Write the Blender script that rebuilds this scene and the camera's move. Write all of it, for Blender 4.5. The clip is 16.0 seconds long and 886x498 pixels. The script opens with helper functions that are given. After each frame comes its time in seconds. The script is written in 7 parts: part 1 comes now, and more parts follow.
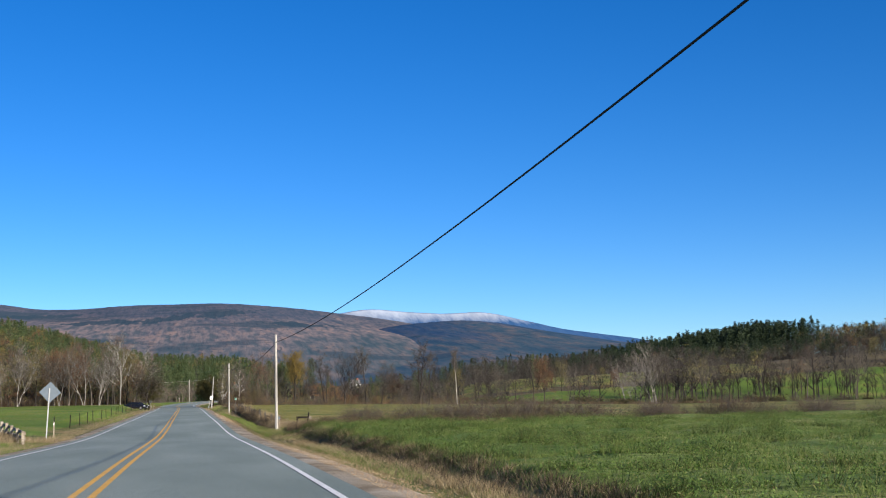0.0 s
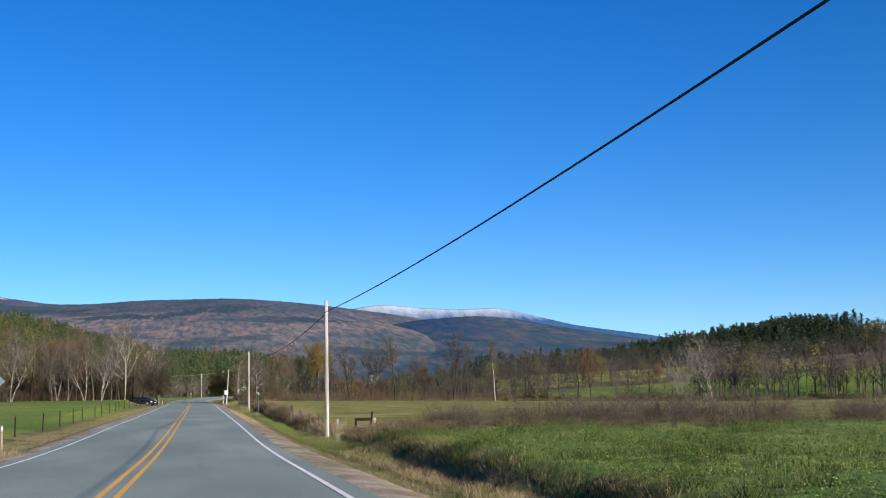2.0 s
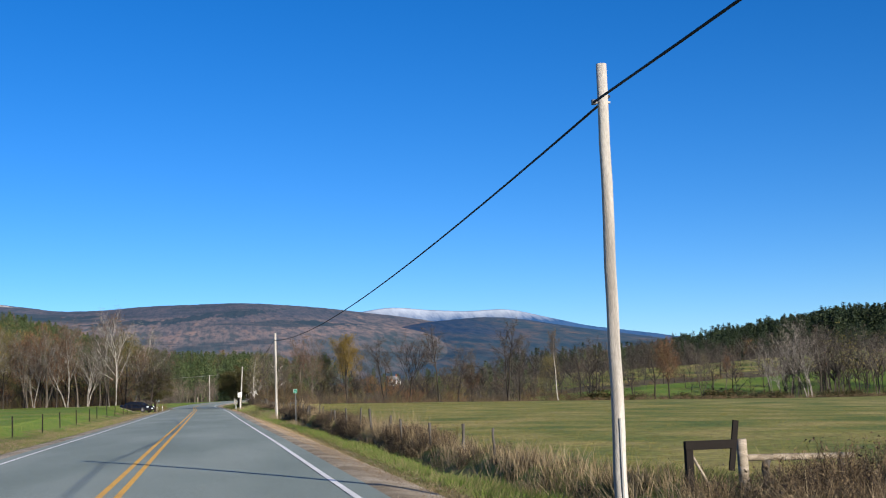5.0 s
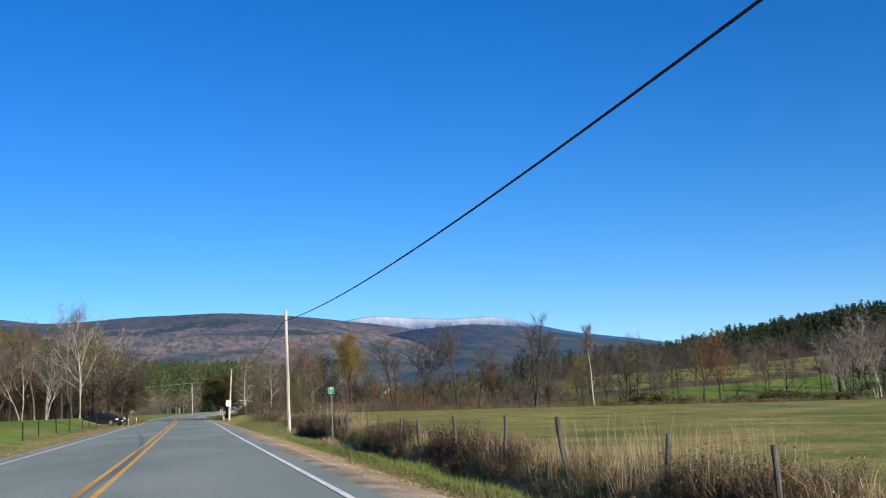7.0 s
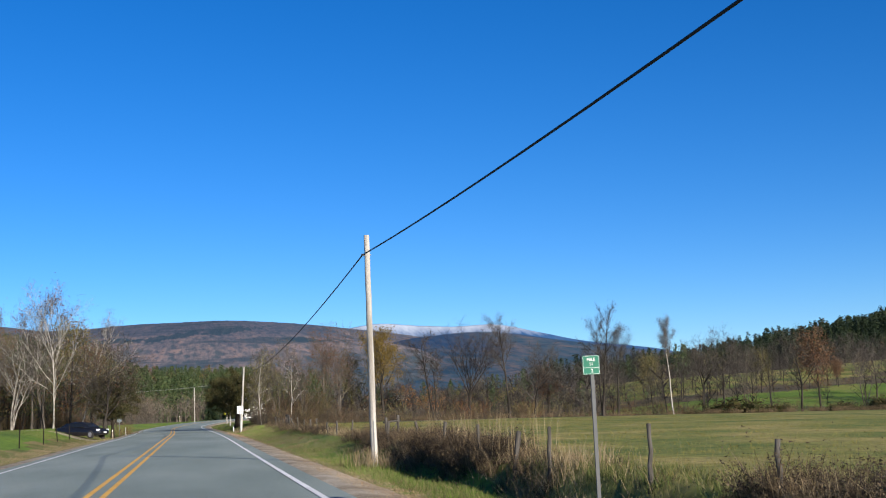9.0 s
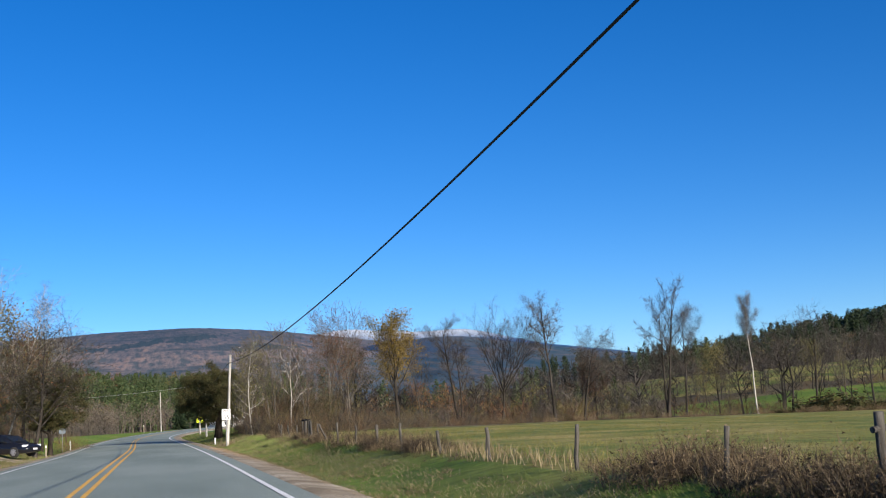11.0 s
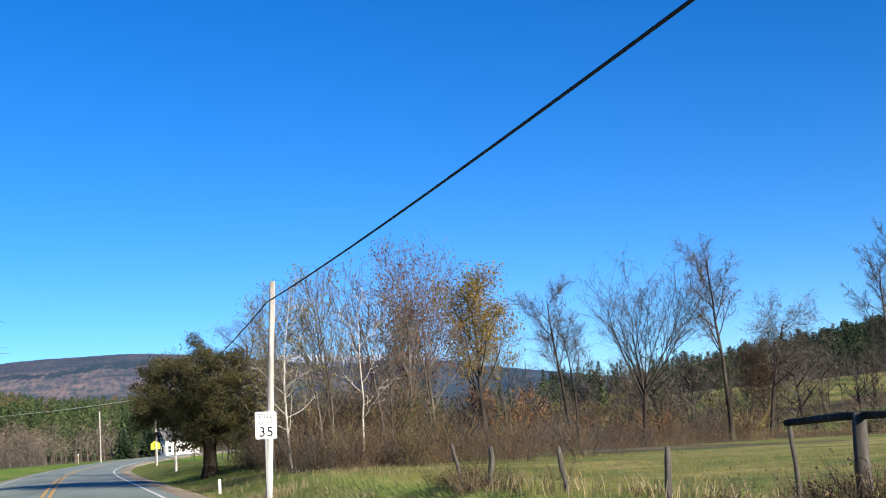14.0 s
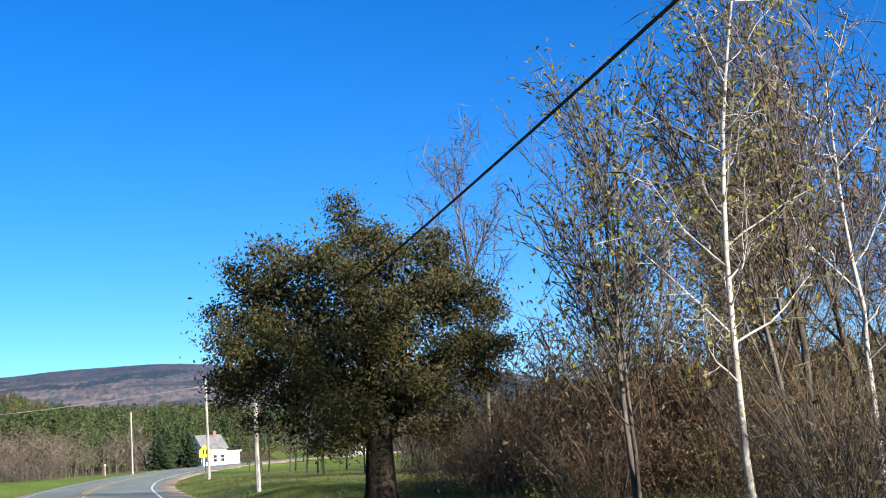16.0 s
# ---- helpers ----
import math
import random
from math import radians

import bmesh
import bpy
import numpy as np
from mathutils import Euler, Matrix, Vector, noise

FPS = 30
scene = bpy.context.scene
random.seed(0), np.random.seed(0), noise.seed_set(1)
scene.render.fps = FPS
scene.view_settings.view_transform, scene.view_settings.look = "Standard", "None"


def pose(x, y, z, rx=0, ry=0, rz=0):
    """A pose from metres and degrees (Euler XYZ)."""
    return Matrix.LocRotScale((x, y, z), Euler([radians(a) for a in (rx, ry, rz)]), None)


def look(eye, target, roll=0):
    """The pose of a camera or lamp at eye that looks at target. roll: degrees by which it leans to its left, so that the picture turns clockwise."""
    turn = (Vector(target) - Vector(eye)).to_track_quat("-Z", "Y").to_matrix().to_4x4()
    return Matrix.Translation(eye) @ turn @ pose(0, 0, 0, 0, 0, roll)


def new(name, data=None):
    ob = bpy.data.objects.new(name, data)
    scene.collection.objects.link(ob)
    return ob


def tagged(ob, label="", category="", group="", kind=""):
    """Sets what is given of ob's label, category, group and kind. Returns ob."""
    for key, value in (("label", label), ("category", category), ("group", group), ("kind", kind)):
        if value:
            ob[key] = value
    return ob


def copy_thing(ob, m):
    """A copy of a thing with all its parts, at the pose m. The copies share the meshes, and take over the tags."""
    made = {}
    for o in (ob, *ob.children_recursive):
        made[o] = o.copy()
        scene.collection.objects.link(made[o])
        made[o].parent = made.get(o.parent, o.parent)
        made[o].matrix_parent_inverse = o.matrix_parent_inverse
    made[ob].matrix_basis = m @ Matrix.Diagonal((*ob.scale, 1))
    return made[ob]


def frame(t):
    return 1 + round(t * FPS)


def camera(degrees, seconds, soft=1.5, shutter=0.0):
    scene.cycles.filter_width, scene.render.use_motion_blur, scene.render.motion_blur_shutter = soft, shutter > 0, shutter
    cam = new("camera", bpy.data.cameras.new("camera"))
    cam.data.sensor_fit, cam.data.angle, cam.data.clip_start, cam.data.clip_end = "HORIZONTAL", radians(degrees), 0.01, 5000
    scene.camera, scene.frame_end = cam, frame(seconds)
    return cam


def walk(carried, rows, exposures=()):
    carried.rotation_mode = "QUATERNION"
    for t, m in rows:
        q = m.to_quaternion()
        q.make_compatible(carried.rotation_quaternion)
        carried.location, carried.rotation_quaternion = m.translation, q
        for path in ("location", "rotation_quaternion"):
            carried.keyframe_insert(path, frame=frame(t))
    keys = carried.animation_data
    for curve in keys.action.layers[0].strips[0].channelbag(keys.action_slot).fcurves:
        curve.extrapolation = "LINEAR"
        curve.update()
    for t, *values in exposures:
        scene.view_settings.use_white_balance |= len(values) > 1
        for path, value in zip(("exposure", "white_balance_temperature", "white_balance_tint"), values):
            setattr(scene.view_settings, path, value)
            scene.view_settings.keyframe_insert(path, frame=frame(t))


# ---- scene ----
cam = camera(39.0, 16.0, soft=1.12)
# seconds, eye (x, y, z), yaw, pitch, lean
PATH = [
    (0, 1.493, 0.000, 1.210, -10.811, 6.663, 1.222),
    (0.5, 1.413, 5.703, 1.221, -10.464, 7.015, 0.209),
    (1, 1.340, 11.455, 1.190, -10.428, 6.775, 0.561),
    (1.5, 1.280, 17.264, 1.186, -10.311, 6.656, 0.945),
    (2, 1.222, 23.137, 1.166, -10.286, 6.504, 1.014),
    (2.5, 1.174, 29.079, 1.136, -10.390, 6.603, 0.876),
    (3, 1.122, 35.096, 1.106, -10.084, 6.552, 0.515),
    (3.5, 1.088, 41.193, 1.050, -9.887, 6.500, 0.217),
    (4, 1.049, 47.374, 1.002, -9.801, 6.599, 0.559),
    (6.5, 0.765, 79.598, 0.674, -10.263, 6.770, 3.050),
    (7, 0.701, 86.311, 0.720, -10.645, 6.993, 2.513),
    (7.5, 0.633, 93.111, 0.770, -10.581, 7.028, 2.080),
    (8, 0.587, 99.994, 0.798, -10.483, 7.078, 2.163),
    (8.5, 0.539, 106.958, 0.828, -10.534, 7.502, 2.288),
    (9, 0.454, 113.999, 0.831, -10.528, 7.373, 2.428),
    (9.5, 0.368, 121.110, 0.835, -10.908, 7.384, 2.897),
    (12, -0.199, 157.496, 0.924, -12.720, 8.061, 3.351),
    (12.5, -0.275, 164.880, 0.943, -13.191, 8.382, 3.713),
    (13, -0.350, 172.278, 0.966, -14.072, 8.248, 4.150),
    (13.5, -0.435, 179.676, 1.017, -14.870, 8.345, 4.462),
    (14, -0.520, 187.063, 1.068, -14.600, 8.497, 3.917),
    (14.5, -0.616, 194.441, 1.115, -14.909, 8.557, 4.366),
    (15, -0.717, 201.779, 1.151, -14.033, 9.030, 4.069),
    (15.5, -0.827, 209.228, 1.161, -13.864, 9.444, 4.131),
    (16, -0.946, 216.492, 1.140, -13.302, 9.038, 4.007),
]
walk(cam, [(t, pose(x, y, z, 90 + pitch, lean, yaw)) for t, x, y, z, yaw, pitch, lean in PATH], exposures=[(0.0, 1.0), (12.5, 1.02), (13.0, 1.2), (13.5, 1.35), (14.0, 1.37), (14.5, 1.37), (15.0, 1.45), (15.5, 1.52), (16.0, 1.55)])

# ---- light: clear autumn sky, low sun behind the traveller's right shoulder ----
SUN_AZ, SUN_EL = 152.0, 17.5
world = bpy.data.worlds.new("clear_sky")
scene.world = world
world.use_nodes = True
wn, wl = world.node_tree.nodes, world.node_tree.links
sky = wn.new("ShaderNodeTexSky")
sky.sky_type = "NISHITA"
sky.sun_disc = False
sky.sun_elevation, sky.sun_rotation = radians(SUN_EL), radians(SUN_AZ)
sky.altitude, sky.air_density, sky.dust_density, sky.ozone_density = 1500, 0.9, 0.05, 5.0
sat = wn.new("ShaderNodeHueSaturation")
sat.inputs["Saturation"].default_value = 1.22
sat.inputs["Hue"].default_value = 0.508
wl.new(sky.outputs[0], sat.inputs["Color"])
wl.new(sat.outputs[0], wn["Background"].inputs[0])
wn["Background"].inputs[1].default_value = 0.073
sun_data = bpy.data.lights.new("sun", "SUN")
sun_data.energy, sun_data.angle, sun_data.color = 5.0, radians(0.5), (1.0, 0.9, 0.76)
sun = new("sun", sun_data)
_sd = Vector((math.sin(radians(SUN_AZ)) * math.cos(radians(SUN_EL)), math.cos(radians(SUN_AZ)) * math.cos(radians(SUN_EL)), math.sin(radians(SUN_EL))))
sun.matrix_world = look(_sd * 100 + Vector((0, 100, 0)), Vector((0, 100, 0)))

# ---- materials ----


def _mat(name, rough=0.8, metal=0.0):
    m = bpy.data.materials.new(name)
    m.use_nodes = True
    b = m.node_tree.nodes["Principled BSDF"]
    b.inputs["Roughness"].default_value, b.inputs["Metallic"].default_value = rough, metal
    return m, m.node_tree.nodes, m.node_tree.links, b


def _ramp(nodes, cols, lo=0.3, hi=0.7):
    r = nodes.new("ShaderNodeValToRGB")
    el = r.color_ramp.elements
    n = len(cols)
    while len(el) < n:
        el.new(0.5)
    for i, c in enumerate(cols):
        el[i].position = lo + (hi - lo) * i / max(1, n - 1)
        el[i].color = (*c, 1)
    return r


def rough_mat(name, cols, scale, fine, fine_amt=0.35, rough=0.85, bump=0.3, stretch=(1, 1, 1), metal=0.0, lo=0.35, hi=0.65):
    """Two scales of variation: broad patches through a ramp, fine grain over them, and relief."""
    m, n, l, b = _mat(name, rough, metal)
    if rough > 0.92:
        b.inputs["Specular IOR Level"].default_value = 0.12
    co = n.new("ShaderNodeTexCoord")
    mp = n.new("ShaderNodeMapping")
    mp.inputs["Scale"].default_value = stretch
    l.new(co.outputs["Object"], mp.inputs[0])
    n1, n2 = n.new("ShaderNodeTexNoise"), n.new("ShaderNodeTexNoise")
    n1.inputs["Scale"].default_value, n2.inputs["Scale"].default_value = scale, fine
    n1.inputs["Detail"].default_value, n2.inputs["Detail"].default_value = 5, 4
    r = _ramp(n, cols, lo, hi)
    l.new(mp.outputs[0], n1.inputs["Vector"]), l.new(mp.outputs[0], n2.inputs["Vector"])
    l.new(n1.outputs[0], r.inputs[0])
    mr = n.new("ShaderNodeMapRange")
    mr.inputs["From Min"].default_value, mr.inputs["From Max"].default_value = 0.3, 0.7
    mr.inputs["To Min"].default_value, mr.inputs["To Max"].default_value = 1 - fine_amt, 1 + fine_amt
    l.new(n2.outputs[0], mr.inputs[0])
    mul = n.new("ShaderNodeVectorMath")
    mul.operation = "MULTIPLY"
    l.new(r.outputs[0], mul.inputs[0]), l.new(mr.outputs[0], mul.inputs[1])
    l.new(mul.outputs[0], b.inputs["Base Color"])
    if bump:
        bp = n.new("ShaderNodeBump")
        bp.inputs["Strength"].default_value, bp.inputs["Distance"].default_value = bump, 0.02
        l.new(n2.outputs[0], bp.inputs["Height"]), l.new(bp.outputs[0], b.inputs["Normal"])
    return m


def leaf_mat(name, cols, translucent=0.3, rough=0.6):
    """Leaves and blades: one of several hues for each leaf, and some light through it."""
    m, n, l, b = _mat(name, rough)
    g = n.new("ShaderNodeNewGeometry")
    r = _ramp(n, cols, 0.0, 1.0)
    l.new(g.outputs["Random Per Island"], r.inputs[0])
    l.new(r.outputs[0], b.inputs["Base Color"])
    b.inputs["Specular IOR Level"].default_value = 0.15
    t = n.new("ShaderNodeBsdfTranslucent")
    l.new(r.outputs[0], t.inputs[0])
    mx = n.new("ShaderNodeMixShader")
    mx.inputs[0].default_value = translucent
    l.new(b.outputs[0], mx.inputs[1]), l.new(t.outputs[0], mx.inputs[2])
    l.new(mx.outputs[0], n["Material Output"].inputs[0])
    return m


def plain_mat(name, col, rough=0.5, metal=0.0, var=0.15, scale=6.0):
    return rough_mat(name, [tuple(c * (1 - var) for c in col), col], scale, scale * 12, 0.06, rough, 0.03, metal=metal)


M_ASPHALT = rough_mat("asphalt", [(0.14, 0.176, 0.152), (0.172, 0.211, 0.183), (0.206, 0.244, 0.215)], 0.35, 60, 0.3, 0.85, 0.35, (1, 0.25, 1))
M_YELLOW = rough_mat("yellow_road_paint", [(0.58, 0.3, 0.03), (0.7, 0.38, 0.045)], 1.5, 50, 0.25, 0.7, 0.1)
M_WHITE = rough_mat("white_road_paint", [(0.6, 0.6, 0.58), (0.75, 0.75, 0.73)], 1.5, 50, 0.2, 0.7, 0.1)
M_GRAVEL = rough_mat("gravel_and_dirt", [(0.19, 0.15, 0.1), (0.28, 0.232, 0.165), (0.375, 0.328, 0.255)], 0.7, 34, 0.45, 0.95, 0.5)
M_VERGE = rough_mat("verge_turf", [(0.075, 0.095, 0.024), (0.125, 0.125, 0.04), (0.21, 0.16, 0.075)], 0.35, 6, 0.4, 0.95, 0.8)
M_HAY = rough_mat("hayfield_turf", [(0.07, 0.12, 0.028), (0.13, 0.18, 0.044), (0.2, 0.215, 0.075)], 0.4, 5, 0.5, 0.95, 1.0)
M_MOWN = rough_mat("mown_field", [(0.08, 0.115, 0.026), (0.158, 0.163, 0.042), (0.265, 0.22, 0.08)], 0.22, 4.0, 0.4, 0.95, 0.5, (1, 0.8, 1))
M_LAWN = rough_mat("meadow_turf", [(0.08, 0.14, 0.02), (0.115, 0.175, 0.026), (0.17, 0.18, 0.045)], 0.08, 3.0, 0.3, 0.95, 0.6)
M_FLOOR = rough_mat("woodland_floor", [(0.055, 0.046, 0.026), (0.09, 0.073, 0.042), (0.13, 0.11, 0.058)], 0.15, 3.0, 0.4, 0.95, 0.6)
M_BARK = rough_mat("grey_brown_bark", [(0.016, 0.013, 0.011), (0.03, 0.026, 0.022), (0.052, 0.045, 0.039)], 2.0, 25, 0.4, 0.95, 0.6, (1, 1, 0.25))
M_GREYBARK = rough_mat("pale_grey_bark", [(0.05, 0.043, 0.036), (0.09, 0.078, 0.066), (0.14, 0.125, 0.11)], 2.0, 25, 0.4, 0.95, 0.6, (1, 1, 0.25))
M_DARKBARK = rough_mat("dark_bark", [(0.01, 0.008, 0.007), (0.02, 0.016, 0.012), (0.035, 0.028, 0.022)], 2.5, 25, 0.4, 0.95, 0.7, (1, 1, 0.25))
M_BIRCH = rough_mat("pale_birch_bark", [(0.1, 0.09, 0.078), (0.22, 0.2, 0.178), (0.36, 0.335, 0.3)], 3.0, 25, 0.25, 0.8, 0.3, (1, 1, 0.6), lo=0.25, hi=0.5)
M_PALEBARK = rough_mat("pale_dead_birch_bark", [(0.07, 0.062, 0.054), (0.15, 0.136, 0.12), (0.27, 0.25, 0.225)], 3.0, 25, 0.3, 0.85, 0.4, (1, 1, 0.5))
M_POLE = rough_mat("weathered_pole_wood", [(0.19, 0.174, 0.156), (0.31, 0.292, 0.268), (0.41, 0.39, 0.36)], 1.2, 40, 0.3, 0.85, 0.4, (6, 6, 0.35))
M_POST = rough_mat("grey_split_wood", [(0.028, 0.024, 0.02), (0.055, 0.049, 0.042), (0.095, 0.086, 0.076)], 3, 40, 0.3, 0.9, 0.5, (5, 5, 0.5))
M_RAIL = rough_mat("grey_rail_boards", [(0.14, 0.115, 0.085), (0.22, 0.185, 0.14), (0.3, 0.26, 0.21)], 3, 40, 0.3, 0.9, 0.4, (1, 1, 4))
M_BLACKWOOD = plain_mat("black_stained_timber", (0.014, 0.012, 0.011), 0.95)
M_WIRE = plain_mat("black_cable_sheath", (0.006, 0.006, 0.007), 0.8)
M_PALEWIRE = plain_mat("bare_grey_cable", (0.45, 0.45, 0.44), 0.5)
M_STEEL = plain_mat("galvanised_steel", (0.15, 0.155, 0.16), 0.55, 0.4)
M_SIGNPOST = plain_mat("weathered_dark_steel", (0.075, 0.08, 0.085), 0.7, 0.2)
M_GALV = plain_mat("pale_galvanised_post", (0.34, 0.35, 0.36), 0.6, 0.2)
M_ALU = plain_mat("bare_aluminium_sign_back", (0.12, 0.15, 0.18), 0.5, 0.4)
M_SIGNWHITE = plain_mat("white_sign_sheeting", (0.6, 0.61, 0.62), 0.4, 0, 0.05)
M_SIGNGREEN = plain_mat("green_sign_sheeting", (0.003, 0.12, 0.075), 0.75, 0, 0.08)
M_SIGNYELLOW = plain_mat("fluorescent_yellow_sign_sheeting", (0.72, 0.85, 0.02), 0.4, 0, 0.05)
M_BLACK = plain_mat("black_sign_ink", (0.008, 0.008, 0.008), 0.95)
M_TWIG_LEAF = leaf_mat("sparse_rust_leaves", [(0.1, 0.045, 0.027), (0.15, 0.07, 0.035), (0.12, 0.09, 0.055)])
M_GOLD_LEAF = leaf_mat("golden_leaves", [(0.15, 0.105, 0.025), (0.22, 0.15, 0.038), (0.11, 0.09, 0.03)])
M_OLIVE_LEAF = leaf_mat("dark_olive_leaves", [(0.017, 0.025, 0.011), (0.04, 0.046, 0.017), (0.082, 0.06, 0.026), (0.06, 0.065, 0.023)], 0.2)
M_PINE = leaf_mat("pine_needles", [(0.025, 0.044, 0.018), (0.046, 0.07, 0.027), (0.082, 0.098, 0.04)], 0.15)
M_DARKPINE = leaf_mat("dark_pine_needles", [(0.011, 0.02, 0.013), (0.02, 0.034, 0.017), (0.038, 0.052, 0.023)], 0.1)
M_BANDLEAF = leaf_mat("pale_grey_twig_haze", [(0.11, 0.085, 0.065), (0.16, 0.125, 0.095), (0.21, 0.17, 0.13)], 0.1)
M_LITTER = leaf_mat("fallen_leaf_litter", [(0.16, 0.1, 0.055), (0.25, 0.17, 0.1), (0.34, 0.26, 0.165), (0.12, 0.08, 0.045)], 0.1)
M_BRUSH = leaf_mat("dry_brush", [(0.026, 0.019, 0.013), (0.045, 0.034, 0.023), (0.075, 0.058, 0.038), (0.12, 0.09, 0.055)], 0.2)
M_DRYGRASS = leaf_mat("dry_straw", [(0.16, 0.115, 0.065), (0.26, 0.2, 0.115), (0.37, 0.3, 0.185), (0.11, 0.082, 0.045)], 0.3)
M_GRASS = leaf_mat("green_grass_blades", [(0.055, 0.08, 0.02), (0.085, 0.11, 0.03), (0.13, 0.135, 0.05), (0.2, 0.17, 0.085)], 0.35)
M_HAYGRASS = leaf_mat("tall_hay_blades", [(0.035, 0.075, 0.014), (0.06, 0.11, 0.02), (0.09, 0.13, 0.03), (0.19, 0.18, 0.08)], 0.35)
M_WOODTWIG = leaf_mat("bare_wood_twigs", [(0.022, 0.019, 0.016), (0.036, 0.032, 0.028), (0.062, 0.056, 0.051)], 0.0, 0.9)
M_LIME_LEAF = leaf_mat("yellow_green_leaves", [(0.09, 0.1, 0.025), (0.15, 0.15, 0.035), (0.22, 0.19, 0.05), (0.09, 0.06, 0.03)])
M_GREYLEAF = leaf_mat("grey_brown_twig_haze", [(0.045, 0.038, 0.033), (0.075, 0.064, 0.055), (0.115, 0.098, 0.085)], 0.1)
M_HILLLEAF = leaf_mat("dark_grey_brown_twig_haze", [(0.026, 0.024, 0.022), (0.046, 0.041, 0.037), (0.08, 0.068, 0.058)], 0.1)
M_YELLOWLEAF = leaf_mat("yellow_olive_foliage", [(0.11, 0.1, 0.03), (0.17, 0.14, 0.04), (0.075, 0.085, 0.03)], 0.15)
M_ORANGELEAF = leaf_mat("orange_brown_foliage", [(0.16, 0.075, 0.03), (0.22, 0.11, 0.04), (0.11, 0.06, 0.03)], 0.15)
M_THICKET = leaf_mat("brown_thicket_leaves", [(0.038, 0.031, 0.023), (0.072, 0.056, 0.039), (0.125, 0.094, 0.058), (0.13, 0.07, 0.04)], 0.25)
M_RUSTLEAF = leaf_mat("russet_foliage", [(0.085, 0.045, 0.025), (0.14, 0.07, 0.035), (0.11, 0.08, 0.045)], 0.1)
M_TANLEAF = leaf_mat("tan_olive_foliage", [(0.1, 0.085, 0.035), (0.15, 0.125, 0.045), (0.06, 0.065, 0.028)], 0.1)
M_BANDTWIG = leaf_mat("sunlit_grey_twigs", [(0.055, 0.046, 0.038), (0.09, 0.075, 0.063), (0.14, 0.12, 0.1)], 0.0, 0.9)
M_WEED = leaf_mat("dried_goldenrod", [(0.02, 0.0145, 0.01), (0.04, 0.029, 0.019), (0.07, 0.052, 0.034), (0.13, 0.099, 0.062)], 0.2)
M_FIELDGRASS = leaf_mat("field_stubble", [(0.115, 0.125, 0.033), (0.175, 0.16, 0.046), (0.245, 0.2, 0.07)], 0.3)
M_TWIGS = leaf_mat("fine_grey_twigs", [(0.045, 0.039, 0.034), (0.08, 0.07, 0.062), (0.13, 0.115, 0.102)], 0.0, 0.9)

# ---- mesh helpers ----


def mesh_np(name, V, Q=None, T=None, mats=(), smooth=False, mi=None):
    """A mesh from arrays of places, quads and triangles."""
    V = np.asarray(V, np.float32).reshape(-1, 3)
    Q = np.zeros((0, 4), np.int32) if Q is None or len(Q) == 0 else np.asarray(Q, np.int32).reshape(-1, 4)
    T = np.zeros((0, 3), np.int32) if T is None or len(T) == 0 else np.asarray(T, np.int32).reshape(-1, 3)
    me = bpy.data.meshes.new(name)
    me.vertices.add(len(V))
    me.vertices.foreach_set("co", V.ravel())
    me.loops.add(Q.size + T.size)
    me.loops.foreach_set("vertex_index", np.concatenate([Q.ravel(), T.ravel()]))
    me.polygons.add(len(Q) + len(T))
    starts = np.concatenate([np.arange(len(Q)) * 4, Q.size + np.arange(len(T)) * 3]).astype(np.int32)
    me.polygons.foreach_set("loop_start", starts)
    if mi is not None:
        me.polygons.foreach_set("material_index", np.asarray(mi, np.int32))
    me.polygons.foreach_set("use_smooth", np.full(len(Q) + len(T), smooth))
    for m in mats:
        me.materials.append(m)
    me.update(calc_edges=True)
    me.validate()
    return me


def part(name, data, material, parent, label="", at=None):
    """Links a bmesh or a mesh as one mesh object under a thing or a part."""
    if isinstance(data, bmesh.types.BMesh):
        me = bpy.data.meshes.new(name)
        data.normal_update()
        data.to_mesh(me)
        data.free()
    else:
        me = data
    if material is not None and not len(me.materials):
        me.materials.append(material)
    ob = new(name, me)
    ob.parent = parent
    if at is not None:
        ob.matrix_basis = at
    return tagged(ob, label)


def thing(name, label, category, at, group="", kind=""):
    ob = new(name)
    ob.empty_display_size = 0.2
    ob.matrix_basis = at
    return tagged(ob, label, category, group, kind)


def bm_box(bm, x0, y0, z0, x1, y1, z1, bevel=0.0, m=None):
    r = bmesh.ops.create_cube(bm, size=1, matrix=(m or Matrix()) @ Matrix.LocRotScale(((x0 + x1) / 2, (y0 + y1) / 2, (z0 + z1) / 2), None, (x1 - x0, y1 - y0, z1 - z0)))
    if bevel:
        ed = list({e for v in r["verts"] for e in v.link_edges})
        bmesh.ops.bevel(bm, geom=ed, offset=bevel, segments=2, affect="EDGES", profile=0.6)


def bm_tube(bm, pts, radii, n=10, cap=True):
    pts = [Vector(p) for p in pts]
    rings = []
    for i, p in enumerate(pts):
        d = (pts[min(i + 1, len(pts) - 1)] - pts[max(i - 1, 0)]).normalized()
        a = d.orthogonal().normalized()
        b = d.cross(a)
        rings.append([bm.verts.new(p + (a * math.cos(k * math.tau / n) + b * math.sin(k * math.tau / n)) * radii[i]) for k in range(n)])
    for r0, r1 in zip(rings, rings[1:]):
        for k in range(n):
            f = bm.faces.new((r0[k], r0[(k + 1) % n], r1[(k + 1) % n], r1[k]))
            f.smooth = True
    if cap:
        bm.faces.new(rings[0][::-1]), bm.faces.new(rings[-1])


def smooth01(a, b, x):
    t = np.clip((np.asarray(x, float) - a) / (b - a), 0, 1)
    return t * t * (3 - 2 * t)


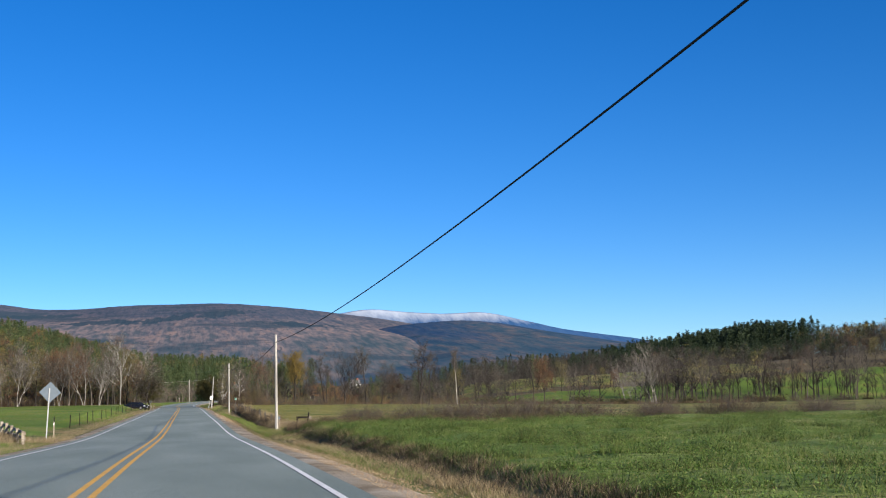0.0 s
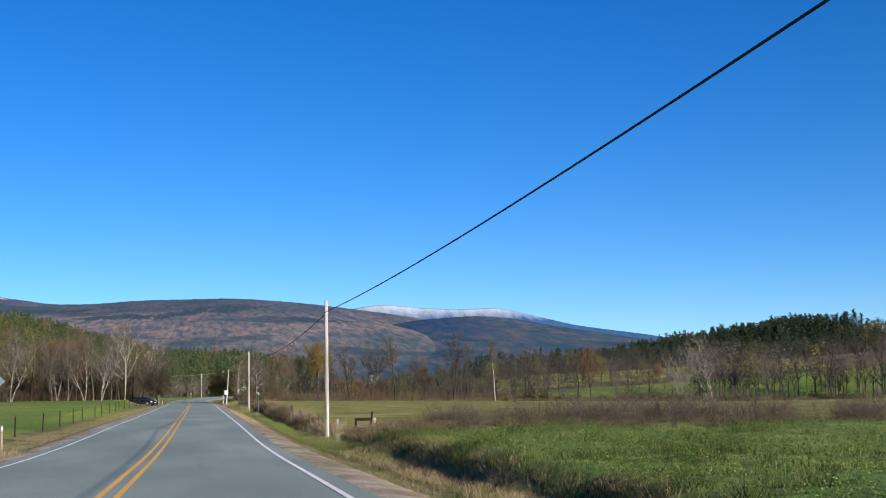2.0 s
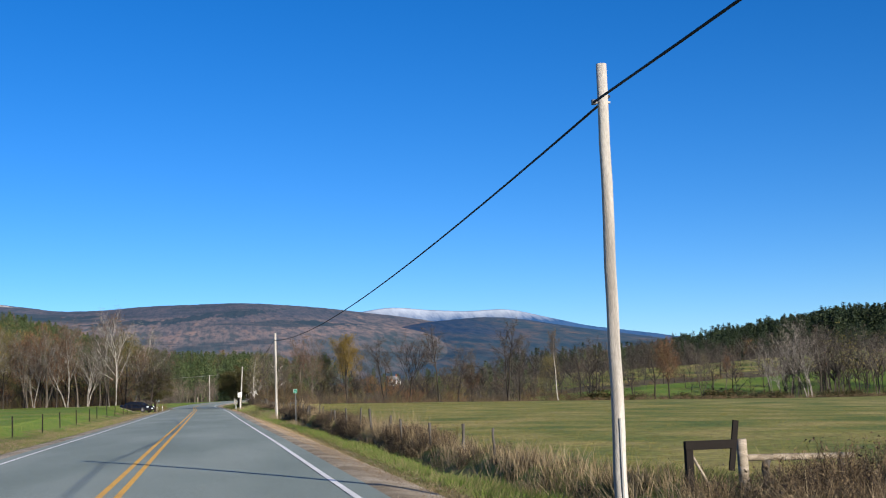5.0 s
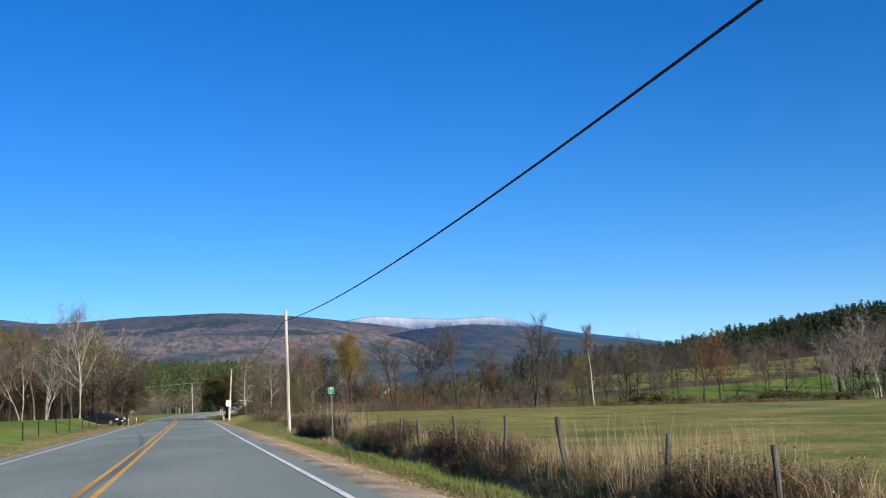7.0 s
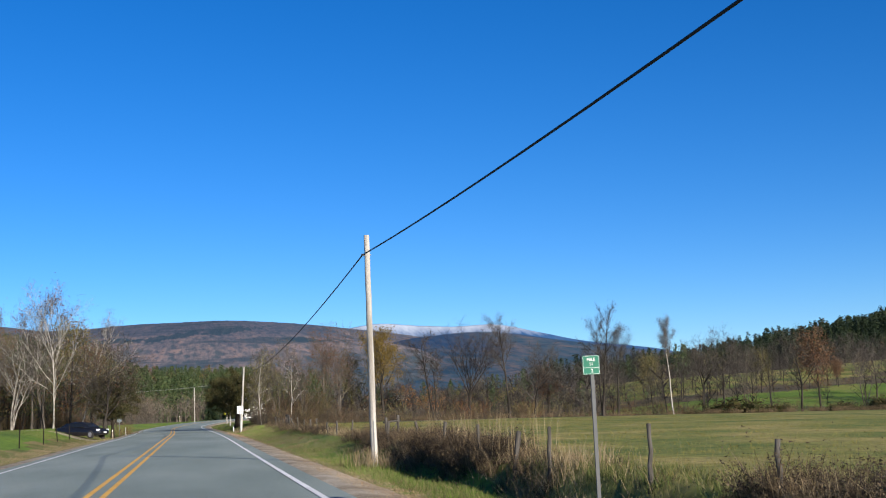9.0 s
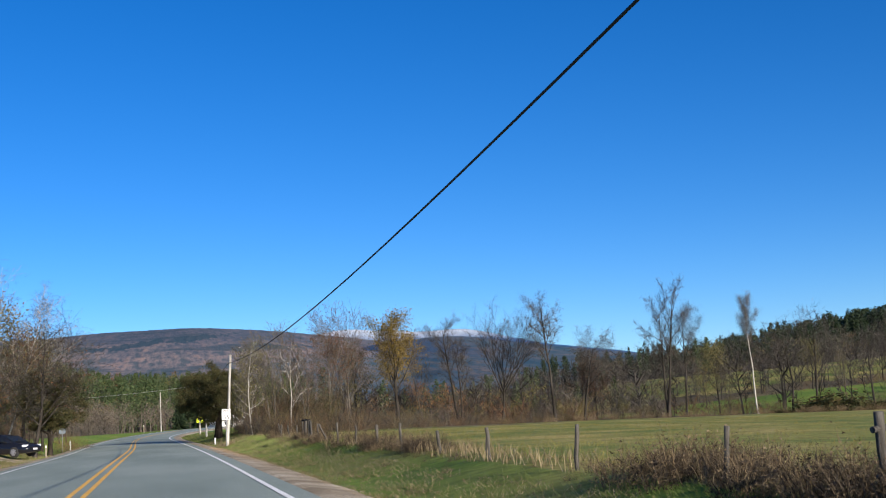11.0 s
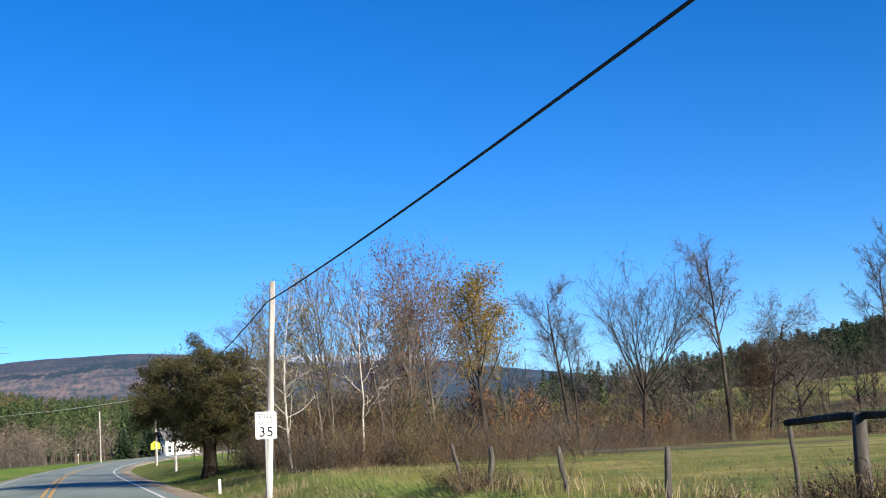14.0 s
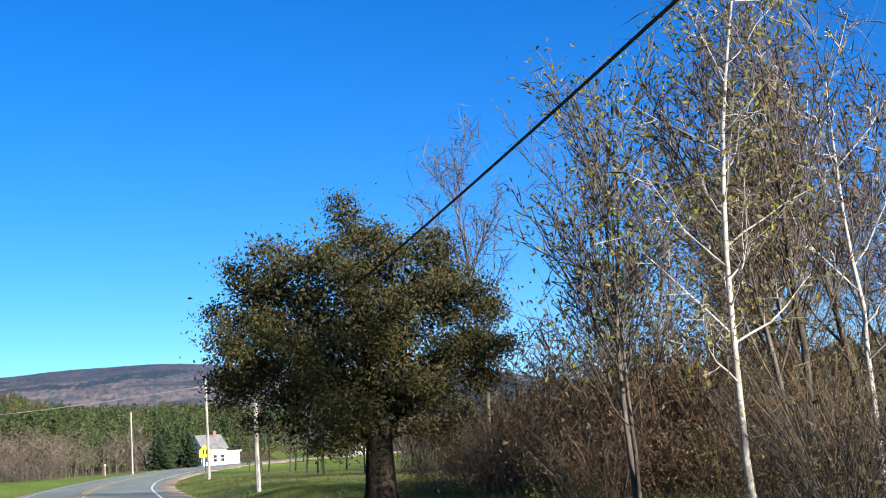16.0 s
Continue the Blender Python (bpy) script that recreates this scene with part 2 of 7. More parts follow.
# ---- plan: the road's line and level, and the lie of the land ----
ROAD_Y = (-60, 0, 17.7, 30, 46, 58, 67, 80, 96, 118, 142, 160, 183, 221, 244, 272, 295, 318, 338, 355, 375, 400)
ROAD_X = (0.4, 0.0, -0.1, -0.19, -0.33, -0.46, -0.56, -0.69, -0.87, -1.13, -1.42, -1.63, -1.9, -2.48, -3.1, -3.75, -3.85, -2.7, 0.8, 6.5, 20, 44)
ROAD_Z = (0.15, 0.02, -0.05, -0.13, -0.31, -0.44, -0.48, -0.45, -0.38, -0.33, -0.27, -0.21, -0.13, -0.09, -0.02, 0.04, 0.14, 0.36, 0.72, 1.0, 1.15, 1.2)
# level of the field along the road
FIELD_Y = (-60, 40, 66, 74, 95, 115, 150, 170, 200, 235, 400)
FIELD_Z = (-0.1, -0.12, -0.14, -0.62, -0.5, -0.34, -0.06, 0.06, 0.2, 0.25, 0.25)


def _curve(xs, ys):
    """A smooth line through few points (cubic Hermite)."""
    xs, ys = np.array(xs, float), np.array(ys, float)
    m = np.gradient(ys, xs)

    def at(x):
        x = np.clip(np.asarray(x, float), xs[0], xs[-1])
        i = np.clip(np.searchsorted(xs, x) - 1, 0, len(xs) - 2)
        h = xs[i + 1] - xs[i]
        t = (x - xs[i]) / h
        return (2 * t**3 - 3 * t**2 + 1) * ys[i] + (t**3 - 2 * t**2 + t) * h * m[i] + (3 * t**2 - 2 * t**3) * ys[i + 1] + (t**3 - t**2) * h * m[i + 1]

    return at


road_x, road_z = _curve(ROAD_Y, ROAD_X), _curve(ROAD_Y, ROAD_Z)


def lump(x, y, s, seed=0.0):
    """Soft rolling unevenness."""
    x, y = np.asarray(x, float) / s, np.asarray(y, float) / s
    return (np.sin(x * 1.7 + seed + 1.3 * np.sin(y * 0.9 + seed)) + np.sin(y * 2.1 - seed * 1.7 + 1.1 * np.sin(x * 1.3)) + 0.5 * np.sin(3.1 * x + 2.7 * y + seed)) / 2.5


def ground_z(x, y):
    x, y = np.asarray(x, float), np.asarray(y, float)
    d = x - road_x(y)
    zr = road_z(y)
    # right: shoulder, verge, ditch, field falling gently away
    far = smooth01(66, 76, y)
    field = np.interp(y, FIELD_Y, FIELD_Z) - (0.004 + 0.016 * far) * np.clip(d - 9, 0, 90) + 0.03 * lump(x, y, 4) + (1 - far) * (0.15 * lump(x, y, 2.4, 7.0) + 0.07 * lump(x, y, 0.9, 2.0)) * smooth01(7.2, 9, d)
    ditch = zr - 0.4 + 0.3 * smooth01(54, 60, y) * (1 - smooth01(78, 84, y)) - 0.25 * smooth01(70, 80, y) * (1 - smooth01(150, 175, y)) * (1 - 0.7 * smooth01(126.5, 128, y) * (1 - smooth01(132.5, 134, y))) - 0.06 * lump(x, y, 3.0, 5.0)
    dw = d + 0.25 * lump(x, y, 2.6, 3.0)
    right = zr - 0.09 - 0.13 * smooth01(3.6, 5.2, d) + 0.02 * lump(x, y, 0.9, 4.0)
    right = right + (ditch - right) * smooth01(5.7, 6.6, dw) * (1 - smooth01(135, 160, y))
    right = right + (field - right) * smooth01(0, 1, (dw - 6.7 + 2.2 * smooth01(138, 160, y) + 0.3 * (1 - far)) / (0.8 + 2.2 * smooth01(138, 160, y) + 0.35 * (1 - far)))
    # the right-hand hill and the rise behind the tree row
    w = 1.3 * x + 0.35 * y
    hill = 17 * smooth01(130, 660, w) * smooth01(250, 330, y) * smooth01(30, 90, x) * (1 - smooth01(850, 1300, y))
    hill = hill + 1.7 * smooth01(258, 312, y) * smooth01(50, 100, x) * (1 - smooth01(340, 430, y))
    hill = hill + 3.2 * smooth01(322, 372, y) * smooth01(58, 100, x) * (1 - smooth01(520, 700, y))
    right = right + hill * smooth01(9, 40, d)
    # left: shoulder, verge, meadow rising towards the wood
    mead = -0.3 + 1.05 * smooth01(90, 235, y) + 0.05 * lump(x, y, 7, 2.0)
    left = zr - 0.09 - 0.14 * smooth01(3.6, 5.2, -d) + 0.02 * lump(x, y, 0.9, 6.0)
    left = left + (mead - left) * smooth01(5.5, 10, -d)
    left = left + smooth01(40, 200, -d) * smooth01(300, 600, y) * 9
    z = np.where(d > 0, right, left)
    beyond = smooth01(330, 420, y)
    z = z + beyond * (1 - smooth01(10, 40, np.abs(d))) * (1.1 - z)
    under = 1 - smooth01(3.5, 3.95, np.abs(d))
    z = z + 8 * smooth01(500, 640, y) * (1 - smooth01(20, 90, x)) * (1 - smooth01(1000, 1400, y)) + 17 * smooth01(395, 500, y) * smooth01(-25, -95, x) * (1 - smooth01(1000, 1400, y))
    z = z + (4 + 6 * smooth01(-75, -45, x)) * (1 - smooth01(8, 60, x)) * smooth01(590, 820, y) * (1 - smooth01(1000, 1400, y))
    z = z + 3.2 * np.exp(-(((x - 70) / 26) ** 2) - ((y - 565) / 45) ** 2)
    z = z - 0.18 * under * (1 - smooth01(396, 402, y))
    return z


def zone(x, y):
    """Which turf lies where: 0 verge, 1 hayfield, 2 mown field, 3 meadow, 4 woodland floor."""
    d = x - road_x(y)
    wob = 2.0 * lump(x, y, 5, 1.0)
    out = np.zeros(np.shape(x), int)
    out[(d > 6.9) & (y < 63.5 + 0.3 * wob)] = 1
    out[(d > 6.9 + 0.1 * wob) & (y >= 63.5 + 0.3 * wob) & (y < 247 + wob - 0.06 * np.clip(d - 20, 0, 200))] = 2
    out[(d > 9) & (y >= 229) & (x < 26 + wob)] = 4
    out[(d > 3) & (y >= 247 + wob - 0.06 * np.clip(d - 20, 0, 200))] = 4
    out[(x > 55 + wob) & (y > 252) & (y < 312 + 0.1 * np.clip(x - 70, 0, 80) + 2 * wob) & (x < 260)] = 3
    out[(x > 68 + 2 * wob) & (y > 334 + 3 * wob) & (y < 394 + 3 * wob) & (x < 165 + 3 * wob)] = 2
    out[(d > 4.6) & (d < 7.2) & (y > 134 + wob) & (y < 229)] = 3
    out[(d < -7.5 - 0.4 * wob)] = 3
    out[(d < -9) & (y > 229 + 0.6 * wob)] = 4
    out[(d < -5) & (d > -14) & (y > 232)] = 3
    out[(d > 4) & (d < 34) & (y > 232) & (y < 520) & (x < 7 + 0.08 * (y - 232))] = 3
    out[(np.abs(d) < 40) & (y > 300) & (y < 470)] = 3
    return out


def _axis(lo, hi, near_lo, near_hi, step, grow):
    a = [near_lo]
    while a[-1] < near_hi:
        a.append(a[-1] + step)
    s = step
    while a[-1] < hi:
        s *= grow
        a.append(a[-1] + s)
    b, s = [near_lo], step
    while b[-1] > lo:
        s *= grow
        b.append(b[-1] - s)
    return np.array(b[:0:-1] + a)


def build_ground():
    xs = _axis(-3500, 3500, -14, 18, 0.55, 1.07)
    ys = _axis(-700, 4700, -30, 300, 1.6, 1.07)
    U, Y = np.meshgrid(xs, ys)
    X = U + road_x(Y) * np.exp(-np.abs(U) / 60)
    Z = ground_z(X, Y)
    V = np.stack([X, Y, Z], -1).reshape(-1, 3)
    ny, nx = X.shape
    i = np.arange(ny * nx).reshape(ny, nx)
    Q = np.stack([i[:-1, :-1], i[:-1, 1:], i[1:, 1:], i[1:, :-1]], -1).reshape(-1, 4)
    c = V[Q].mean(1)
    me = mesh_np("ground", V, Q, None, [M_VERGE, M_HAY, M_MOWN, M_LAWN, M_FLOOR], True, zone(c[:, 0], c[:, 1]))
    tagged(new("ground", me), "autumn fields, verges and woodland floor of a valley", "ground", kind="structure")


def ribbon(name, off0, off1, lift, mat, y0=-60, y1=400, step=1.5, label="", category="", crown=0.0, ragged=0.0, seed=0, parent=None, thick=0.0):
    """A strip along the road between two offsets from its middle."""
    rg = np.random.RandomState(seed)
    yy = np.arange(y0, y1 + 0.01, step)
    xx, zz = road_x(yy), road_z(yy)
    tx, ty = np.gradient(xx), np.gradient(yy)
    n = np.hypot(tx, ty)
    nx, ny = ty / n, -tx / n
    cols = 7 if crown else 2
    if ragged:
        cols = 6
    V = []
    for k in range(cols):
        o = off0 + (off1 - off0) * k / (cols - 1)
        outer = ragged and k == (0 if off0 < 0 else cols - 1)
        inner = ragged and not outer and k in (0, cols - 1)
        jit = (ragged if outer else 0.05) * (rg.rand(len(yy)) - 0.5) if outer or inner else 0
        o = o + jit
        fall = lift - 0.02 * (np.abs(o) / 3.7) ** 2 * 3 + (-0.1 if outer else -0.035 if inner else 0)
        if ragged:
            fall = fall - 0.09 * smooth01(3.8, 5.2, np.abs(o)) + 0.006 * lump(xx + o, yy, 1.1, seed)
        V.append(np.stack([xx + nx * o, yy + ny * o, zz + fall], -1))
    V = np.stack(V, 1)
    ns = len(yy)
    i = np.arange(ns * cols).reshape(ns, cols)
    Q = np.stack([i[:-1, :-1], i[:-1, 1:], i[1:, 1:], i[1:, :-1]], -1).reshape(-1, 4)
    V = V.reshape(-1, 3)
    if thick:
        for rim, flip in ((i[:, 0], 1), (i[:, -1], -1)):  # side faces with corners of their own
            n0 = len(V)
            V = np.concatenate([V, V[rim], V[rim] - np.array([0, 0, thick])])
            a = np.arange(ns) + n0
            Q = np.concatenate([Q, np.stack([a[:-1], a[1:], a[1:] + ns, a[:-1] + ns], -1)[:, ::flip]])
    me = mesh_np(name, V, Q, None, [mat], True)
    ob = new(name, me)
    if parent is not None:
        ob.parent = parent
        return tagged(ob, label)
    return tagged(ob, label, category, kind="structure")


build_ground()
road = ribbon("road", -3.85, 3.85, 0.0, M_ASPHALT, label="worn grey asphalt two-lane country road", category="road", crown=1, thick=0.12)
ribbon("shoulder_east", 3.8, 4.95, 0.012, M_GRAVEL, label="tan gravel and leaf-strewn shoulder beside the asphalt", category="shoulder", ragged=0.55, seed=3, step=0.8)
ribbon("shoulder_west", -4.85, -3.8, 0.012, M_GRAVEL, label="tan gravel and dead-grass shoulder beside the asphalt", category="shoulder", ragged=0.55, seed=4, step=0.8)
ribbon("yellow_line", -0.185, -0.085, 0.006, M_YELLOW, y1=392, label="solid yellow painted line", parent=road)
ribbon("yellow_line", 0.085, 0.185, 0.006, M_YELLOW, y1=392, label="solid yellow painted line", parent=road)
ribbon("edge_line", 3.345, 3.45, 0.006, M_WHITE, y1=392, label="solid white edge line", parent=road)
ribbon("edge_line", -3.45, -3.345, 0.006, M_WHITE, y1=392, label="solid white edge line", parent=road)

# ---- mountains ----


def mountain_mat(name, low, high, z0, z1, dark, patches=0.56, dots=0.5, snow=None, cliff=False, bump=0.3, foot=None, stands=()):
    """Wooded slopes seen from afar: one mix of tree colours at the foot, another near the crest, evergreen drifts and
    single dark crowns. The colours passed in hold the blue of distance haze.
    """
    m, n, l, b = _mat(name, 0.95)
    b.inputs["Specular IOR Level"].default_value = 0.0
    co = n.new("ShaderNodeTexCoord")
    spz = n.new("ShaderNodeSeparateXYZ")
    l.new(co.outputs["Object"], spz.inputs[0])

    def tex(scale, detail, stretch, rough=0.55):
        mp = n.new("ShaderNodeMapping")
        mp.inputs["Scale"].default_value = stretch
        l.new(co.outputs["Object"], mp.inputs[0])
        q = n.new("ShaderNodeTexNoise")
        q.inputs["Scale"].default_value, q.inputs["Detail"].default_value, q.inputs["Roughness"].default_value = scale, detail, rough
        l.new(mp.outputs[0], q.inputs["Vector"])
        return q.outputs[0]

    def span(src, a0, a1, b0=0.0, b1=1.0):
        q = n.new("ShaderNodeMapRange")
        for key, v in (("From Min", a0), ("From Max", a1), ("To Min", b0), ("To Max", b1)):
            q.inputs[key].default_value = v
        l.new(src, q.inputs[0])
        return q.outputs[0]

    def calc(op, a, c):
        q = n.new("ShaderNodeMath")
        q.operation = op
        for k, v in enumerate((a, c)):
            if isinstance(v, float):
                q.inputs[k].default_value = v
            else:
                l.new(v, q.inputs[k])
        return q.outputs[0]

    def mix(f, a, c):
        q = n.new("ShaderNodeMix")
        q.data_type = "RGBA"
        for k, v in ((0, f), (6, a), (7, c)):
            if isinstance(v, tuple):
                q.inputs[k].default_value = (*v, 1)
            else:
                l.new(v, q.inputs[k])
        return q.outputs[2]

    flat = (1, 0.12, 0.5)
    broad, mid, fine, speck = tex(0.0045, 5, flat), tex(0.019, 5, flat, 0.62), tex(0.075, 4, flat, 0.6), tex(0.14, 2, flat)
    tone = calc("ADD", calc("MULTIPLY", mid, 0.45), calc("MULTIPLY", fine, 0.55))
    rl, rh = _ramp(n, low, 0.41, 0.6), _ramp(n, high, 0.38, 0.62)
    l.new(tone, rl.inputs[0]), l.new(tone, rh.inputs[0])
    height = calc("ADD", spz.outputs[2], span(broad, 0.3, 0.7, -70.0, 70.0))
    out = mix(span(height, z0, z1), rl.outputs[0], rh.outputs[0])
    if foot:  # greener woods low down, their colours blued for haze
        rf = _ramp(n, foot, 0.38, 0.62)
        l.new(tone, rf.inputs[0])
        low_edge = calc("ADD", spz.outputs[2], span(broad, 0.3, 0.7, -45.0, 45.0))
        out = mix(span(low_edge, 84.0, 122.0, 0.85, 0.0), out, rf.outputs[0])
    drift = tex(1.0, 8, (0.003, 0.0028, 0.001), 0.58)
    out = mix(span(calc("ADD", drift, span(fine, 0.3, 0.7, -0.03, 0.03)), patches, patches + 0.045, 0.0, 0.72), out, dark)
    out = mix(calc("MULTIPLY", span(speck, 0.55, 0.66, 0.0, dots), span(mid, 0.4, 0.6)), out, dark)
    for cx, cz, hx, hz, tilt in stands:  # long stands of spruce below the crest
        u = calc("SUBTRACT", spz.outputs[0], float(cx))
        v = calc("SUBTRACT", calc("SUBTRACT", spz.outputs[2], float(cz)), calc("MULTIPLY", u, float(tilt)))
        u, v = calc("DIVIDE", u, float(hx)), calc("DIVIDE", v, float(hz))
        far = calc("ADD", calc("ADD", calc("MULTIPLY", u, u), calc("MULTIPLY", v, v)), calc("ADD", span(mid, 0.3, 0.7, -0.9, 0.9), span(fine, 0.3, 0.7, -0.6, 0.6)))
        out = mix(span(far, 0.75, 1.15, 0.8, 0.0), out, dark)
    if cliff:  # a pale rock face near the western crest
        fl = n.new("ShaderNodeVectorMath")
        fl.operation = "MULTIPLY"
        fl.inputs[1].default_value = (0.4, 0, 2.2)
        l.new(co.outputs["Object"], fl.inputs[0])
        dist = n.new("ShaderNodeVectorMath")
        dist.operation = "DISTANCE"
        l.new(fl.outputs[0], dist.inputs[0])
        dist.inputs[1].default_value = (-665 * 0.4, 0, 302 * 2.2)
        rock = calc("MULTIPLY", span(dist.outputs["Value"], 20, 30, 1.0, 0.0), span(fine, 0.42, 0.56))
        out = mix(rock, out, (0.42, 0.4, 0.39))
    if snow:  # hoarfrost whitening the summit trees
        rime = calc("ADD", spz.outputs[2], calc("ADD", calc("MULTIPLY", mid, 60.0), calc("MULTIPLY", fine, 34.0)))
        out = mix(span(rime, snow + 40, snow + 122), out, (0.54, 0.6, 0.68))
    l.new(out, b.inputs["Base Color"])
    bp = n.new("ShaderNodeBump")
    bp.inputs["Strength"].default_value, bp.inputs["Distance"].default_value = bump, 9
    l.new(fine, bp.inputs["Height"]), l.new(bp.outputs[0], b.inputs["Normal"])
    return m


def build_mountain(name, px, pz, y_ridge, y_foot, x0, x1, mat, label, power=1.0, seed=0, tree=1.0):
    rg = np.random.RandomState(seed)
    ridge = _curve(px, pz)
    xs = np.arange(x0, x1, 9.0)
    t = np.concatenate([np.linspace(0, 1, 46) ** 0.8, [1.06, 1.2]])
    X, Tt = np.meshgrid(xs, t)
    Y = y_foot + (y_ridge - y_foot) * Tt
    # ridge heights are given for the crest's own distance
    Z = ridge(X) * np.where(Tt <= 1, Tt**power, 1 - (Tt - 1) * 2.2)
    Z = Z * (1 + 0.045 * lump(X, 0.3 * Y, 170, seed) * np.clip(4 * Tt * (1 - Tt), 0, 1)) + tree * (rg.rand(*X.shape) - 0.5) * smooth01(0.93, 0.99, Tt)
    Z = Z - 20 * (Tt == 0)
    V = np.stack([X, Y, Z], -1).reshape(-1, 3)
    ny, nx = X.shape
    i = np.arange(ny * nx).reshape(ny, nx)
    Q = np.stack([i[:-1, :-1], i[:-1, 1:], i[1:, 1:], i[1:, :-1]], -1).reshape(-1, 4)
    tagged(new(name, mesh_np(name, V, Q, None, [mat], True)), label, "mountain", kind="structure")


# Distance haze is painted in: slope colours shifted to blue, most on the summit
M_MTN = mountain_mat("hazy_leafless_hardwood_slope", [(0.08, 0.1, 0.122), (0.138, 0.132, 0.15), (0.188, 0.162, 0.17), (0.255, 0.19, 0.175)], [(0.05, 0.074, 0.11), (0.078, 0.092, 0.128), (0.106, 0.107, 0.138)], 150.0, 235.0, (0.034, 0.064, 0.092), 0.565, 0.7, cliff=True, stands=((-5, 216, 165, 17, 0.2), (-245, 190, 75, 11, 0.05), (215, 172, 90, 11, -0.05), (-420, 240, 120, 12, 0.1)),
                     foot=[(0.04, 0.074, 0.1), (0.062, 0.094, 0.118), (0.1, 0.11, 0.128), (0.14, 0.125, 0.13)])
M_MTN2 = mountain_mat("haze_blue_wooded_slope", [(0.036, 0.076, 0.118), (0.055, 0.092, 0.13), (0.085, 0.102, 0.13), (0.125, 0.117, 0.128)], [(0.022, 0.056, 0.124), (0.034, 0.07, 0.136), (0.056, 0.082, 0.138)], 90.0, 160.0, (0.026, 0.06, 0.1), 0.53, 0.7, bump=0.25)
M_MTN3 = mountain_mat("haze_blue_frosted_summit", [(0.028, 0.08, 0.19), (0.036, 0.092, 0.21), (0.05, 0.104, 0.215)], [(0.028, 0.08, 0.19), (0.036, 0.092, 0.21), (0.05, 0.104, 0.215)], 150.0, 250.0, (0.026, 0.07, 0.16), 0.6, 0.2, snow=258, bump=0.08)
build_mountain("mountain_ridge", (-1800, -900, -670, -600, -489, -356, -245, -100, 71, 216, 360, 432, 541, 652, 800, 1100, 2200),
               (230, 292, 313, 304, 289, 289, 297, 301, 303, 293, 278, 268, 254, 236, 205, 120, 20), 4000, 1500, -1800, 2200, M_MTN, "long wooded mountain ridge in russet and slate autumn colour, tinted bluish for haze", 0.95, 1)
build_mountain("mountain_shoulder", (-250, -80, 60, 170, 270, 378, 461, 545, 629, 743, 886, 973, 1100, 1500), (-25, 5, 60, 100, 128, 154, 170, 178, 182, 171, 134, 105, 70, 20), 3000, 1250, -250, 1500, M_MTN2, "dark spruce-clad shoulder below the summit, tinted blue for haze", 1.0, 2)
build_mountain("mountain_summit", (250, 404, 486, 589, 734, 859, 1029, 1179, 1330, 1461, 1649, 1884, 2200), (240, 282, 301, 315, 305, 298, 300, 269, 236, 218, 192, 139, 90), 4500, 3600, 250, 2200, M_MTN3, "summit ridge coloured blue for haze and capped with white hoarfrost", 0.9, 3, 0.8)

# ---- plants ----


class Grow:
    """Collects tapered limbs and small leaves of one plant."""

    def __init__(self, seed):
        self.rg = random.Random(seed)
        self.V, self.Q, self.lev = [], [], []
        self.tips = []

    def limb(self, pts, radii, n, level=1):
        base = len(self.V)
        for i, p in enumerate(pts):
            d = (pts[min(i + 1, len(pts) - 1)] - pts[max(i - 1, 0)]).normalized()
            a = d.orthogonal().normalized()
            b = d.cross(a)
            for k in range(n):
                self.V.append(p + (a * math.cos(k * math.tau / n) + b * math.sin(k * math.tau / n)) * radii[i])
        for i in range(len(pts) - 1):
            for k in range(n):
                r0, r1 = base + i * n, base + (i + 1) * n
                self.Q.append((r0 + k, r0 + (k + 1) % n, r1 + (k + 1) % n, r1 + k))
                self.lev.append(level)

    def branch(self, p, d, length, r, level, o):
        rg = self.rg
        seg = o["seg"][level]
        pts, radii, dirs = [p.copy()], [r * (1.25 if level == 0 else 1.0)], [d.copy()]
        for i in range(seg):
            d = (d + Vector((rg.gauss(0, 1), rg.gauss(0, 1), rg.gauss(0, 1))) * o["wob"] * (0.4 if level == 0 else 1.0) + Vector((0, 0, o["up"] * (0.3 if level == 0 else 1)))).normalized()
            p = p + d * (length / seg)
            pts.append(p.copy())
            radii.append(max(o["rmin"], r * (1 - 0.8 * (i + 1) / seg)))
            dirs.append(d.copy())
        self.limb(pts, radii, o["sides"][level], level)
        if level >= len(o["kids"]):
            self.tips.append((pts[-1], dirs[-1]))
            self.tips.append((pts[len(pts) // 2], dirs[-1]))
            return
        nk = o["kids"][level]
        f0 = o["first"] if level == 0 else 0.25
        for k in range(nk):
            f = f0 + (1 - f0) * (k + rg.random() * 0.8) / nk
            f = min(f, 0.99)
            i = min(int(f * seg), seg - 1)
            u = f * seg - i
            q = pts[i].lerp(pts[i + 1], u)
            dd = dirs[i + 1]
            az = k * 2.4 + rg.random() * 1.2
            side = dd.orthogonal().normalized()
            side.rotate(Matrix.Rotation(az, 3, dd))
            ang = radians(o["ang"] * (0.7 + 0.6 * rg.random()))
            cd = (dd * math.cos(ang) + side * math.sin(ang)).normalized()
            rt = o["ratio"][min(level, 2)] if isinstance(o["ratio"], tuple) else o["ratio"]
            cl = length * rt * (1.15 - 0.55 * f if level == 0 else 0.6 + 0.6 * rg.random())
            cr = max(o["rmin"], radii[i] * o["rr"] * (0.8 + 0.3 * rg.random()))
            self.branch(q, cd, cl, cr, level + 1, o)


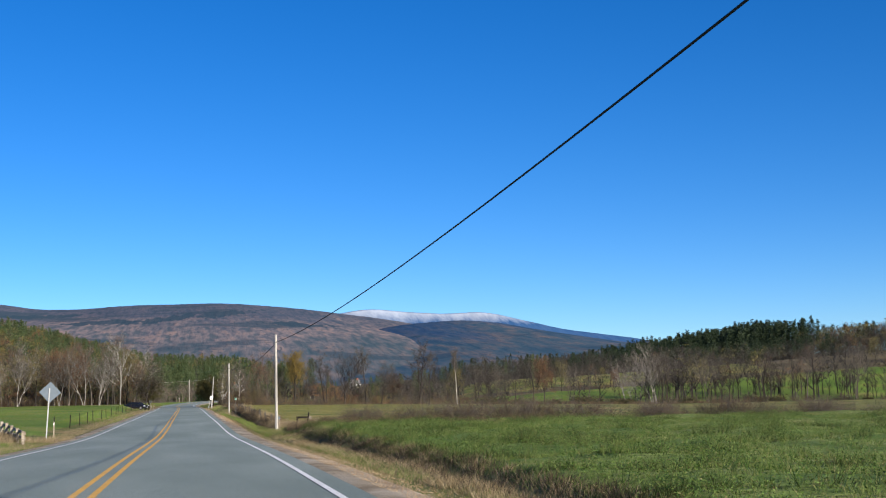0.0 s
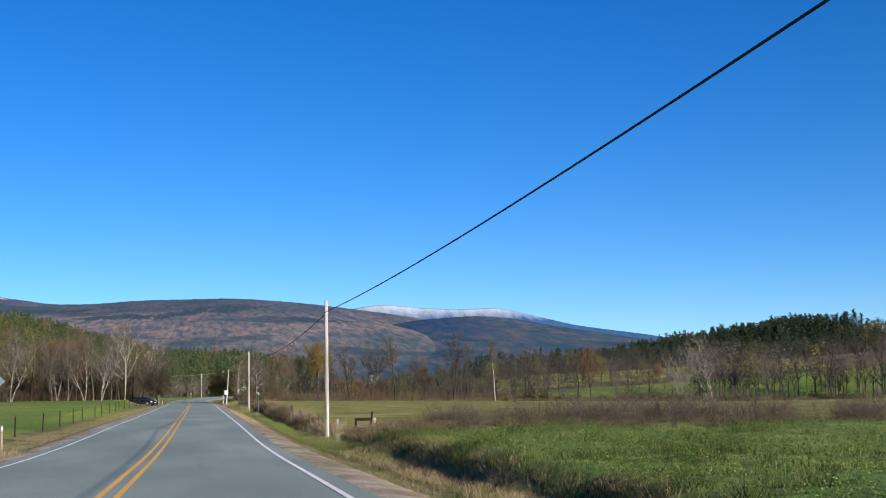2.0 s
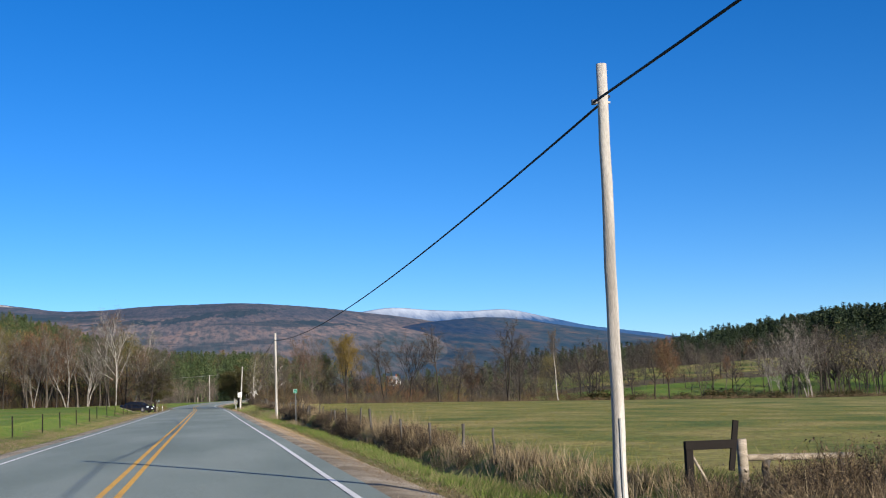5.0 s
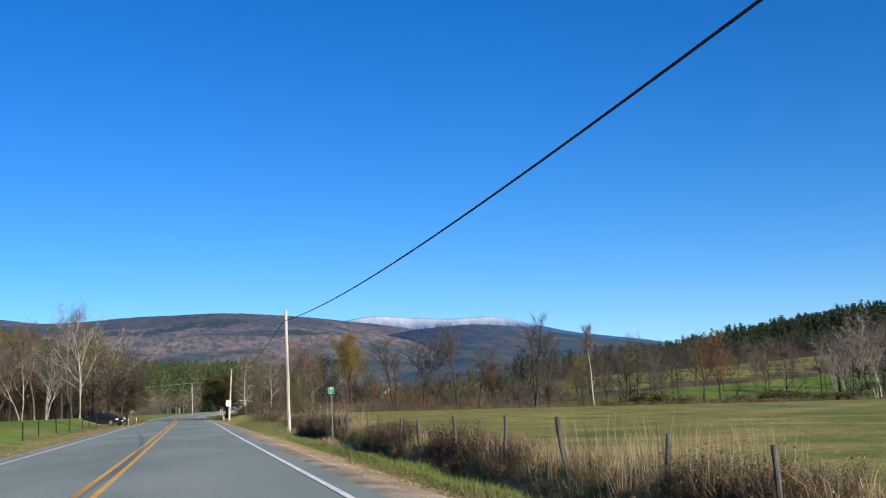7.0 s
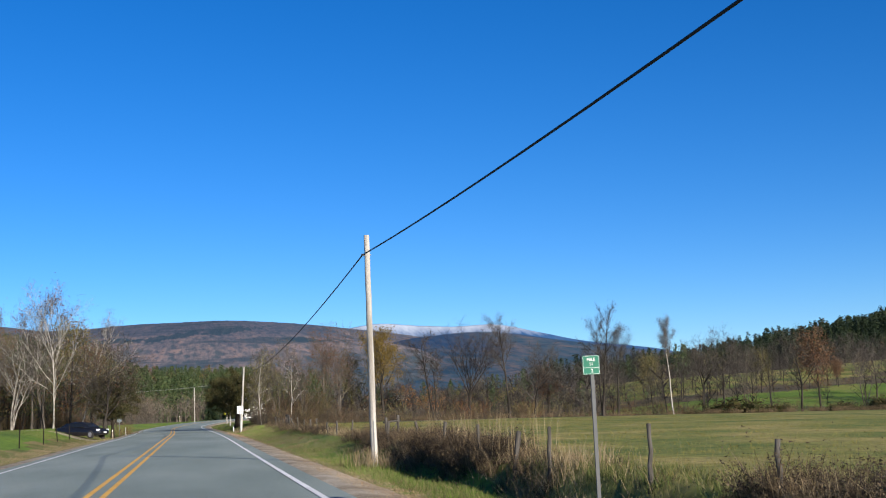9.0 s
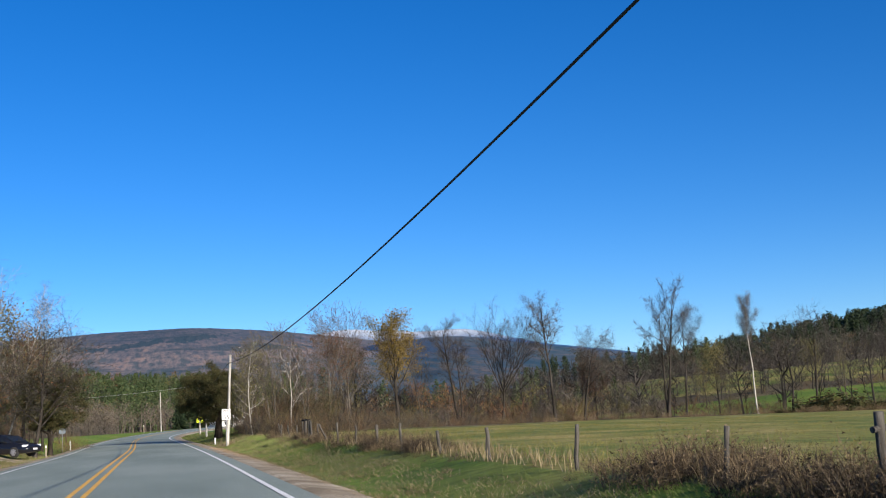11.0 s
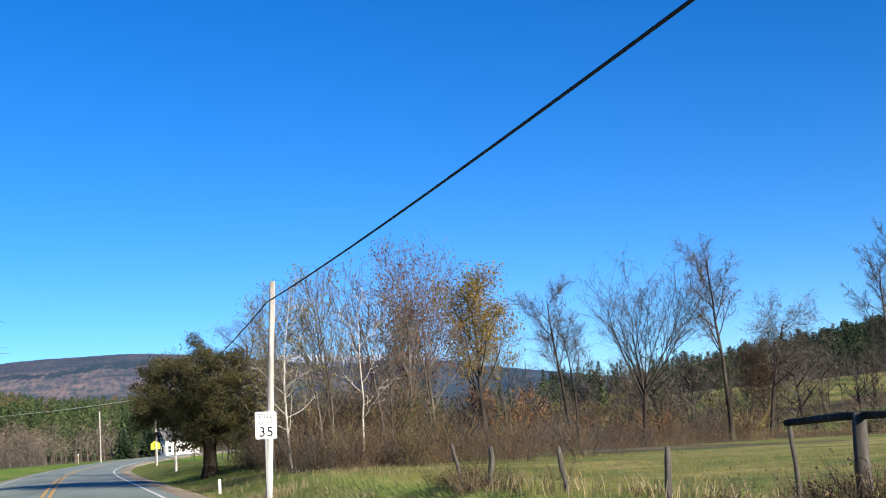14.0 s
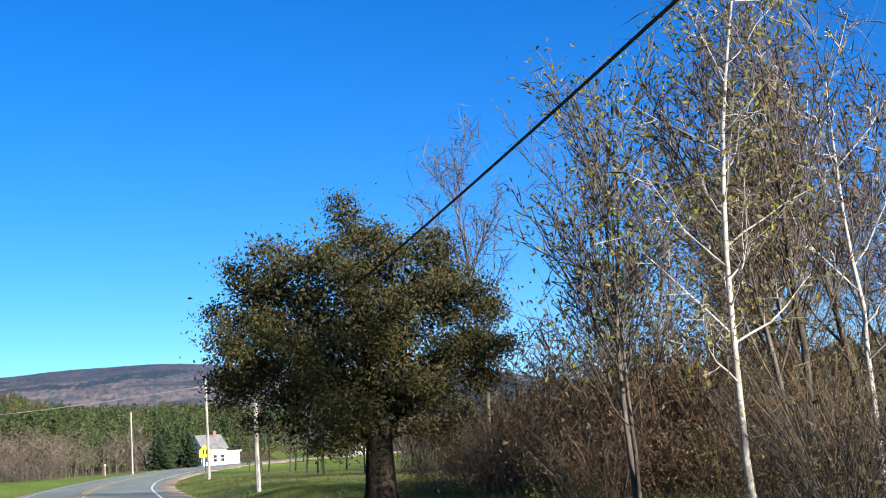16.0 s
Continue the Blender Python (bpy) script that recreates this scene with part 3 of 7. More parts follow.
def wood(seed, H=10, r=0.16, first=0.35, ang=42, ratio=0.42, rr=0.5, kids=(11, 6, 4), up=0.12, wob=0.11, rmin=0.008, sides=(8, 5, 3, 3), seg=(9, 5, 3, 2), stems=1, lean=0.0, tip=None):
    g = Grow(seed)
    o = dict(first=first, ang=ang, ratio=ratio, rr=rr, kids=kids, up=up, wob=wob, rmin=rmin, sides=sides, seg=seg)
    for s in range(stems):
        a = g.rg.random() * math.tau
        sp = (0.0 if stems == 1 else 0.13) + 0.02
        d = Vector((math.cos(a) * sp + lean, math.sin(a) * sp, 1)).normalized()
        off = Vector((math.cos(a), math.sin(a), 0)) * (0.0 if stems == 1 else r * 0.9)
        g.branch(Vector((0, 0, -0.15)) + off, d, H * (1 if s == 0 else 0.75 + 0.2 * g.rg.random()), r * (1 if s == 0 else 0.75), 0, o)
    if tip is not None:  # lean the whole tree so that its top stands over a chosen spot
        top = max(g.V, key=lambda v: v.z)
        kx, ky = (tip[0] - top.x) / top.z, (tip[1] - top.y) / top.z
        sh = Matrix(((1, 0, kx), (0, 1, ky), (0, 0, 1)))
        g.V = [sh @ v for v in g.V]
        g.tips = [(sh @ p, d) for p, d in g.tips]
    return g


def leaf_mesh(name, rg, places, size, mat, count, spread, squash=1.0, width=0.55):
    """Small folded leaves, or with little width fine twigs, strewn round the given places."""
    n = count
    idx = rg.randint(0, len(places), n)
    P = np.array([tuple(p) for p in places])[idx] + rg.normal(0, spread, (n, 3)) * np.array([1, 1, squash])
    a = rg.normal(0, 1, (n, 3))
    a /= np.linalg.norm(a, axis=1)[:, None]
    b = np.cross(a, rg.normal(0, 1, (n, 3)))
    b /= np.linalg.norm(b, axis=1)[:, None]
    s = size * (0.6 + 0.8 * rg.rand(n))[:, None]
    nrm = np.cross(a, b)
    V = np.stack([P - a * s, P + b * s * width + nrm * s * 0.15, P + a * s, P - b * s * width + nrm * s * 0.15], 1).reshape(-1, 3)
    Q = np.arange(4 * n).reshape(-1, 4)
    return mesh_np(name, V, Q, None, [mat])


def wood_parts(g, bark, t, twig=None):
    """The stem, and all that branches from it, as two parts."""
    V, Q, lev = np.array([tuple(v) for v in g.V]), np.array(g.Q), np.array(g.lev)
    for name, pick in (("trunk", lev == 0), ("branchwork", lev > 0)):
        used, inv = np.unique(Q[pick], return_inverse=True)
        part(name, mesh_np(name, V[used], inv.reshape(-1, 4), None, [bark if name == "trunk" or twig is None else twig], True), None, t)


def make_tree(name, label, at, g, bark, leaves=None, category="tree", group="", twig=None, haze=0):
    t = thing(name, label, category, at, group)
    wood_parts(g, bark, t, twig)
    if haze:
        tagged(part("twig_spray", leaf_mesh("twig_spray", np.random.RandomState(haze), [p for p, _ in g.tips], 0.26, M_TWIGS, haze, 0.16, 1.0, 0.022), None, t), "haze of fine bare twigs", kind="stuff")
    if leaves:
        mat, count, size, spread = leaves
        part("crown", leaf_mesh("crown", np.random.RandomState(count), [p for p, _ in g.tips], size, mat, count, spread), None, t)
    return t


def gz(x, y):
    return float(ground_z(np.array(x, float), np.array(y, float)))


def at_ground(x, y, rz=0.0, s=1.0, dz=0.0):
    return Matrix.Translation((x, y, gz(x, y) + dz)) @ Matrix.Rotation(radians(rz), 4, "Z") @ Matrix.Diagonal((s, s, s, 1))


def place_copy(t, x, y, rz=0.0, s=1.0):
    c = copy_thing(t, Matrix.Translation((x, y, gz(x, y))) @ Matrix.Rotation(radians(rz), 4, "Z"))
    c.scale = (s, s, s)
    return c


# the row at the far side of the mown field
make_tree("vase_tree", "bare grey tree with upswept limbs and few rust leaves", at_ground(30.0, 256.8), wood(11, 4.3, 0.2, 0.55, 33, (1.8, 0.5, 0.45), 0.7, (9, 9, 8), 0.075, 0.07, tip=(0, 0)), M_BARK, (M_TWIG_LEAF, 1100, 0.05, 0.2), haze=5200)
make_tree("bare_tree", "tall slender bare grey tree at the field's edge", at_ground(26.3, 258.4, 40), wood(12, 9.2, 0.13, 0.42, 40, 0.38, 0.5, (11, 9, 7), up=0.07, stems=2, tip=(-0.3, 0)), M_BARK, haze=3800)
make_tree("bare_tree", "tall slender bare grey tree at the field's edge", at_ground(34.1, 253.7, 10), wood(13, 10.6, 0.15, 0.46, 44, 0.3, 0.55, (12, 9, 7), up=0.07, tip=(-0.9, 0)), M_BARK, haze=3800)
make_tree("bare_tree", "forked bare grey tree with a wide crown of twigs", at_ground(37.4, 255.1, 200), wood(14, 6.8, 0.14, 0.45, 50, 0.48, 0.58, (9, 9, 7), up=0.05, tip=(0.2, 0)), M_BARK, haze=3800)
make_tree("bare_tree", "tall many-stemmed bare tree with fine hazy twigs", at_ground(45.0, 253.6), wood(15, 11.6, 0.16, 0.45, 40, 0.31, 0.55, (13, 9, 8), up=0.07, stems=2, tip=(0.1, 0)), M_BARK, haze=3800)
make_tree("bare_tree", "slim bare tree beside the tall many-stemmed one", at_ground(47.2, 254.2), wood(16, 8.6, 0.12, 0.42, 42, 0.42, 0.5, (11, 9, 7), up=0.06, tip=(0.3, 0)), M_BARK, haze=3800)
make_tree("birch", "white-barked birch with a small bare crown at the field's edge", at_ground(52.1, 249.4), wood(17, 10.0, 0.085, 0.6, 32, 0.24, 0.45, (16, 9, 7), up=0.12, tip=(-0.1, 0)), M_BIRCH, twig=M_GREYBARK, haze=3800)
make_tree("golden_tree", "tree still hung with golden brown leaves", at_ground(20.0, 255.7), wood(18, 8.6, 0.2, 0.28, 40, 0.45, 0.5, (13, 6, 4), tip=(0, 0)), M_BARK, (M_GOLD_LEAF, 11000, 0.07, 0.3), haze=900)
make_tree("rust_tree", "tall grey tree with thin rust-red leaves in its crown", at_ground(11.6, 239.5, 30), wood(19, 7.2, 0.095, 0.3, 36, 0.48, 0.5, (12, 6, 5), stems=2), M_GREYBARK, (M_TWIG_LEAF, 3600, 0.05, 0.2), haze=900)
make_tree("rust_tree", "grey tree with upswept limbs and thin rust leaves", at_ground(13.8, 243, 150), wood(20, 8.1, 0.1, 0.25, 38, 0.5, 0.5, (11, 6, 5), stems=2), M_GREYBARK, (M_TWIG_LEAF, 1800, 0.05, 0.22), haze=900)
make_tree("bare_tree", "bare grey tree rising out of the thicket", at_ground(8.6, 240, 70), wood(21, 7.0, 0.08, 0.3, 28, 0.42, 0.5, (12, 6, 4), stems=2), M_GREYBARK, haze=600)
make_tree("bare_tree", "bare grey tree rising out of the thicket", at_ground(6.4, 243, 170), wood(22, 6.6, 0.07, 0.35, 30, 0.38, 0.5, (12, 6, 4)), M_GREYBARK, haze=900)
make_tree("birch", "leaning white birch with pale side limbs and a few yellow-green leaves", at_ground(5.1, 228.5), wood(23, 6.3, 0.045, 0.2, 52, 0.24, 0.4, (22, 6, 4), up=0.06, rmin=0.004, tip=(0.5, 0)), M_BIRCH, (M_LIME_LEAF, 1300, 0.035, 0.2), haze=600)
make_tree("birch", "young white birch with broken bare limbs in the thicket", at_ground(7.9, 230.5, 200), wood(24, 5.6, 0.045, 0.3, 50, 0.3, 0.5, (9, 5, 3), wob=0.14, tip=(-0.3, 0)), M_BIRCH, haze=600)
make_tree("bare_tree", "thin grey tree with a haze of fine twigs and yellow-green leaves", at_ground(4.9, 231, 60), wood(25, 5.0, 0.04, 0.25, 32, 0.42, 0.5, (13, 6, 4), stems=2), M_GREYBARK, (M_LIME_LEAF, 1700, 0.035, 0.22), haze=600)
make_tree("bare_tree", "thin grey tree with a haze of fine twigs", at_ground(6.6, 230, 110), wood(26, 5.7, 0.06, 0.25, 32, 0.42, 0.5, (13, 6, 4), stems=2), M_GREYBARK, (M_LIME_LEAF, 1300, 0.035, 0.22), haze=600)
make_tree("bare_tree", "thin grey tree with a haze of fine twigs", at_ground(9.4, 232.5, 250), wood(27, 6.3, 0.07, 0.25, 32, 0.42, 0.5, (13, 6, 4), stems=2), M_GREYBARK, (M_TWIG_LEAF, 800, 0.04, 0.2), haze=600)


def crown_places(seed, c, r, n, hollow=0.45):
    """Leafy clumps filling a rounded, lumpy crown."""
    rg = np.random.RandomState(seed)
    out = []
    while len(out) < n:
        p = rg.uniform(-1, 1, 3)
        q = np.linalg.norm(p)
        bump = 0.82 + 0.26 * math.sin(4 * math.atan2(p[1], p[0]) + seed) * math.cos(4 * p[2] + seed) + 0.12 * rg.randn()
        if hollow < q < min(bump, 0.97) and (p[2] > -0.75 or q < 0.8):
            out.append((c[0] + p[0] * r[0], c[1] + p[1] * r[1], c[2] + p[2] * r[2]))
    return out


def round_tree(name, label, x, y, seed, c, r, trunk, count, clumps, leaf=0.06, lean=0.0, mat=None):
    """A short-trunked dense tree: limbs reach out into a crown of leafy clumps."""
    t = thing(name, label, "tree", at_ground(x, y))
    g = wood(seed, c[2] + r[2] * 0.45, trunk, 0.25, 58, 0.46, 0.55, (12, 7, 4), 0.06, 0.12, 0.008, (10, 6, 4, 3), (8, 6, 4, 2), lean=lean)
    wood_parts(g, M_DARKBARK, t)
    part("crown", leaf_mesh("crown", np.random.RandomState(seed), crown_places(seed, c, r, clumps, 0.5), leaf, mat or M_OLIVE_LEAF, count, 0.19, 0.6), None, t)
    part("inner_foliage", leaf_mesh("inner_foliage", np.random.RandomState(seed + 1), crown_places(seed + 1, c, [q * 0.82 for q in r], 300, 0.1), leaf * 1.5, mat or M_OLIVE_LEAF, count // 6, 0.25), None, t)
    return t


round_tree("roadside_tree", "squat dense dark olive and brown leaved tree by the road", 3.25, 239.5, 31, (-0.35, 0, 3.2), (3.3, 3.0, 2.6), 0.34, 100000, 170, 0.03)
round_tree("olive_tree", "dense olive-brown leaved tree overhanging the road's edge", -7.7, 226.5, 32, (0.1, 0, 3.5), (2.7, 2.5, 2.4), 0.17, 40000, 100, 0.04)
make_tree("bare_tree", "bare spreading tree with a tuft of rust leaves at its tips", at_ground(-8.2, 222.5), wood(33, 6.3, 0.13, 0.25, 58, 0.62, 0.5, (13, 9, 7), up=0.03, tip=(1.7, 0)), M_BARK, (M_TWIG_LEAF, 420, 0.06, 0.2), haze=5200)
make_tree("dead_tree", "pale dead tree with broken upright limbs beside the meadow", at_ground(-12.6, 226.5, 10), wood(34, 9.5, 0.07, 0.2, 32, 0.5, 0.5, (12, 6, 4), 0.1, 0.13, tip=(0.3, 0)), M_BIRCH, haze=2600)
make_tree("dead_tree", "pale leaning dead tree behind the parked car", at_ground(-10.6, 228, 0), wood(35, 8.0, 0.065, 0.3, 34, 0.45, 0.5, (10, 6, 4), 0.05, 0.12, tip=(2.6, 0)), M_BIRCH, haze=2600)

# woods: six kinds, built once and repeated
KINDS = [
    make_tree("bare_tree", "bare grey-brown woodland tree with a few rust leaves", at_ground(-17.6, 229, 0), wood(41, 8.6, 0.11, 0.35, 36, 0.45, 0.5, (9, 6, 6), wob=0.14), M_GREYBARK, (M_TWIG_LEAF, 500, 0.07, 0.25), group="woodland trees", haze=1300),
    make_tree("birch", "white-barked birch at the edge of the wood", at_ground(-16.2, 228, 0), wood(42, 8.8, 0.085, 0.25, 40, 0.45, 0.6, (8, 6, 5), wob=0.2, stems=2), M_PALEBARK, group="woodland trees", haze=1300),
    make_tree("rust_tree", "woodland tree thick with rust and brown leaves", at_ground(-20.5, 231, 0), wood(43, 7.4, 0.13, 0.25, 42, 0.42, 0.5, (10, 5, 4)), M_BARK, (M_RUSTLEAF, 3600, 0.09, 0.4), group="woodland trees", haze=1300),
    make_tree("bare_tree", "many-stemmed bare grey woodland tree", at_ground(-24, 230, 0), wood(44, 8.2, 0.085, 0.3, 34, 0.45, 0.5, (8, 6, 5), wob=0.14, stems=3), M_GREYBARK, group="woodland trees", haze=1300),
    make_tree("olive_tree", "woodland tree with thin olive and yellow leaves", at_ground(-27.5, 233, 0), wood(45, 8.4, 0.13, 0.25, 42, 0.42, 0.5, (10, 5, 4)), M_BARK, (M_TANLEAF, 3600, 0.09, 0.42), group="woodland trees"),
    make_tree("bare_tree", "gnarled dark bare tree on the field's far edge", at_ground(64.6, 250.5, 0), wood(46, 6.6, 0.12, 0.3, 46, 0.5, 0.55, (9, 6, 5), 0.08, 0.17), M_BARK, group="woodland trees", haze=1300),
]
_r = random.Random(5)
for _i in range(46):
    _x = -14 - 66 * _r.random() ** 1.1
    _y = 231 + (_r.random() ** 1.3) * 45 + 0.05 * abs(_x)
    place_copy(KINDS[_r.choice((0, 2, 0, 2, 3, 3, 4, 2, 1, 0, 3, 4))], _x, _y, _r.random() * 360, 0.75 + 0.45 * _r.random())
for _x, _y, _k, _s in ((-16.4, 229.5, 1, 0.92), (-23.2, 230, 1, 0.85), (-41, 230, 1, 0.9), (-18.8, 227.5, 1, 1.05), (-21.5, 228.5, 3, 1.0), (-13.6, 229, 3, 0.95), (-15.1, 232, 0, 1.1), (-11.8, 232, 4, 0.95), (-10.2, 235, 2, 0.9), (-9.5, 240, 4, 0.85), (-30, 229, 1, 1.1), (-33.5, 230, 1, 0.95), (-37, 228.5, 0, 1.15)):
    place_copy(KINDS[_k], _x, _y, _r.random() * 360, _s)
# bare trees and birches along the field's far hedge
for _x, _y, _k, _s in ((55.9, 250, 5, 0.85), (58.6, 250.5, 5, 0.95), (62, 251, 3, 0.7), (68, 250, 5, 0.95), (70.6, 250.5, 2, 0.85), (76, 250, 3, 0.7), (78, 251, 5, 0.8), (79.8, 250, 0, 0.62), (87.5, 249.5, 1, 0.62), (88.8, 249, 1, 0.55), (90.6, 249.5, 1, 0.66), (93.3, 249, 1, 0.86), (94.3, 249.5, 1, 0.9), (95.6, 249, 5, 1.0), (96.9, 249.5, 5, 0.95),
                       (105, 248, 3, 0.8), (118, 248, 5, 1.0), (127, 247, 0, 0.8), (138, 247, 3, 0.9), (41, 262, 2, 0.7), (23.5, 262, 3, 0.9), (17, 262, 4, 0.8), (55, 264, 4, 0.6), (53.5, 258, 3, 0.6), (39.5, 262, 0, 0.6), (32, 263, 3, 0.6)):
    place_copy(KINDS[_k], _x, _y, _r.random() * 360, _s * (1.0 if _x < 55 else 1.25 if _x < 85 else 1.4))


# leafy and bare trees standing out on the hillside
for _i in range(12):
    place_copy(KINDS[_r.choice((0, 4, 4, 2, 3, 5, 4))], 74 + 130 * _r.random(), 313 + 34 * _r.random(), _r.random() * 360, 0.42 + 0.33 * _r.random())


# ---- far woods, one mesh each ----
def conifer(rg):
    """One pine, one unit high: a stem, and flat needle tufts on whorled boughs in an uneven cone with gaps."""
    V, T = [], []
    w0 = 0.17 + 0.08 * rg.rand()
    for k in range(68):
        h0 = 0.12 + 0.85 * ((k + rg.rand()) / 68) ** 0.85
        a0 = k * 2.4 + rg.rand()
        reach = w0 * 1.2 * (1.02 - h0) ** 0.7 * (0.5 + 0.65 * rg.rand()) * (1.0 if h0 > 0.28 else 0.8)
        for j in range(5):
            f = (0.2 + 0.8 * (j + rg.rand()) / 5) * reach
            a = a0 + 0.3 * rg.randn()
            p = np.array([math.cos(a) * f, math.sin(a) * f, min(h0 + 0.1 * f + 0.014 * rg.randn(), 0.985)])
            L = 0.013 + 0.014 * rg.rand()
            b = len(V)
            for _ in range(3):
                q = rg.normal(0, 1, 3) * (1, 1, 0.8)
                V.append(p + q / np.linalg.norm(q) * L * 1.35)
            T.append((b, b + 1, b + 2))
    b = len(V)
    V += [(-0.009, 0, 0), (0.009, 0, 0), (0, 0.004, 0.95), (0, -0.009, 0), (0, 0.009, 0)]
    T += [(b, b + 1, b + 2), (b + 3, b + 4, b + 2)]
    return np.array([tuple(v) for v in V], float), np.array(T)


def clump_tree(rg, leaves=300, size=0.017):
    """One leafy or half-bare hardwood seen from afar, one unit high: forked stem, limbs, and leaves gathered in separate clumps."""
    V, T = [], []

    def spike(p, q, w):
        b = len(V)
        s = np.cross(q - p, rg.normal(0, 1, 3))
        s = s / (np.linalg.norm(s) + 1e-6) * w
        V.extend([p - s, p + s, q])
        T.append((b, b + 1, b + 2))

    fork = np.array([rg.normal(0, 0.02), rg.normal(0, 0.02), 0.3 + 0.1 * rg.rand()])
    for _ in range(2):
        spike(np.zeros(3), fork * 1.5, 0.016)
    hubs = []
    for k in range(15):
        a, u = rg.rand() * math.tau, rg.rand()
        h = 0.34 + 0.6 * u
        r = (0.1 + 0.2 * math.sin(math.pi * min(1, u * 0.85 + 0.12))) * (0.5 + 0.55 * rg.rand())
        q = np.array([math.cos(a) * r, math.sin(a) * r, h])
        spike(fork * (0.7 + 0.5 * rg.rand()), q, 0.007)
        hubs.append(q)
        for j in range(4):
            spike(q * (0.75 + 0.2 * rg.rand()), q + rg.normal(0, 0.06, 3), 0.003)
    nw = len(T)
    for k in range(leaves):
        e = hubs[rg.randint(len(hubs))] + rg.normal(0, 1, 3) * (0.055, 0.055, 0.042)
        b = len(V)
        V.extend([e + rg.normal(0, size, 3) * 0.75 for _ in range(3)])
        T.append((b, b + 1, b + 2))
    return np.array(V, float), np.array(T), nw


def far_bare(rg):
    """One leafless or thin-leaved tree seen from afar: stem, limbs, fine twigs and a few leaf flecks, one unit high."""
    V, T = [], []

    def spike(p, q, w):
        b = len(V)
        s = np.cross(q - p, rg.normal(0, 1, 3))
        s = s / (np.linalg.norm(s) + 1e-6) * w
        V.extend([p - s, p + s, q])
        T.append((b, b + 1, b + 2))

    top = np.array([rg.normal(0, 0.05), rg.normal(0, 0.05), 0.97])
    for _ in range(2):
        spike(np.zeros(3), top, 0.013)
    ends = []
    for k in range(13):
        h = 0.15 + 0.75 * rg.rand()
        a = rg.rand() * math.tau
        p = top * h
        L = 0.34 * (1.15 - 0.7 * h)
        q = p + np.array([math.cos(a) * L * 0.75, math.sin(a) * L * 0.75, L * 0.85])
        spike(p, q, 0.008)
        for j in range(6):
            u = p + (q - p) * (0.3 + 0.7 * rg.rand())
            e = u + rg.normal(0, 0.06, 3) + np.array([0, 0, 0.07])
            spike(u, e, 0.0045)
            ends.append(e)
    nw = len(T)
    for k in range(105):
        e = ends[rg.randint(len(ends))] + rg.normal(0, 0.045, 3)
        b = len(V)
        V.extend([e + rg.normal(0, 0.008, 3) for _ in range(3)])
        T.append((b, b + 1, b + 2))
    return np.array(V, float), np.array(T), nw


def shrub(rg, stems=16, leaf=26, lean=0.35, lsz=0.01, sw=0.0024):
    """One shrub, one unit high: arching stems, side twigs, small leaves."""
    V, T = [], []

    def spike(p, q, w):
        b = len(V)
        s = np.cross(q - p, rg.normal(0, 1, 3))
        s = s / (np.linalg.norm(s) + 1e-6) * w
        V.extend([p - s, p + s, q])
        T.append((b, b + 1, b + 2))

    ends = []
    for k in range(stems):
        a = rg.rand() * math.tau
        p = np.array([math.cos(a), math.sin(a), 0]) * 0.18 * rg.rand()
        h = 0.55 + 0.45 * rg.rand()
        m = p + np.array([math.cos(a) * lean * 0.4, math.sin(a) * lean * 0.4, h * 0.55])
        e = m + np.array([math.cos(a) * lean * 0.6 * rg.rand(), math.sin(a) * lean * 0.6, h * 0.45])
        spike(p, m, sw * 1.3), spike(m - (m - p) * 0.25, e, sw)
        for j in range(5):
            u = p + (m - p) * 0.5 + (e - p) * 0.5 * rg.rand()
            t = u + rg.normal(0, 0.1, 3) + np.array([0, 0, 0.09])
            spike(u, t, sw * 0.8)
            ends.append(t)
        ends.append(e)
    for k in range(leaf * 4):
        e = ends[rg.randint(len(ends))] * (1, 1, 0.15 + 0.85 * rg.rand()) + rg.normal(0, 0.04, 3)
        b = len(V)
        V.extend([e + rg.normal(0, lsz, 3) for _ in range(3)])
        T.append((b, b + 1, b + 2))
    return np.array(V, float), np.array(T)


def _patch(x, y):
    """Colour drifts through the wood: 0 grey, 1 russet, 2 tan."""
    v = float(lump(x, y, 9, 1.0)) + 0.5 * float(lump(x, y, 3, 4.0))
    return 1 if v > 0.85 else 2 if v < -0.7 else 0


def strew(name, label, category, variants, spots, mats):
    """Many plants joined into one mesh: spots are rows of x, y, height, width factor."""
    rg = np.random.RandomState(len(spots))
    VV, TT, MI, n = [], [], [], 0
    for x, y, h, wf in spots:
        v = variants[rg.randint(len(variants))]
        V, T = v[0], v[1]
        a = rg.rand() * math.tau
        c, s = math.cos(a), math.sin(a)
        wf = wf * (0.75 + 0.6 * rg.rand())
        W = np.stack([(V[:, 0] * c - V[:, 1] * s) * h * wf + x, (V[:, 0] * s + V[:, 1] * c) * h * wf + y, V[:, 2] * h + gz(x, y) - 0.1], -1)
        VV.append(W), TT.append(T + n)
        MI.append(np.zeros(len(T), int) if len(v) < 3 else (np.arange(len(T)) >= v[2]).astype(int))
        n += len(V)
    me = mesh_np(name, np.concatenate(VV), None, np.concatenate(TT), mats, False, np.concatenate(MI))
    return tagged(new(name, me), label, category, kind="stuff")


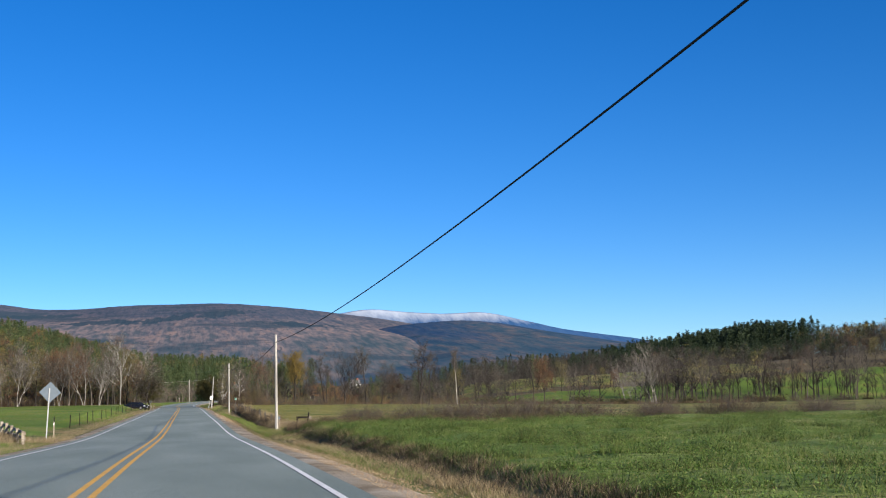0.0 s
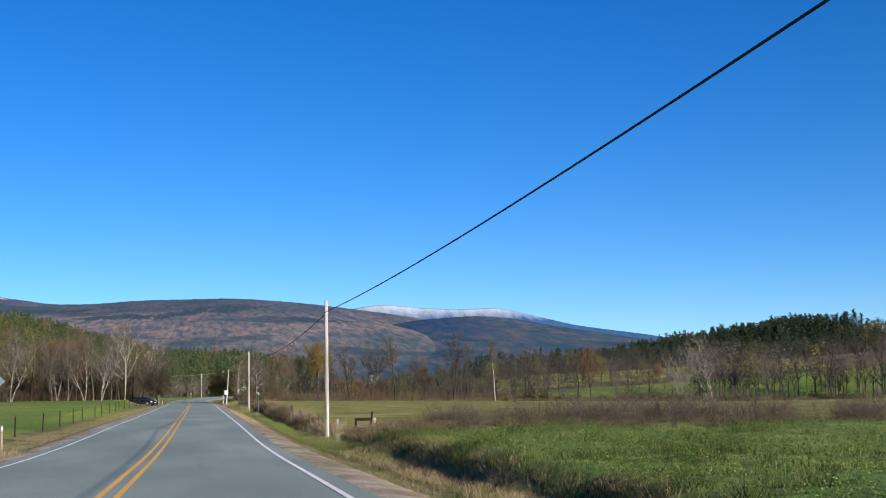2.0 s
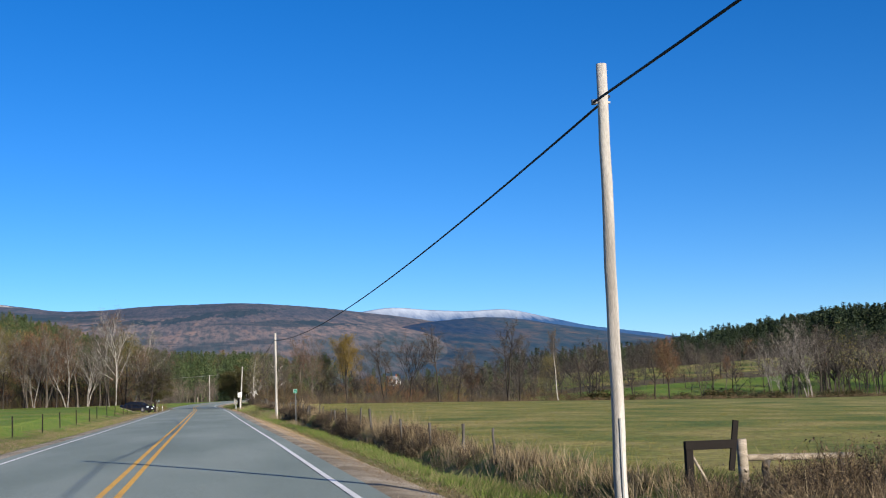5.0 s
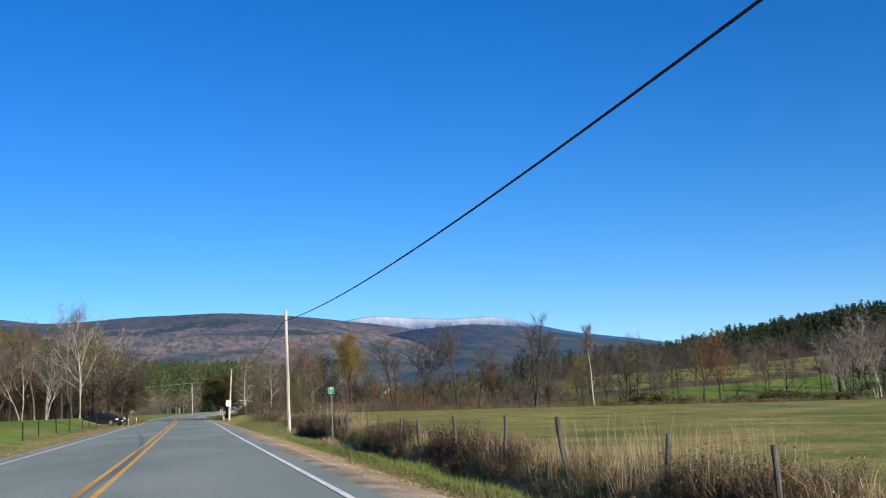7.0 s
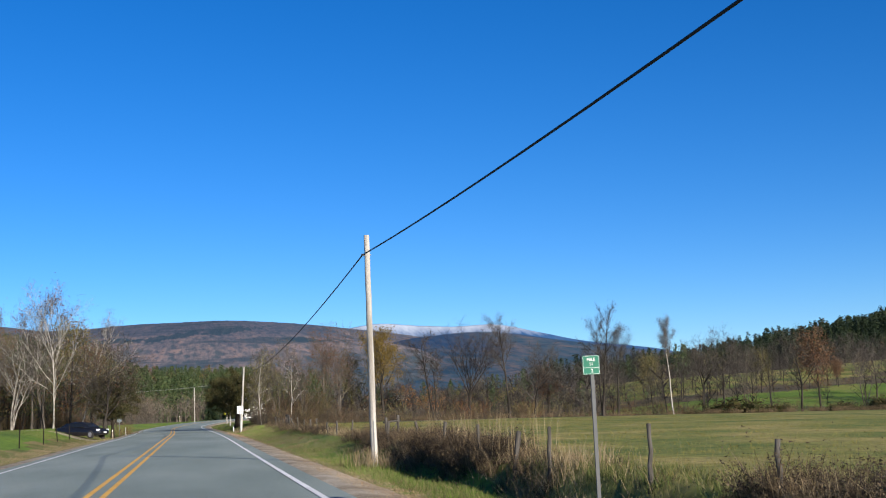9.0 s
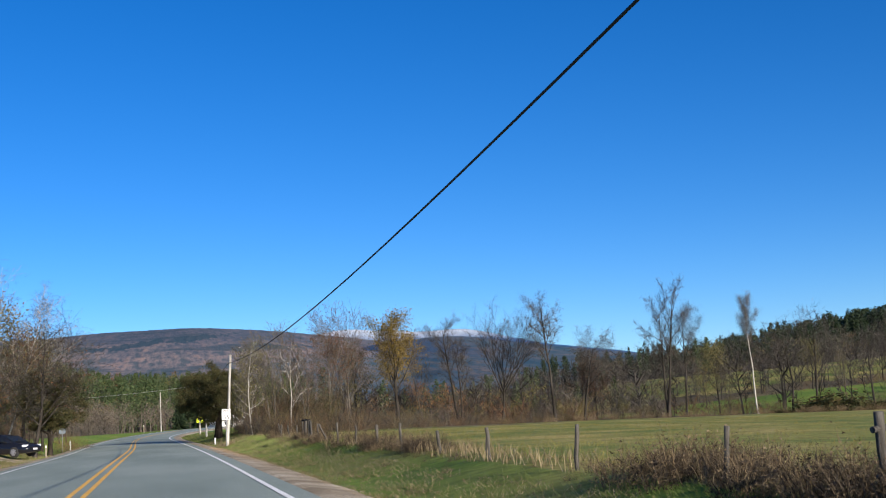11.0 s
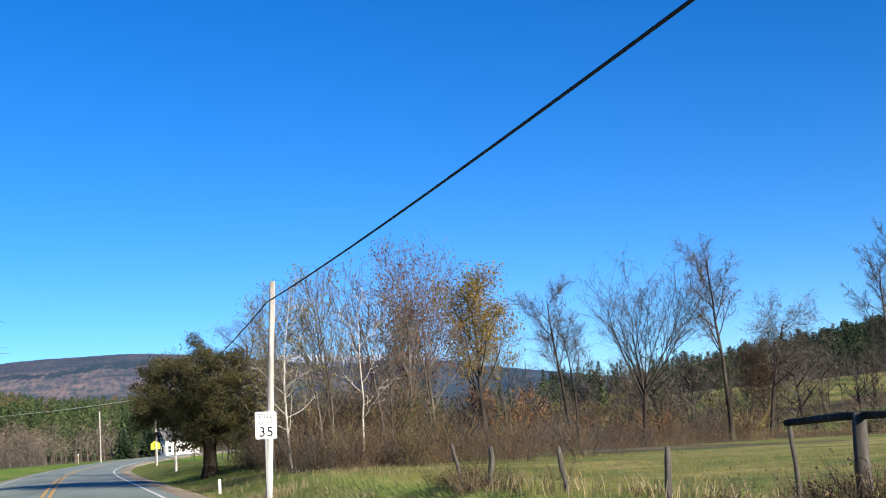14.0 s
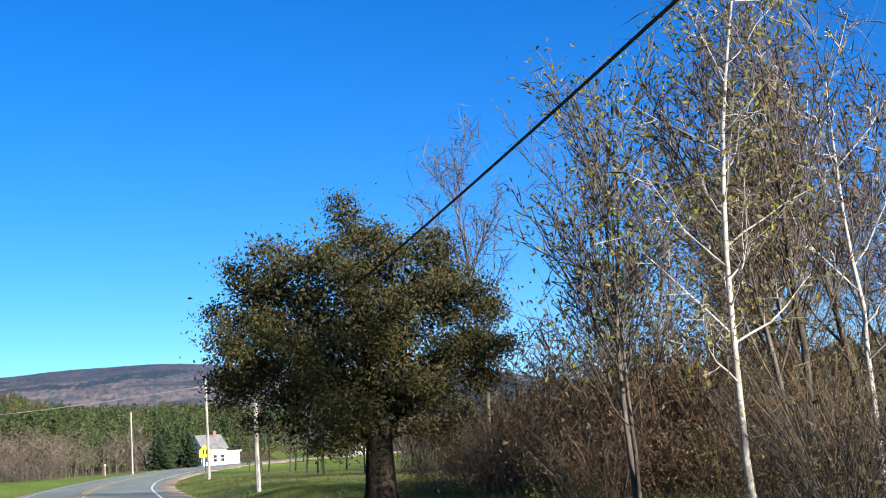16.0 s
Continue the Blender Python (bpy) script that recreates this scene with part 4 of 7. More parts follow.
_rg = np.random.RandomState(8)
PINES = [conifer(_rg) for _ in range(10)]
BARES = [far_bare(_rg) for _ in range(12)]
LEAFTREES = [clump_tree(_rg, 330) for _ in range(8)]
HALFBARE = [clump_tree(_rg, 150, 0.013) for _ in range(8)]
SCRUB = [shrub(_rg, 12, 26, 0.45, 0.016, 0.005) for _ in range(6)]
sp = []
for _ in range(1000):
    x = -175 + 225 * _rg.rand()
    y = 452 + 115 * _rg.rand() + 0.25 * max(0, x)
    d = x - float(road_x(np.array(min(y, 400))))
    if x < -6 or y > 500 + 1.2 * x:
        sp.append((x, y, (9.5 + 5 * _rg.rand()) * (1 if x > -30 else 0.85), 1.05))
strew("pine_wood", "dense green pine wood behind the bend in the road", "pine wood", PINES, sp, [M_PINE])
sp, sq = [], []
for _ in range(1250):  # the rise behind it
    x, y = -215 + 265 * _rg.rand(), 575 + 280 * _rg.rand()
    (sq if _rg.rand() < 0.16 else sp).append((x, y, 8.5 + 4.0 * _rg.rand(), 1.1))
strew("pine_wood", "green pine wood covering the rise beyond the bend", "pine wood", PINES, sp, [M_PINE])
strew("autumn_wood", "olive and yellow trees among the pines on the rise", "wood", LEAFTREES, sq[::2], [M_WOODTWIG, M_YELLOWLEAF])
strew("autumn_wood", "russet trees among the pines on the rise", "wood", LEAFTREES, sq[1::2], [M_WOODTWIG, M_RUSTLEAF])
sp = []
for _ in range(1000):
    x, y = -150 + 150 * _rg.rand(), 352 + 66 * _rg.rand()
    if x < -8 or (x < -0.5 and y > 385):
        sp.append((x, y, 2.4 + 4.2 * _rg.rand(), 1.4))
for _ in range(150):
    sp.append((-85 + 70 * _rg.rand(), 262 + 80 * _rg.rand(), 6 + 3 * _rg.rand(), 1.0))
for _k, (_m, _l) in enumerate(((M_BANDLEAF, "band of grey leafless woodland below the pines"), (M_RUSTLEAF, "russet trees in the band below the pines"), (M_TANLEAF, "tan and olive trees in the band below the pines"))):
    strew("leafless_wood", _l, "wood", BARES, [q for i, q in enumerate(sp) if (0, 0, 1, 2, 0)[i % 5] == _k], [M_BANDTWIG, _m])
sp = []
for _ in range(1100):
    x = 4 + 150 * _rg.rand() ** 1.2
    y = 262 + 190 * _rg.rand() ** 1.2
    if y < 316 and x > 56 or float(lump(x, y, 6, 9.0)) < -0.35:
        continue
    if x < 14 + 0.12 * (y - 262):
        continue
    sp.append((x, y, 2.5 + 5 * _rg.rand() ** 1.5, 1.3))
for _k, (_m, _l) in enumerate(((M_GREYLEAF, "grey leafless valley woodland behind the tree row"), (M_RUSTLEAF, "russet valley trees behind the tree row"), (M_TANLEAF, "tan and olive valley trees behind the tree row"))):
    strew("leafless_wood", _l, "wood", BARES, [q for q in sp if _patch(q[0], q[1]) == _k], [M_WOODTWIG, _m])
    strew("valley_scrub", _l.replace("trees", "scrub").replace("woodland", "scrub"), "scrub", SCRUB, [(q[0] + 2, q[1] - 2, 1.0 + 0.3 * q[2], 1.7) for q in sp[::2] if _patch(q[0] + 9, q[1] + 5) == _k], [_m])
sp = []
for _ in range(60):
    x, y = 22 + 90 * _rg.rand(), 345 + 140 * _rg.rand()
    sp.append((x, y, 5 + 3 * _rg.rand(), 1.0))
for _ in range(80):  # pines standing behind the west wood
    x = -14 - 85 * _rg.rand()
    sp.append((x, 276 + 36 * _rg.rand(), 6.0 + 3.5 * _rg.rand() + 0.03 * abs(x), 1.15))
strew("pine_wood", "scattered green pines in the valley and behind the west wood", "pine wood", PINES, sp, [M_PINE])
sp = []
for _ in range(70):  # low leafy trees along its edge
    x = -12 - 62 * _rg.rand()
    sp.append((x, 232 + 9 * _rg.rand(), 2.6 + 3.2 * _rg.rand(), 1.2))
for _ in range(300):  # leafy trees filling the west wood
    x = -11 - 85 * _rg.rand()
    sp.append((x, 236 + 48 * _rg.rand() + 0.04 * abs(x), (4.2 + 3.6 * _rg.rand()) * (1.0 if x < -18 else 0.8), 1.15))
for _m, _l, _a, _b in ((M_RUSTLEAF, "rust-brown leaved trees filling the west wood", 0, 3), (M_YELLOWLEAF, "olive and yellow leaved trees filling the west wood", 3, 5), (M_ORANGELEAF, "orange-brown leaved trees filling the west wood", 5, 6), (M_TANLEAF, "tan leaved trees filling the west wood", 6, 8), (M_PINE, "dark green trees filling the west wood", 8, 10)):
    strew("autumn_wood", _l, "wood", LEAFTREES, [q for i, q in enumerate(sp) if _a <= i % 10 < _b], [M_WOODTWIG, _m])
sp = []
for _ in range(300):  # autumn trees standing among the pines beyond the bend
    x = -175 + 122 * _rg.rand()
    sp.append((x, 440 + 110 * _rg.rand(), 9.0 + 4.5 * _rg.rand(), 1.1))
for _m, _l, _a, _b in ((M_YELLOWLEAF, "yellow-olive trees among the pines", 0, 2), (M_RUSTLEAF, "rust-brown trees among the pines", 2, 3), (M_PINE, "dark green trees among the pines", 3, 4)):
    strew("autumn_wood", _l, "wood", LEAFTREES, [q for i, q in enumerate(sp) if _a <= i % 4 < _b], [M_WOODTWIG, _m])
sp = []
for _ in range(150):  # half-bare trees of the valley behind the row
    x = 8 + 62 * _rg.rand()
    sp.append((x, 262 + 70 * _rg.rand() + 0.3 * x, (2.8 + 2.6 * _rg.rand()) * (1.25 if x < 16 else 1.0), 1.3))
for _m, _l, _a, _b in ((M_GREYLEAF, "grey half-bare trees across the valley", 0, 4), (M_RUSTLEAF, "rusty half-bare trees across the valley", 4, 6), (M_TANLEAF, "olive half-bare trees across the valley", 6, 8), (M_PINE, "dark green trees across the valley", 8, 9)):
    strew("valley_trees", _l, "wood", HALFBARE if _b != 9 else PINES, [q for i, q in enumerate(sp) if _a <= i % 9 < _b], [M_WOODTWIG, _m] if _b != 9 else [_m])
sp = [(38 + 9 * _rg.rand(), 300 + 10 * _rg.rand(), 3.6 + 1.4 * _rg.rand(), 1.4) for _ in range(8)]
strew("autumn_wood", "yellow leaved trees at the foot of the hill", "wood", LEAFTREES, sp, [M_WOODTWIG, M_YELLOWLEAF])
sp = [(21 + 13 * _rg.rand(), 268 + 14 * _rg.rand(), 3.4 + 1.6 * _rg.rand(), 1.3) for _ in range(9)]
strew("autumn_wood", "orange-brown trees behind the tree row", "wood", LEAFTREES, sp, [M_WOODTWIG, M_ORANGELEAF])
sp, sq = [], []
for _ in range(760):  # the pine wall along the crest, giving way to hardwoods at its eastern end
    x, y = 128 + 110 * _rg.rand(), 450 + 60 * _rg.rand()
    sp.append((x, y, min(12, max(5.5, 6.0 + 0.085 * (x - 155))) + 2.4 * float(smooth01(135, 165, x)) + 1.0 * _rg.randn(), 1.15))
for _ in range(330):
    sp.append((84 + 150 * _rg.rand(), 402 + 60 * _rg.rand(), 5 + 4 * _rg.rand(), 1.1))
for _ in range(170):
    sp.append((225 + 140 * _rg.rand(), 430 + 80 * _rg.rand(), 8 + 5 * _rg.rand(), 1.1))
tall = [(225 + 150 * _rg.rand(), 425 + 85 * _rg.rand(), 8.5 + 4 * _rg.rand(), 1.5) for _ in range(260)] + [(100 + 150 * _rg.rand() ** 0.8, 398 + 40 * _rg.rand(), 3.6 + 3.4 * _rg.rand(), 1.25) for _ in range(90)]
for _m, _l, _a, _b in ((M_HILLLEAF, "grey half-bare trees on the hill", 0, 5), (M_RUSTLEAF, "russet half-bare trees on the hill", 5, 7), (M_TANLEAF, "tan half-bare trees on the hill", 7, 9), (M_YELLOWLEAF, "yellow leaved trees on the hill", 9, 10)):
    strew("hill_trees", _l, "wood", LEAFTREES, [q for i, q in enumerate(tall) if _a <= i % 10 < _b], [M_WOODTWIG, _m])
for _ in range(900):  # hardwoods between the meadow and the pines
    x, y = 56 + 260 * _rg.rand() ** 1.15, 318 + 150 * _rg.rand() ** 1.2
    if 62 < x < 190 and 322 < y < 398 and _rg.rand() > 0.05 or float(lump(x, y, 6, 9.0)) < -0.1:
        continue
    sq.append((x, y, (3 + 5.5 * _rg.rand() ** 1.4) * (1 if y > 340 else 0.6), 1.25))
for _ in range(22):  # a few on the meadow itself
    sq.append((70 + 110 * _rg.rand(), 262 + 60 * _rg.rand(), 3 + 3 * _rg.rand(), 1.2))
strew("pine_wood", "dark pines crowning the hill", "pine wood", PINES, sp, [M_DARKPINE])
for _k, (_m, _l) in enumerate(((M_HILLLEAF, "grey leafless hardwoods on the hillside"), (M_RUSTLEAF, "russet hardwoods on the hillside"), (M_TANLEAF, "tan and olive hardwoods on the hillside"))):
    strew("leafless_wood", _l, "wood", BARES, [q for q in sq if _patch(q[0], q[1]) == _k], [M_WOODTWIG, _m])
    strew("hill_scrub", _l.replace("hardwoods", "scrub under the hardwoods"), "scrub", SCRUB, [(q[0] + 2.5, q[1] - 2, 1.2 + 0.3 * q[2], 1.7) for q in sq[::2] if _patch(q[0] + 9, q[1] + 5) == _k], [_m])


# ---- brush, weeds and grass ----
M_LAWNBLADE = leaf_mat("bright_grass_blades", [(0.075, 0.135, 0.02), (0.1, 0.165, 0.026), (0.15, 0.18, 0.045), (0.19, 0.18, 0.07)], 0.35)
SHRUBS = [shrub(_rg, 20, 60, 0.42, 0.008, 0.0022) for _ in range(8)]
LEAFY = [shrub(_rg, 16, 170, 0.42, 0.0085, 0.0022) for _ in range(6)]
WEEDS = [shrub(_rg, 26, 62, 0.34, 0.015, 0.0045) for _ in range(8)]
HEDGE = [shrub(_rg, 34, 70, 0.55, 0.006, 0.0024) for _ in range(8)]
sp, sq = [], []
for _k in range(46):  # hedge between hayfield and mown field: separate bushes with gaps near the road, closing up further off
    x = 10.2 + 80 * (_k / 46) ** 1.15 + 0.7 * _rg.randn()
    y, h = 73.0 + 1.3 * _rg.randn() + 0.02 * x, (1.7 + 0.9 * _rg.rand()) * (0.8 if x < 11.5 else 1.12)
    for _ in range(9):
        sp.append((x + 0.55 * _rg.randn(), y + 0.45 * _rg.randn(), h * (0.55 + 0.5 * _rg.rand()), 1.0))
for _ in range(260):
    x = 13 + 78 * _rg.rand()
    sq.append((x, 73.8 + 1.3 * _rg.randn() + 0.02 * x, 0.7 + 0.8 * _rg.rand(), 0.9))
strew("hedge_brush", "leafless grey-brown bushes of arching stems between two fields", "brush", HEDGE, sp, [M_GREYLEAF])
strew("hedge_brush", "reddish brown brush and dead stalks between two fields", "brush", HEDGE, sp[::2] + sq, [M_THICKET])
sp = []
for _ in range(120):
    sp.append((4.8 + 5 * _rg.rand(), 226 + 22 * _rg.rand(), 1.2 + 1.4 * _rg.rand(), 1.0))
for _ in range(420):  # thicket behind the sign
    x, y = 5.2 + 26 * _rg.rand() ** 1.1, 224 + 26 * _rg.rand()
    if x > 16 and y < 236 + 0.5 * (x - 16):
        continue
    if x < 7.6 and y > 230.5:
        continue
    sp.append((x, y, (1.15 + 1.1 * _rg.rand()) * (1 + 0.35 * float(lump(x, y, 3.5, 2.0))) * (1.15 - 0.02 * (x - 5)), 1.05))
for _ in range(260):  # undergrowth along the far hedge
    x = 24 + 130 * _rg.rand()
    sp.append((x, 254 - 0.06 * (x - 20) + 5 * _rg.rand(), 0.9 + 1.4 * _rg.rand(), 1.2))
sq = [(6.6 + 5 * _rg.rand(), 233 + 14 * _rg.rand(), 2.9 + 1.7 * _rg.rand(), 0.8) for _ in range(80)]
strew("thicket", "tall olive-brown bushes at the thicket's roadside end", "thicket", LEAFY, sq[::3], [M_OLIVE_LEAF])
strew("thicket", "tall red-brown bushes at the thicket's roadside end", "thicket", LEAFY, sq[1::3] + sq[2::3], [M_THICKET])
strew("thicket", "dense brown leafless thicket with scattered dry leaves", "thicket", HEDGE, sp[::4], [M_THICKET])
strew("thicket", "dark grey-brown leafless stems of the thicket", "thicket", HEDGE, sp[2::4], [M_HILLLEAF])
strew("thicket", "olive and tan leaved bushes mixed into the thicket", "thicket", LEAFY, sp[1::8], [M_TANLEAF])
strew("thicket", "rust-leaved bushes crowding the thicket", "thicket", LEAFY, sp[5::16], [M_RUSTLEAF])
strew("thicket", "brown leaved bushes crowding the thicket", "thicket", LEAFY, sp[3::8] + sp[13::16], [M_THICKET])
strew("thicket", "dark brown bushes crowding the thicket", "thicket", LEAFY, sp[7::8], [M_WEED])
sp = []
for _ in range(240):  # scrub at the foot of the band below the pines
    sp.append((-9 - 110 * _rg.rand(), 345 + 12 * _rg.rand(), 1.5 + 2.0 * _rg.rand(), 1.6))
strew("scrub", "grey-brown scrub at the foot of the leafless band", "scrub", [shrub(_rg, 16, 40, 0.4, 0.016, 0.004) for _ in range(5)], sp, [M_GREYLEAF])
sp = []
for _ in range(520):  # undergrowth of the west wood
    x = -10 - 80 * _rg.rand()
    sp.append((x, 231 + 14 * _rg.rand() + 0.03 * abs(x), 1.0 + 1.6 * _rg.rand(), 1.1))
for _ in range(24):
    sp.append((-8.5 + 2.5 * _rg.rand(), 228 + 16 * _rg.rand(), 0.7 + 0.9 * _rg.rand(), 1.0))
strew("undergrowth", "brown tangled undergrowth at the foot of the wood", "undergrowth", SHRUBS, sp[::2], [M_BRUSH])
strew("undergrowth", "rust-leaved bushes at the foot of the wood", "undergrowth", LEAFY, [(q[0], q[1] + 2, q[2] * 1.25, q[3]) for q in sp[1::4]], [M_RUSTLEAF])
strew("undergrowth", "olive and tan bushes at the foot of the wood", "undergrowth", LEAFY, [(q[0], q[1] + 2, q[2] * 1.25, q[3]) for q in sp[3::4]], [M_TANLEAF])
sp = []
def heap(y):
    """How rank the weeds stand along the fence: heaps with open gaps between."""
    return np.interp(y, (77, 97, 98, 101, 102, 106, 107.5, 111, 112.5, 116, 116.7, 119.5, 120.5, 127, 127.6, 132.8, 133.5, 137, 138, 147, 148.5, 157, 160, 166, 180, 186, 189, 193, 194, 201, 202, 206, 209, 215),
                     (0.55, 0.6, 0.9, 0.9, 0.7, 0.7, 0.85, 0.8, 1.0, 1.0, 0.25, 0.25, 0.75, 0.75, 0.04, 0.04, 0.6, 0.6, 1.0, 1.0, 0.7, 0.7, 0.25, 0.5, 0.5, 0.15, 0.22, 0.22, 0.45, 0.4, 0.2, 0.3, 0.5, 0.5))


for _ in range(1700):  # weeds along fence and ditch
    y = 77 + 132 * _rg.rand()
    dens = float(heap(y))
    if _rg.rand() > dens:
        continue
    o = 7.4 + 0.4 * _rg.randn()
    sp.append((float(road_x(np.array(y))) + o, y, (0.22 + 0.34 * _rg.rand() ** 1.3) * (0.5 + 0.75 * dens) * (1 if y < 124 else 1.25 if y < 158 else 0.75), 1.2))
for _ in range(150):  # tall clump by the gateway
    x, y = 6.6 + 3.0 * _rg.rand(), 69.5 + 6 * _rg.rand()
    sp.append((x, y, (0.45 + 0.35 * _rg.rand()) * (1.25 if x > 7.8 and y > 72 else 0.8), 1.0))
for _ in range(620):  # rank weeds between the hay and the hedge
    x, y = 6.0 + 14.0 * _rg.rand() ** 1.3, 63.2 + 8.5 * _rg.rand()
    sp.append((x, y, 0.22 + 0.4 * _rg.rand(), 1.2))
for _ in range(260):  # dry weeds along the foot of the hedge
    x = 10.5 + 45 * _rg.rand() ** 1.3
    sp.append((x, 70.5 + 1.6 * _rg.rand() + 0.02 * x, 0.4 + 0.5 * _rg.rand(), 1.1))
for _ in range(70):
    sp.append((9.4 + 3.6 * _rg.rand(), 70.5 + 2.5 * _rg.rand(), 0.35 + 0.4 * _rg.rand(), 1.1))
for y0, n in ((114, 26), (99.5, 24), (94, 20), (152, 34), (146, 30), (141, 34), (156, 26), (172, 8), (176.5, 10), (182, 14), (190, 16), (196, 18), (206, 12)):
    for _ in range(n):
        sp.append((float(road_x(np.array(y0))) + 7.5 + 0.45 * _rg.randn(), y0 + 1.1 * _rg.randn(), 0.45 + 0.3 * _rg.rand(), 1.2))
for _ in range(70):  # weeds round the warning sign
    sp.append((-7.2 - 2.6 * _rg.rand(), 62.5 + 6 * _rg.rand(), 0.3 + 0.4 * _rg.rand(), 1.1))
M_TANWEED = leaf_mat("tan_dead_weeds", [(0.09, 0.062, 0.036), (0.15, 0.11, 0.065), (0.22, 0.165, 0.1)], 0.25)
strew("roadside_weeds", "brown dried goldenrod and weeds along the fence", "weeds", WEEDS, [q for i, q in enumerate(sp) if i % 3], [M_WEED])
strew("roadside_weeds", "tan dead weeds and straw along the fence", "weeds", WEEDS, [(q[0], q[1], q[2] * 1.08, q[3]) for q in sp[::3]], [M_TANWEED])

FENCEBUSH = [shrub(_rg, 24, 210, 0.38, 0.012, 0.0035) for _ in range(5)]
sp = []
for o, y, h in ((7.5, 171.4, 0.62), (7.3, 172.1, 0.55), (7.8, 170.9, 0.5), (7.2, 171.8, 0.6), (7.5, 172.0, 0.64), (7.4, 174.7, 0.45), (7.3, 175.1, 0.4), (7.1, 177.0, 0.62), (7.2, 177.6, 0.55), (7.0, 176.6, 0.5), (7.3, 182, 0.5), (7.2, 189, 0.5), (7.5, 196, 0.6), (7.2, 195.2, 0.5)):
    for _k in range(4):
        sp.append((float(road_x(np.array(y))) + o + 0.12 * _rg.randn(), y + 0.2 * _rg.randn(), h * (0.75 + 0.35 * _rg.rand()), 1.0))
for y0, y1, h, n in ((112.4, 116.2, 0.9, 34), (108.6, 111.4, 0.6, 14), (120.4, 126.8, 0.78, 46), (138.0, 146.5, 0.85, 46), (98.0, 101.4, 0.66, 22), (189.4, 192.6, 0.42, 14), (194.6, 199.0, 0.36, 18), (204.8, 207.4, 0.3, 10)):
    for _ in range(n):
        y = y0 + (y1 - y0) * _rg.rand()
        sp.append((float(road_x(np.array(y))) + 7.35 + 0.3 * _rg.randn(), y, h * (0.65 + 0.5 * _rg.rand()), 1.0))
strew("fence_bushes", "dark brown leafy bushes growing through the fence", "bushes", FENCEBUSH, sp, [M_WEED])
sp = [(11 + 100 * _rg.rand(), 0, 0.5 + 0.45 * _rg.rand(), 1.3) for _ in range(330)]
strew("field_edge_straw", "bleached tan straw along the far edge of the mown field", "weeds", WEEDS, [(q[0], 246.5 - 0.06 * max(0, q[0] - 20) + 1.0 * _rg.randn(), q[2], q[3]) for q in sp], [M_TANWEED])
sp = []
for _ in range(38):  # dark bushes at the foot of the hill meadow, of all sizes, with gaps
    x, h = 52 + 95 * _rg.rand(), 0.7 + 1.9 * _rg.rand() ** 2.2
    for _k in range(7):
        sp.append((x + 0.55 * h * _rg.randn(), 251 - 0.06 * (x - 20) + 0.5 * _rg.randn(), h * (0.65 + 0.4 * _rg.rand()), 1.5))
strew("hedge_trees", "broad dark evergreen at the field's far edge", "trees", LEAFTREES, [(90.6, 248.6, 4.0, 1.9), (92.2, 249.0, 4.6, 1.8), (108, 247.4, 3.2, 1.7)], [M_WOODTWIG, M_DARKPINE])
front = [(x, 250 + 22 * _rg.rand(), 3.0 + 5.5 * _rg.rand() ** 1.2, 1.0) for x in 50 + 110 * _rg.rand(110) if math.sin(x * 0.31) + math.sin(x * 0.83 + 1) > 0.2 * _rg.randn()]
for _m, _l, _a, _b in ((M_GREYLEAF, "grey half-bare small trees along the field's far hedge", 0, 3), (M_RUSTLEAF, "russet half-bare small trees along the field's far hedge", 3, 4), (M_TANLEAF, "olive small trees along the field's far hedge", 4, 5)):
    strew("hedge_trees", _l, "trees", BARES + HALFBARE[:4], [q for i, q in enumerate(front) if _a <= i % 5 < _b], [M_WOODTWIG, _m])
tall = [(97 + 58 * _rg.rand(), 252 + 26 * _rg.rand(), 6.5 + 5.5 * _rg.rand(), 1.0) for _ in range(64)]
for _m, _l, _a, _b in ((M_HILLLEAF, "tall grey-brown trees by the field's far corner", 0, 5), (M_RUSTLEAF, "tall russet trees by the field's far corner", 5, 6), (M_TANLEAF, "tall olive trees by the field's far corner", 6, 8)):
    strew("hedge_trees", _l, "trees", LEAFTREES[:3] + HALFBARE[:4] + BARES[:5], [q for i, q in enumerate(tall) if _a <= i % 8 < _b], [M_WOODTWIG, _m])
sp2 = [(56 + 200 * _rg.rand() ** 1.2, 316 + 4 * _rg.randn(), 0.8 + 1.3 * _rg.rand(), 1.7) for _ in range(150)] + [(14 + 44 * _rg.rand(), 259 + 2.5 * _rg.randn(), 1.2 + 2 * _rg.rand(), 1.5) for _ in range(90)]
for _k, (_m, _l) in enumerate(((M_GREYLEAF, "grey scrub along the wood's foot"), (M_RUSTLEAF, "russet scrub along the wood's foot"), (M_TANLEAF, "olive scrub along the wood's foot"))):
    strew("edge_scrub", _l, "scrub", SCRUB, sp2[_k::3], [_m])
strew("edge_scrub", "dark scrub under the trees on the crest", "scrub", SCRUB, [(90 + 280 * _rg.rand(), 400 + 26 * _rg.rand(), 2.0 + 2.5 * _rg.rand(), 1.7) for _ in range(420)], [M_HILLLEAF])
strew("hedge_bushes", "low dark evergreen bushes along the field's far edge", "bushes", [shrub(_rg, 10, 90, 0.4, 0.045, 0.005) for _ in range(5)], sp, [M_OLIVE_LEAF])


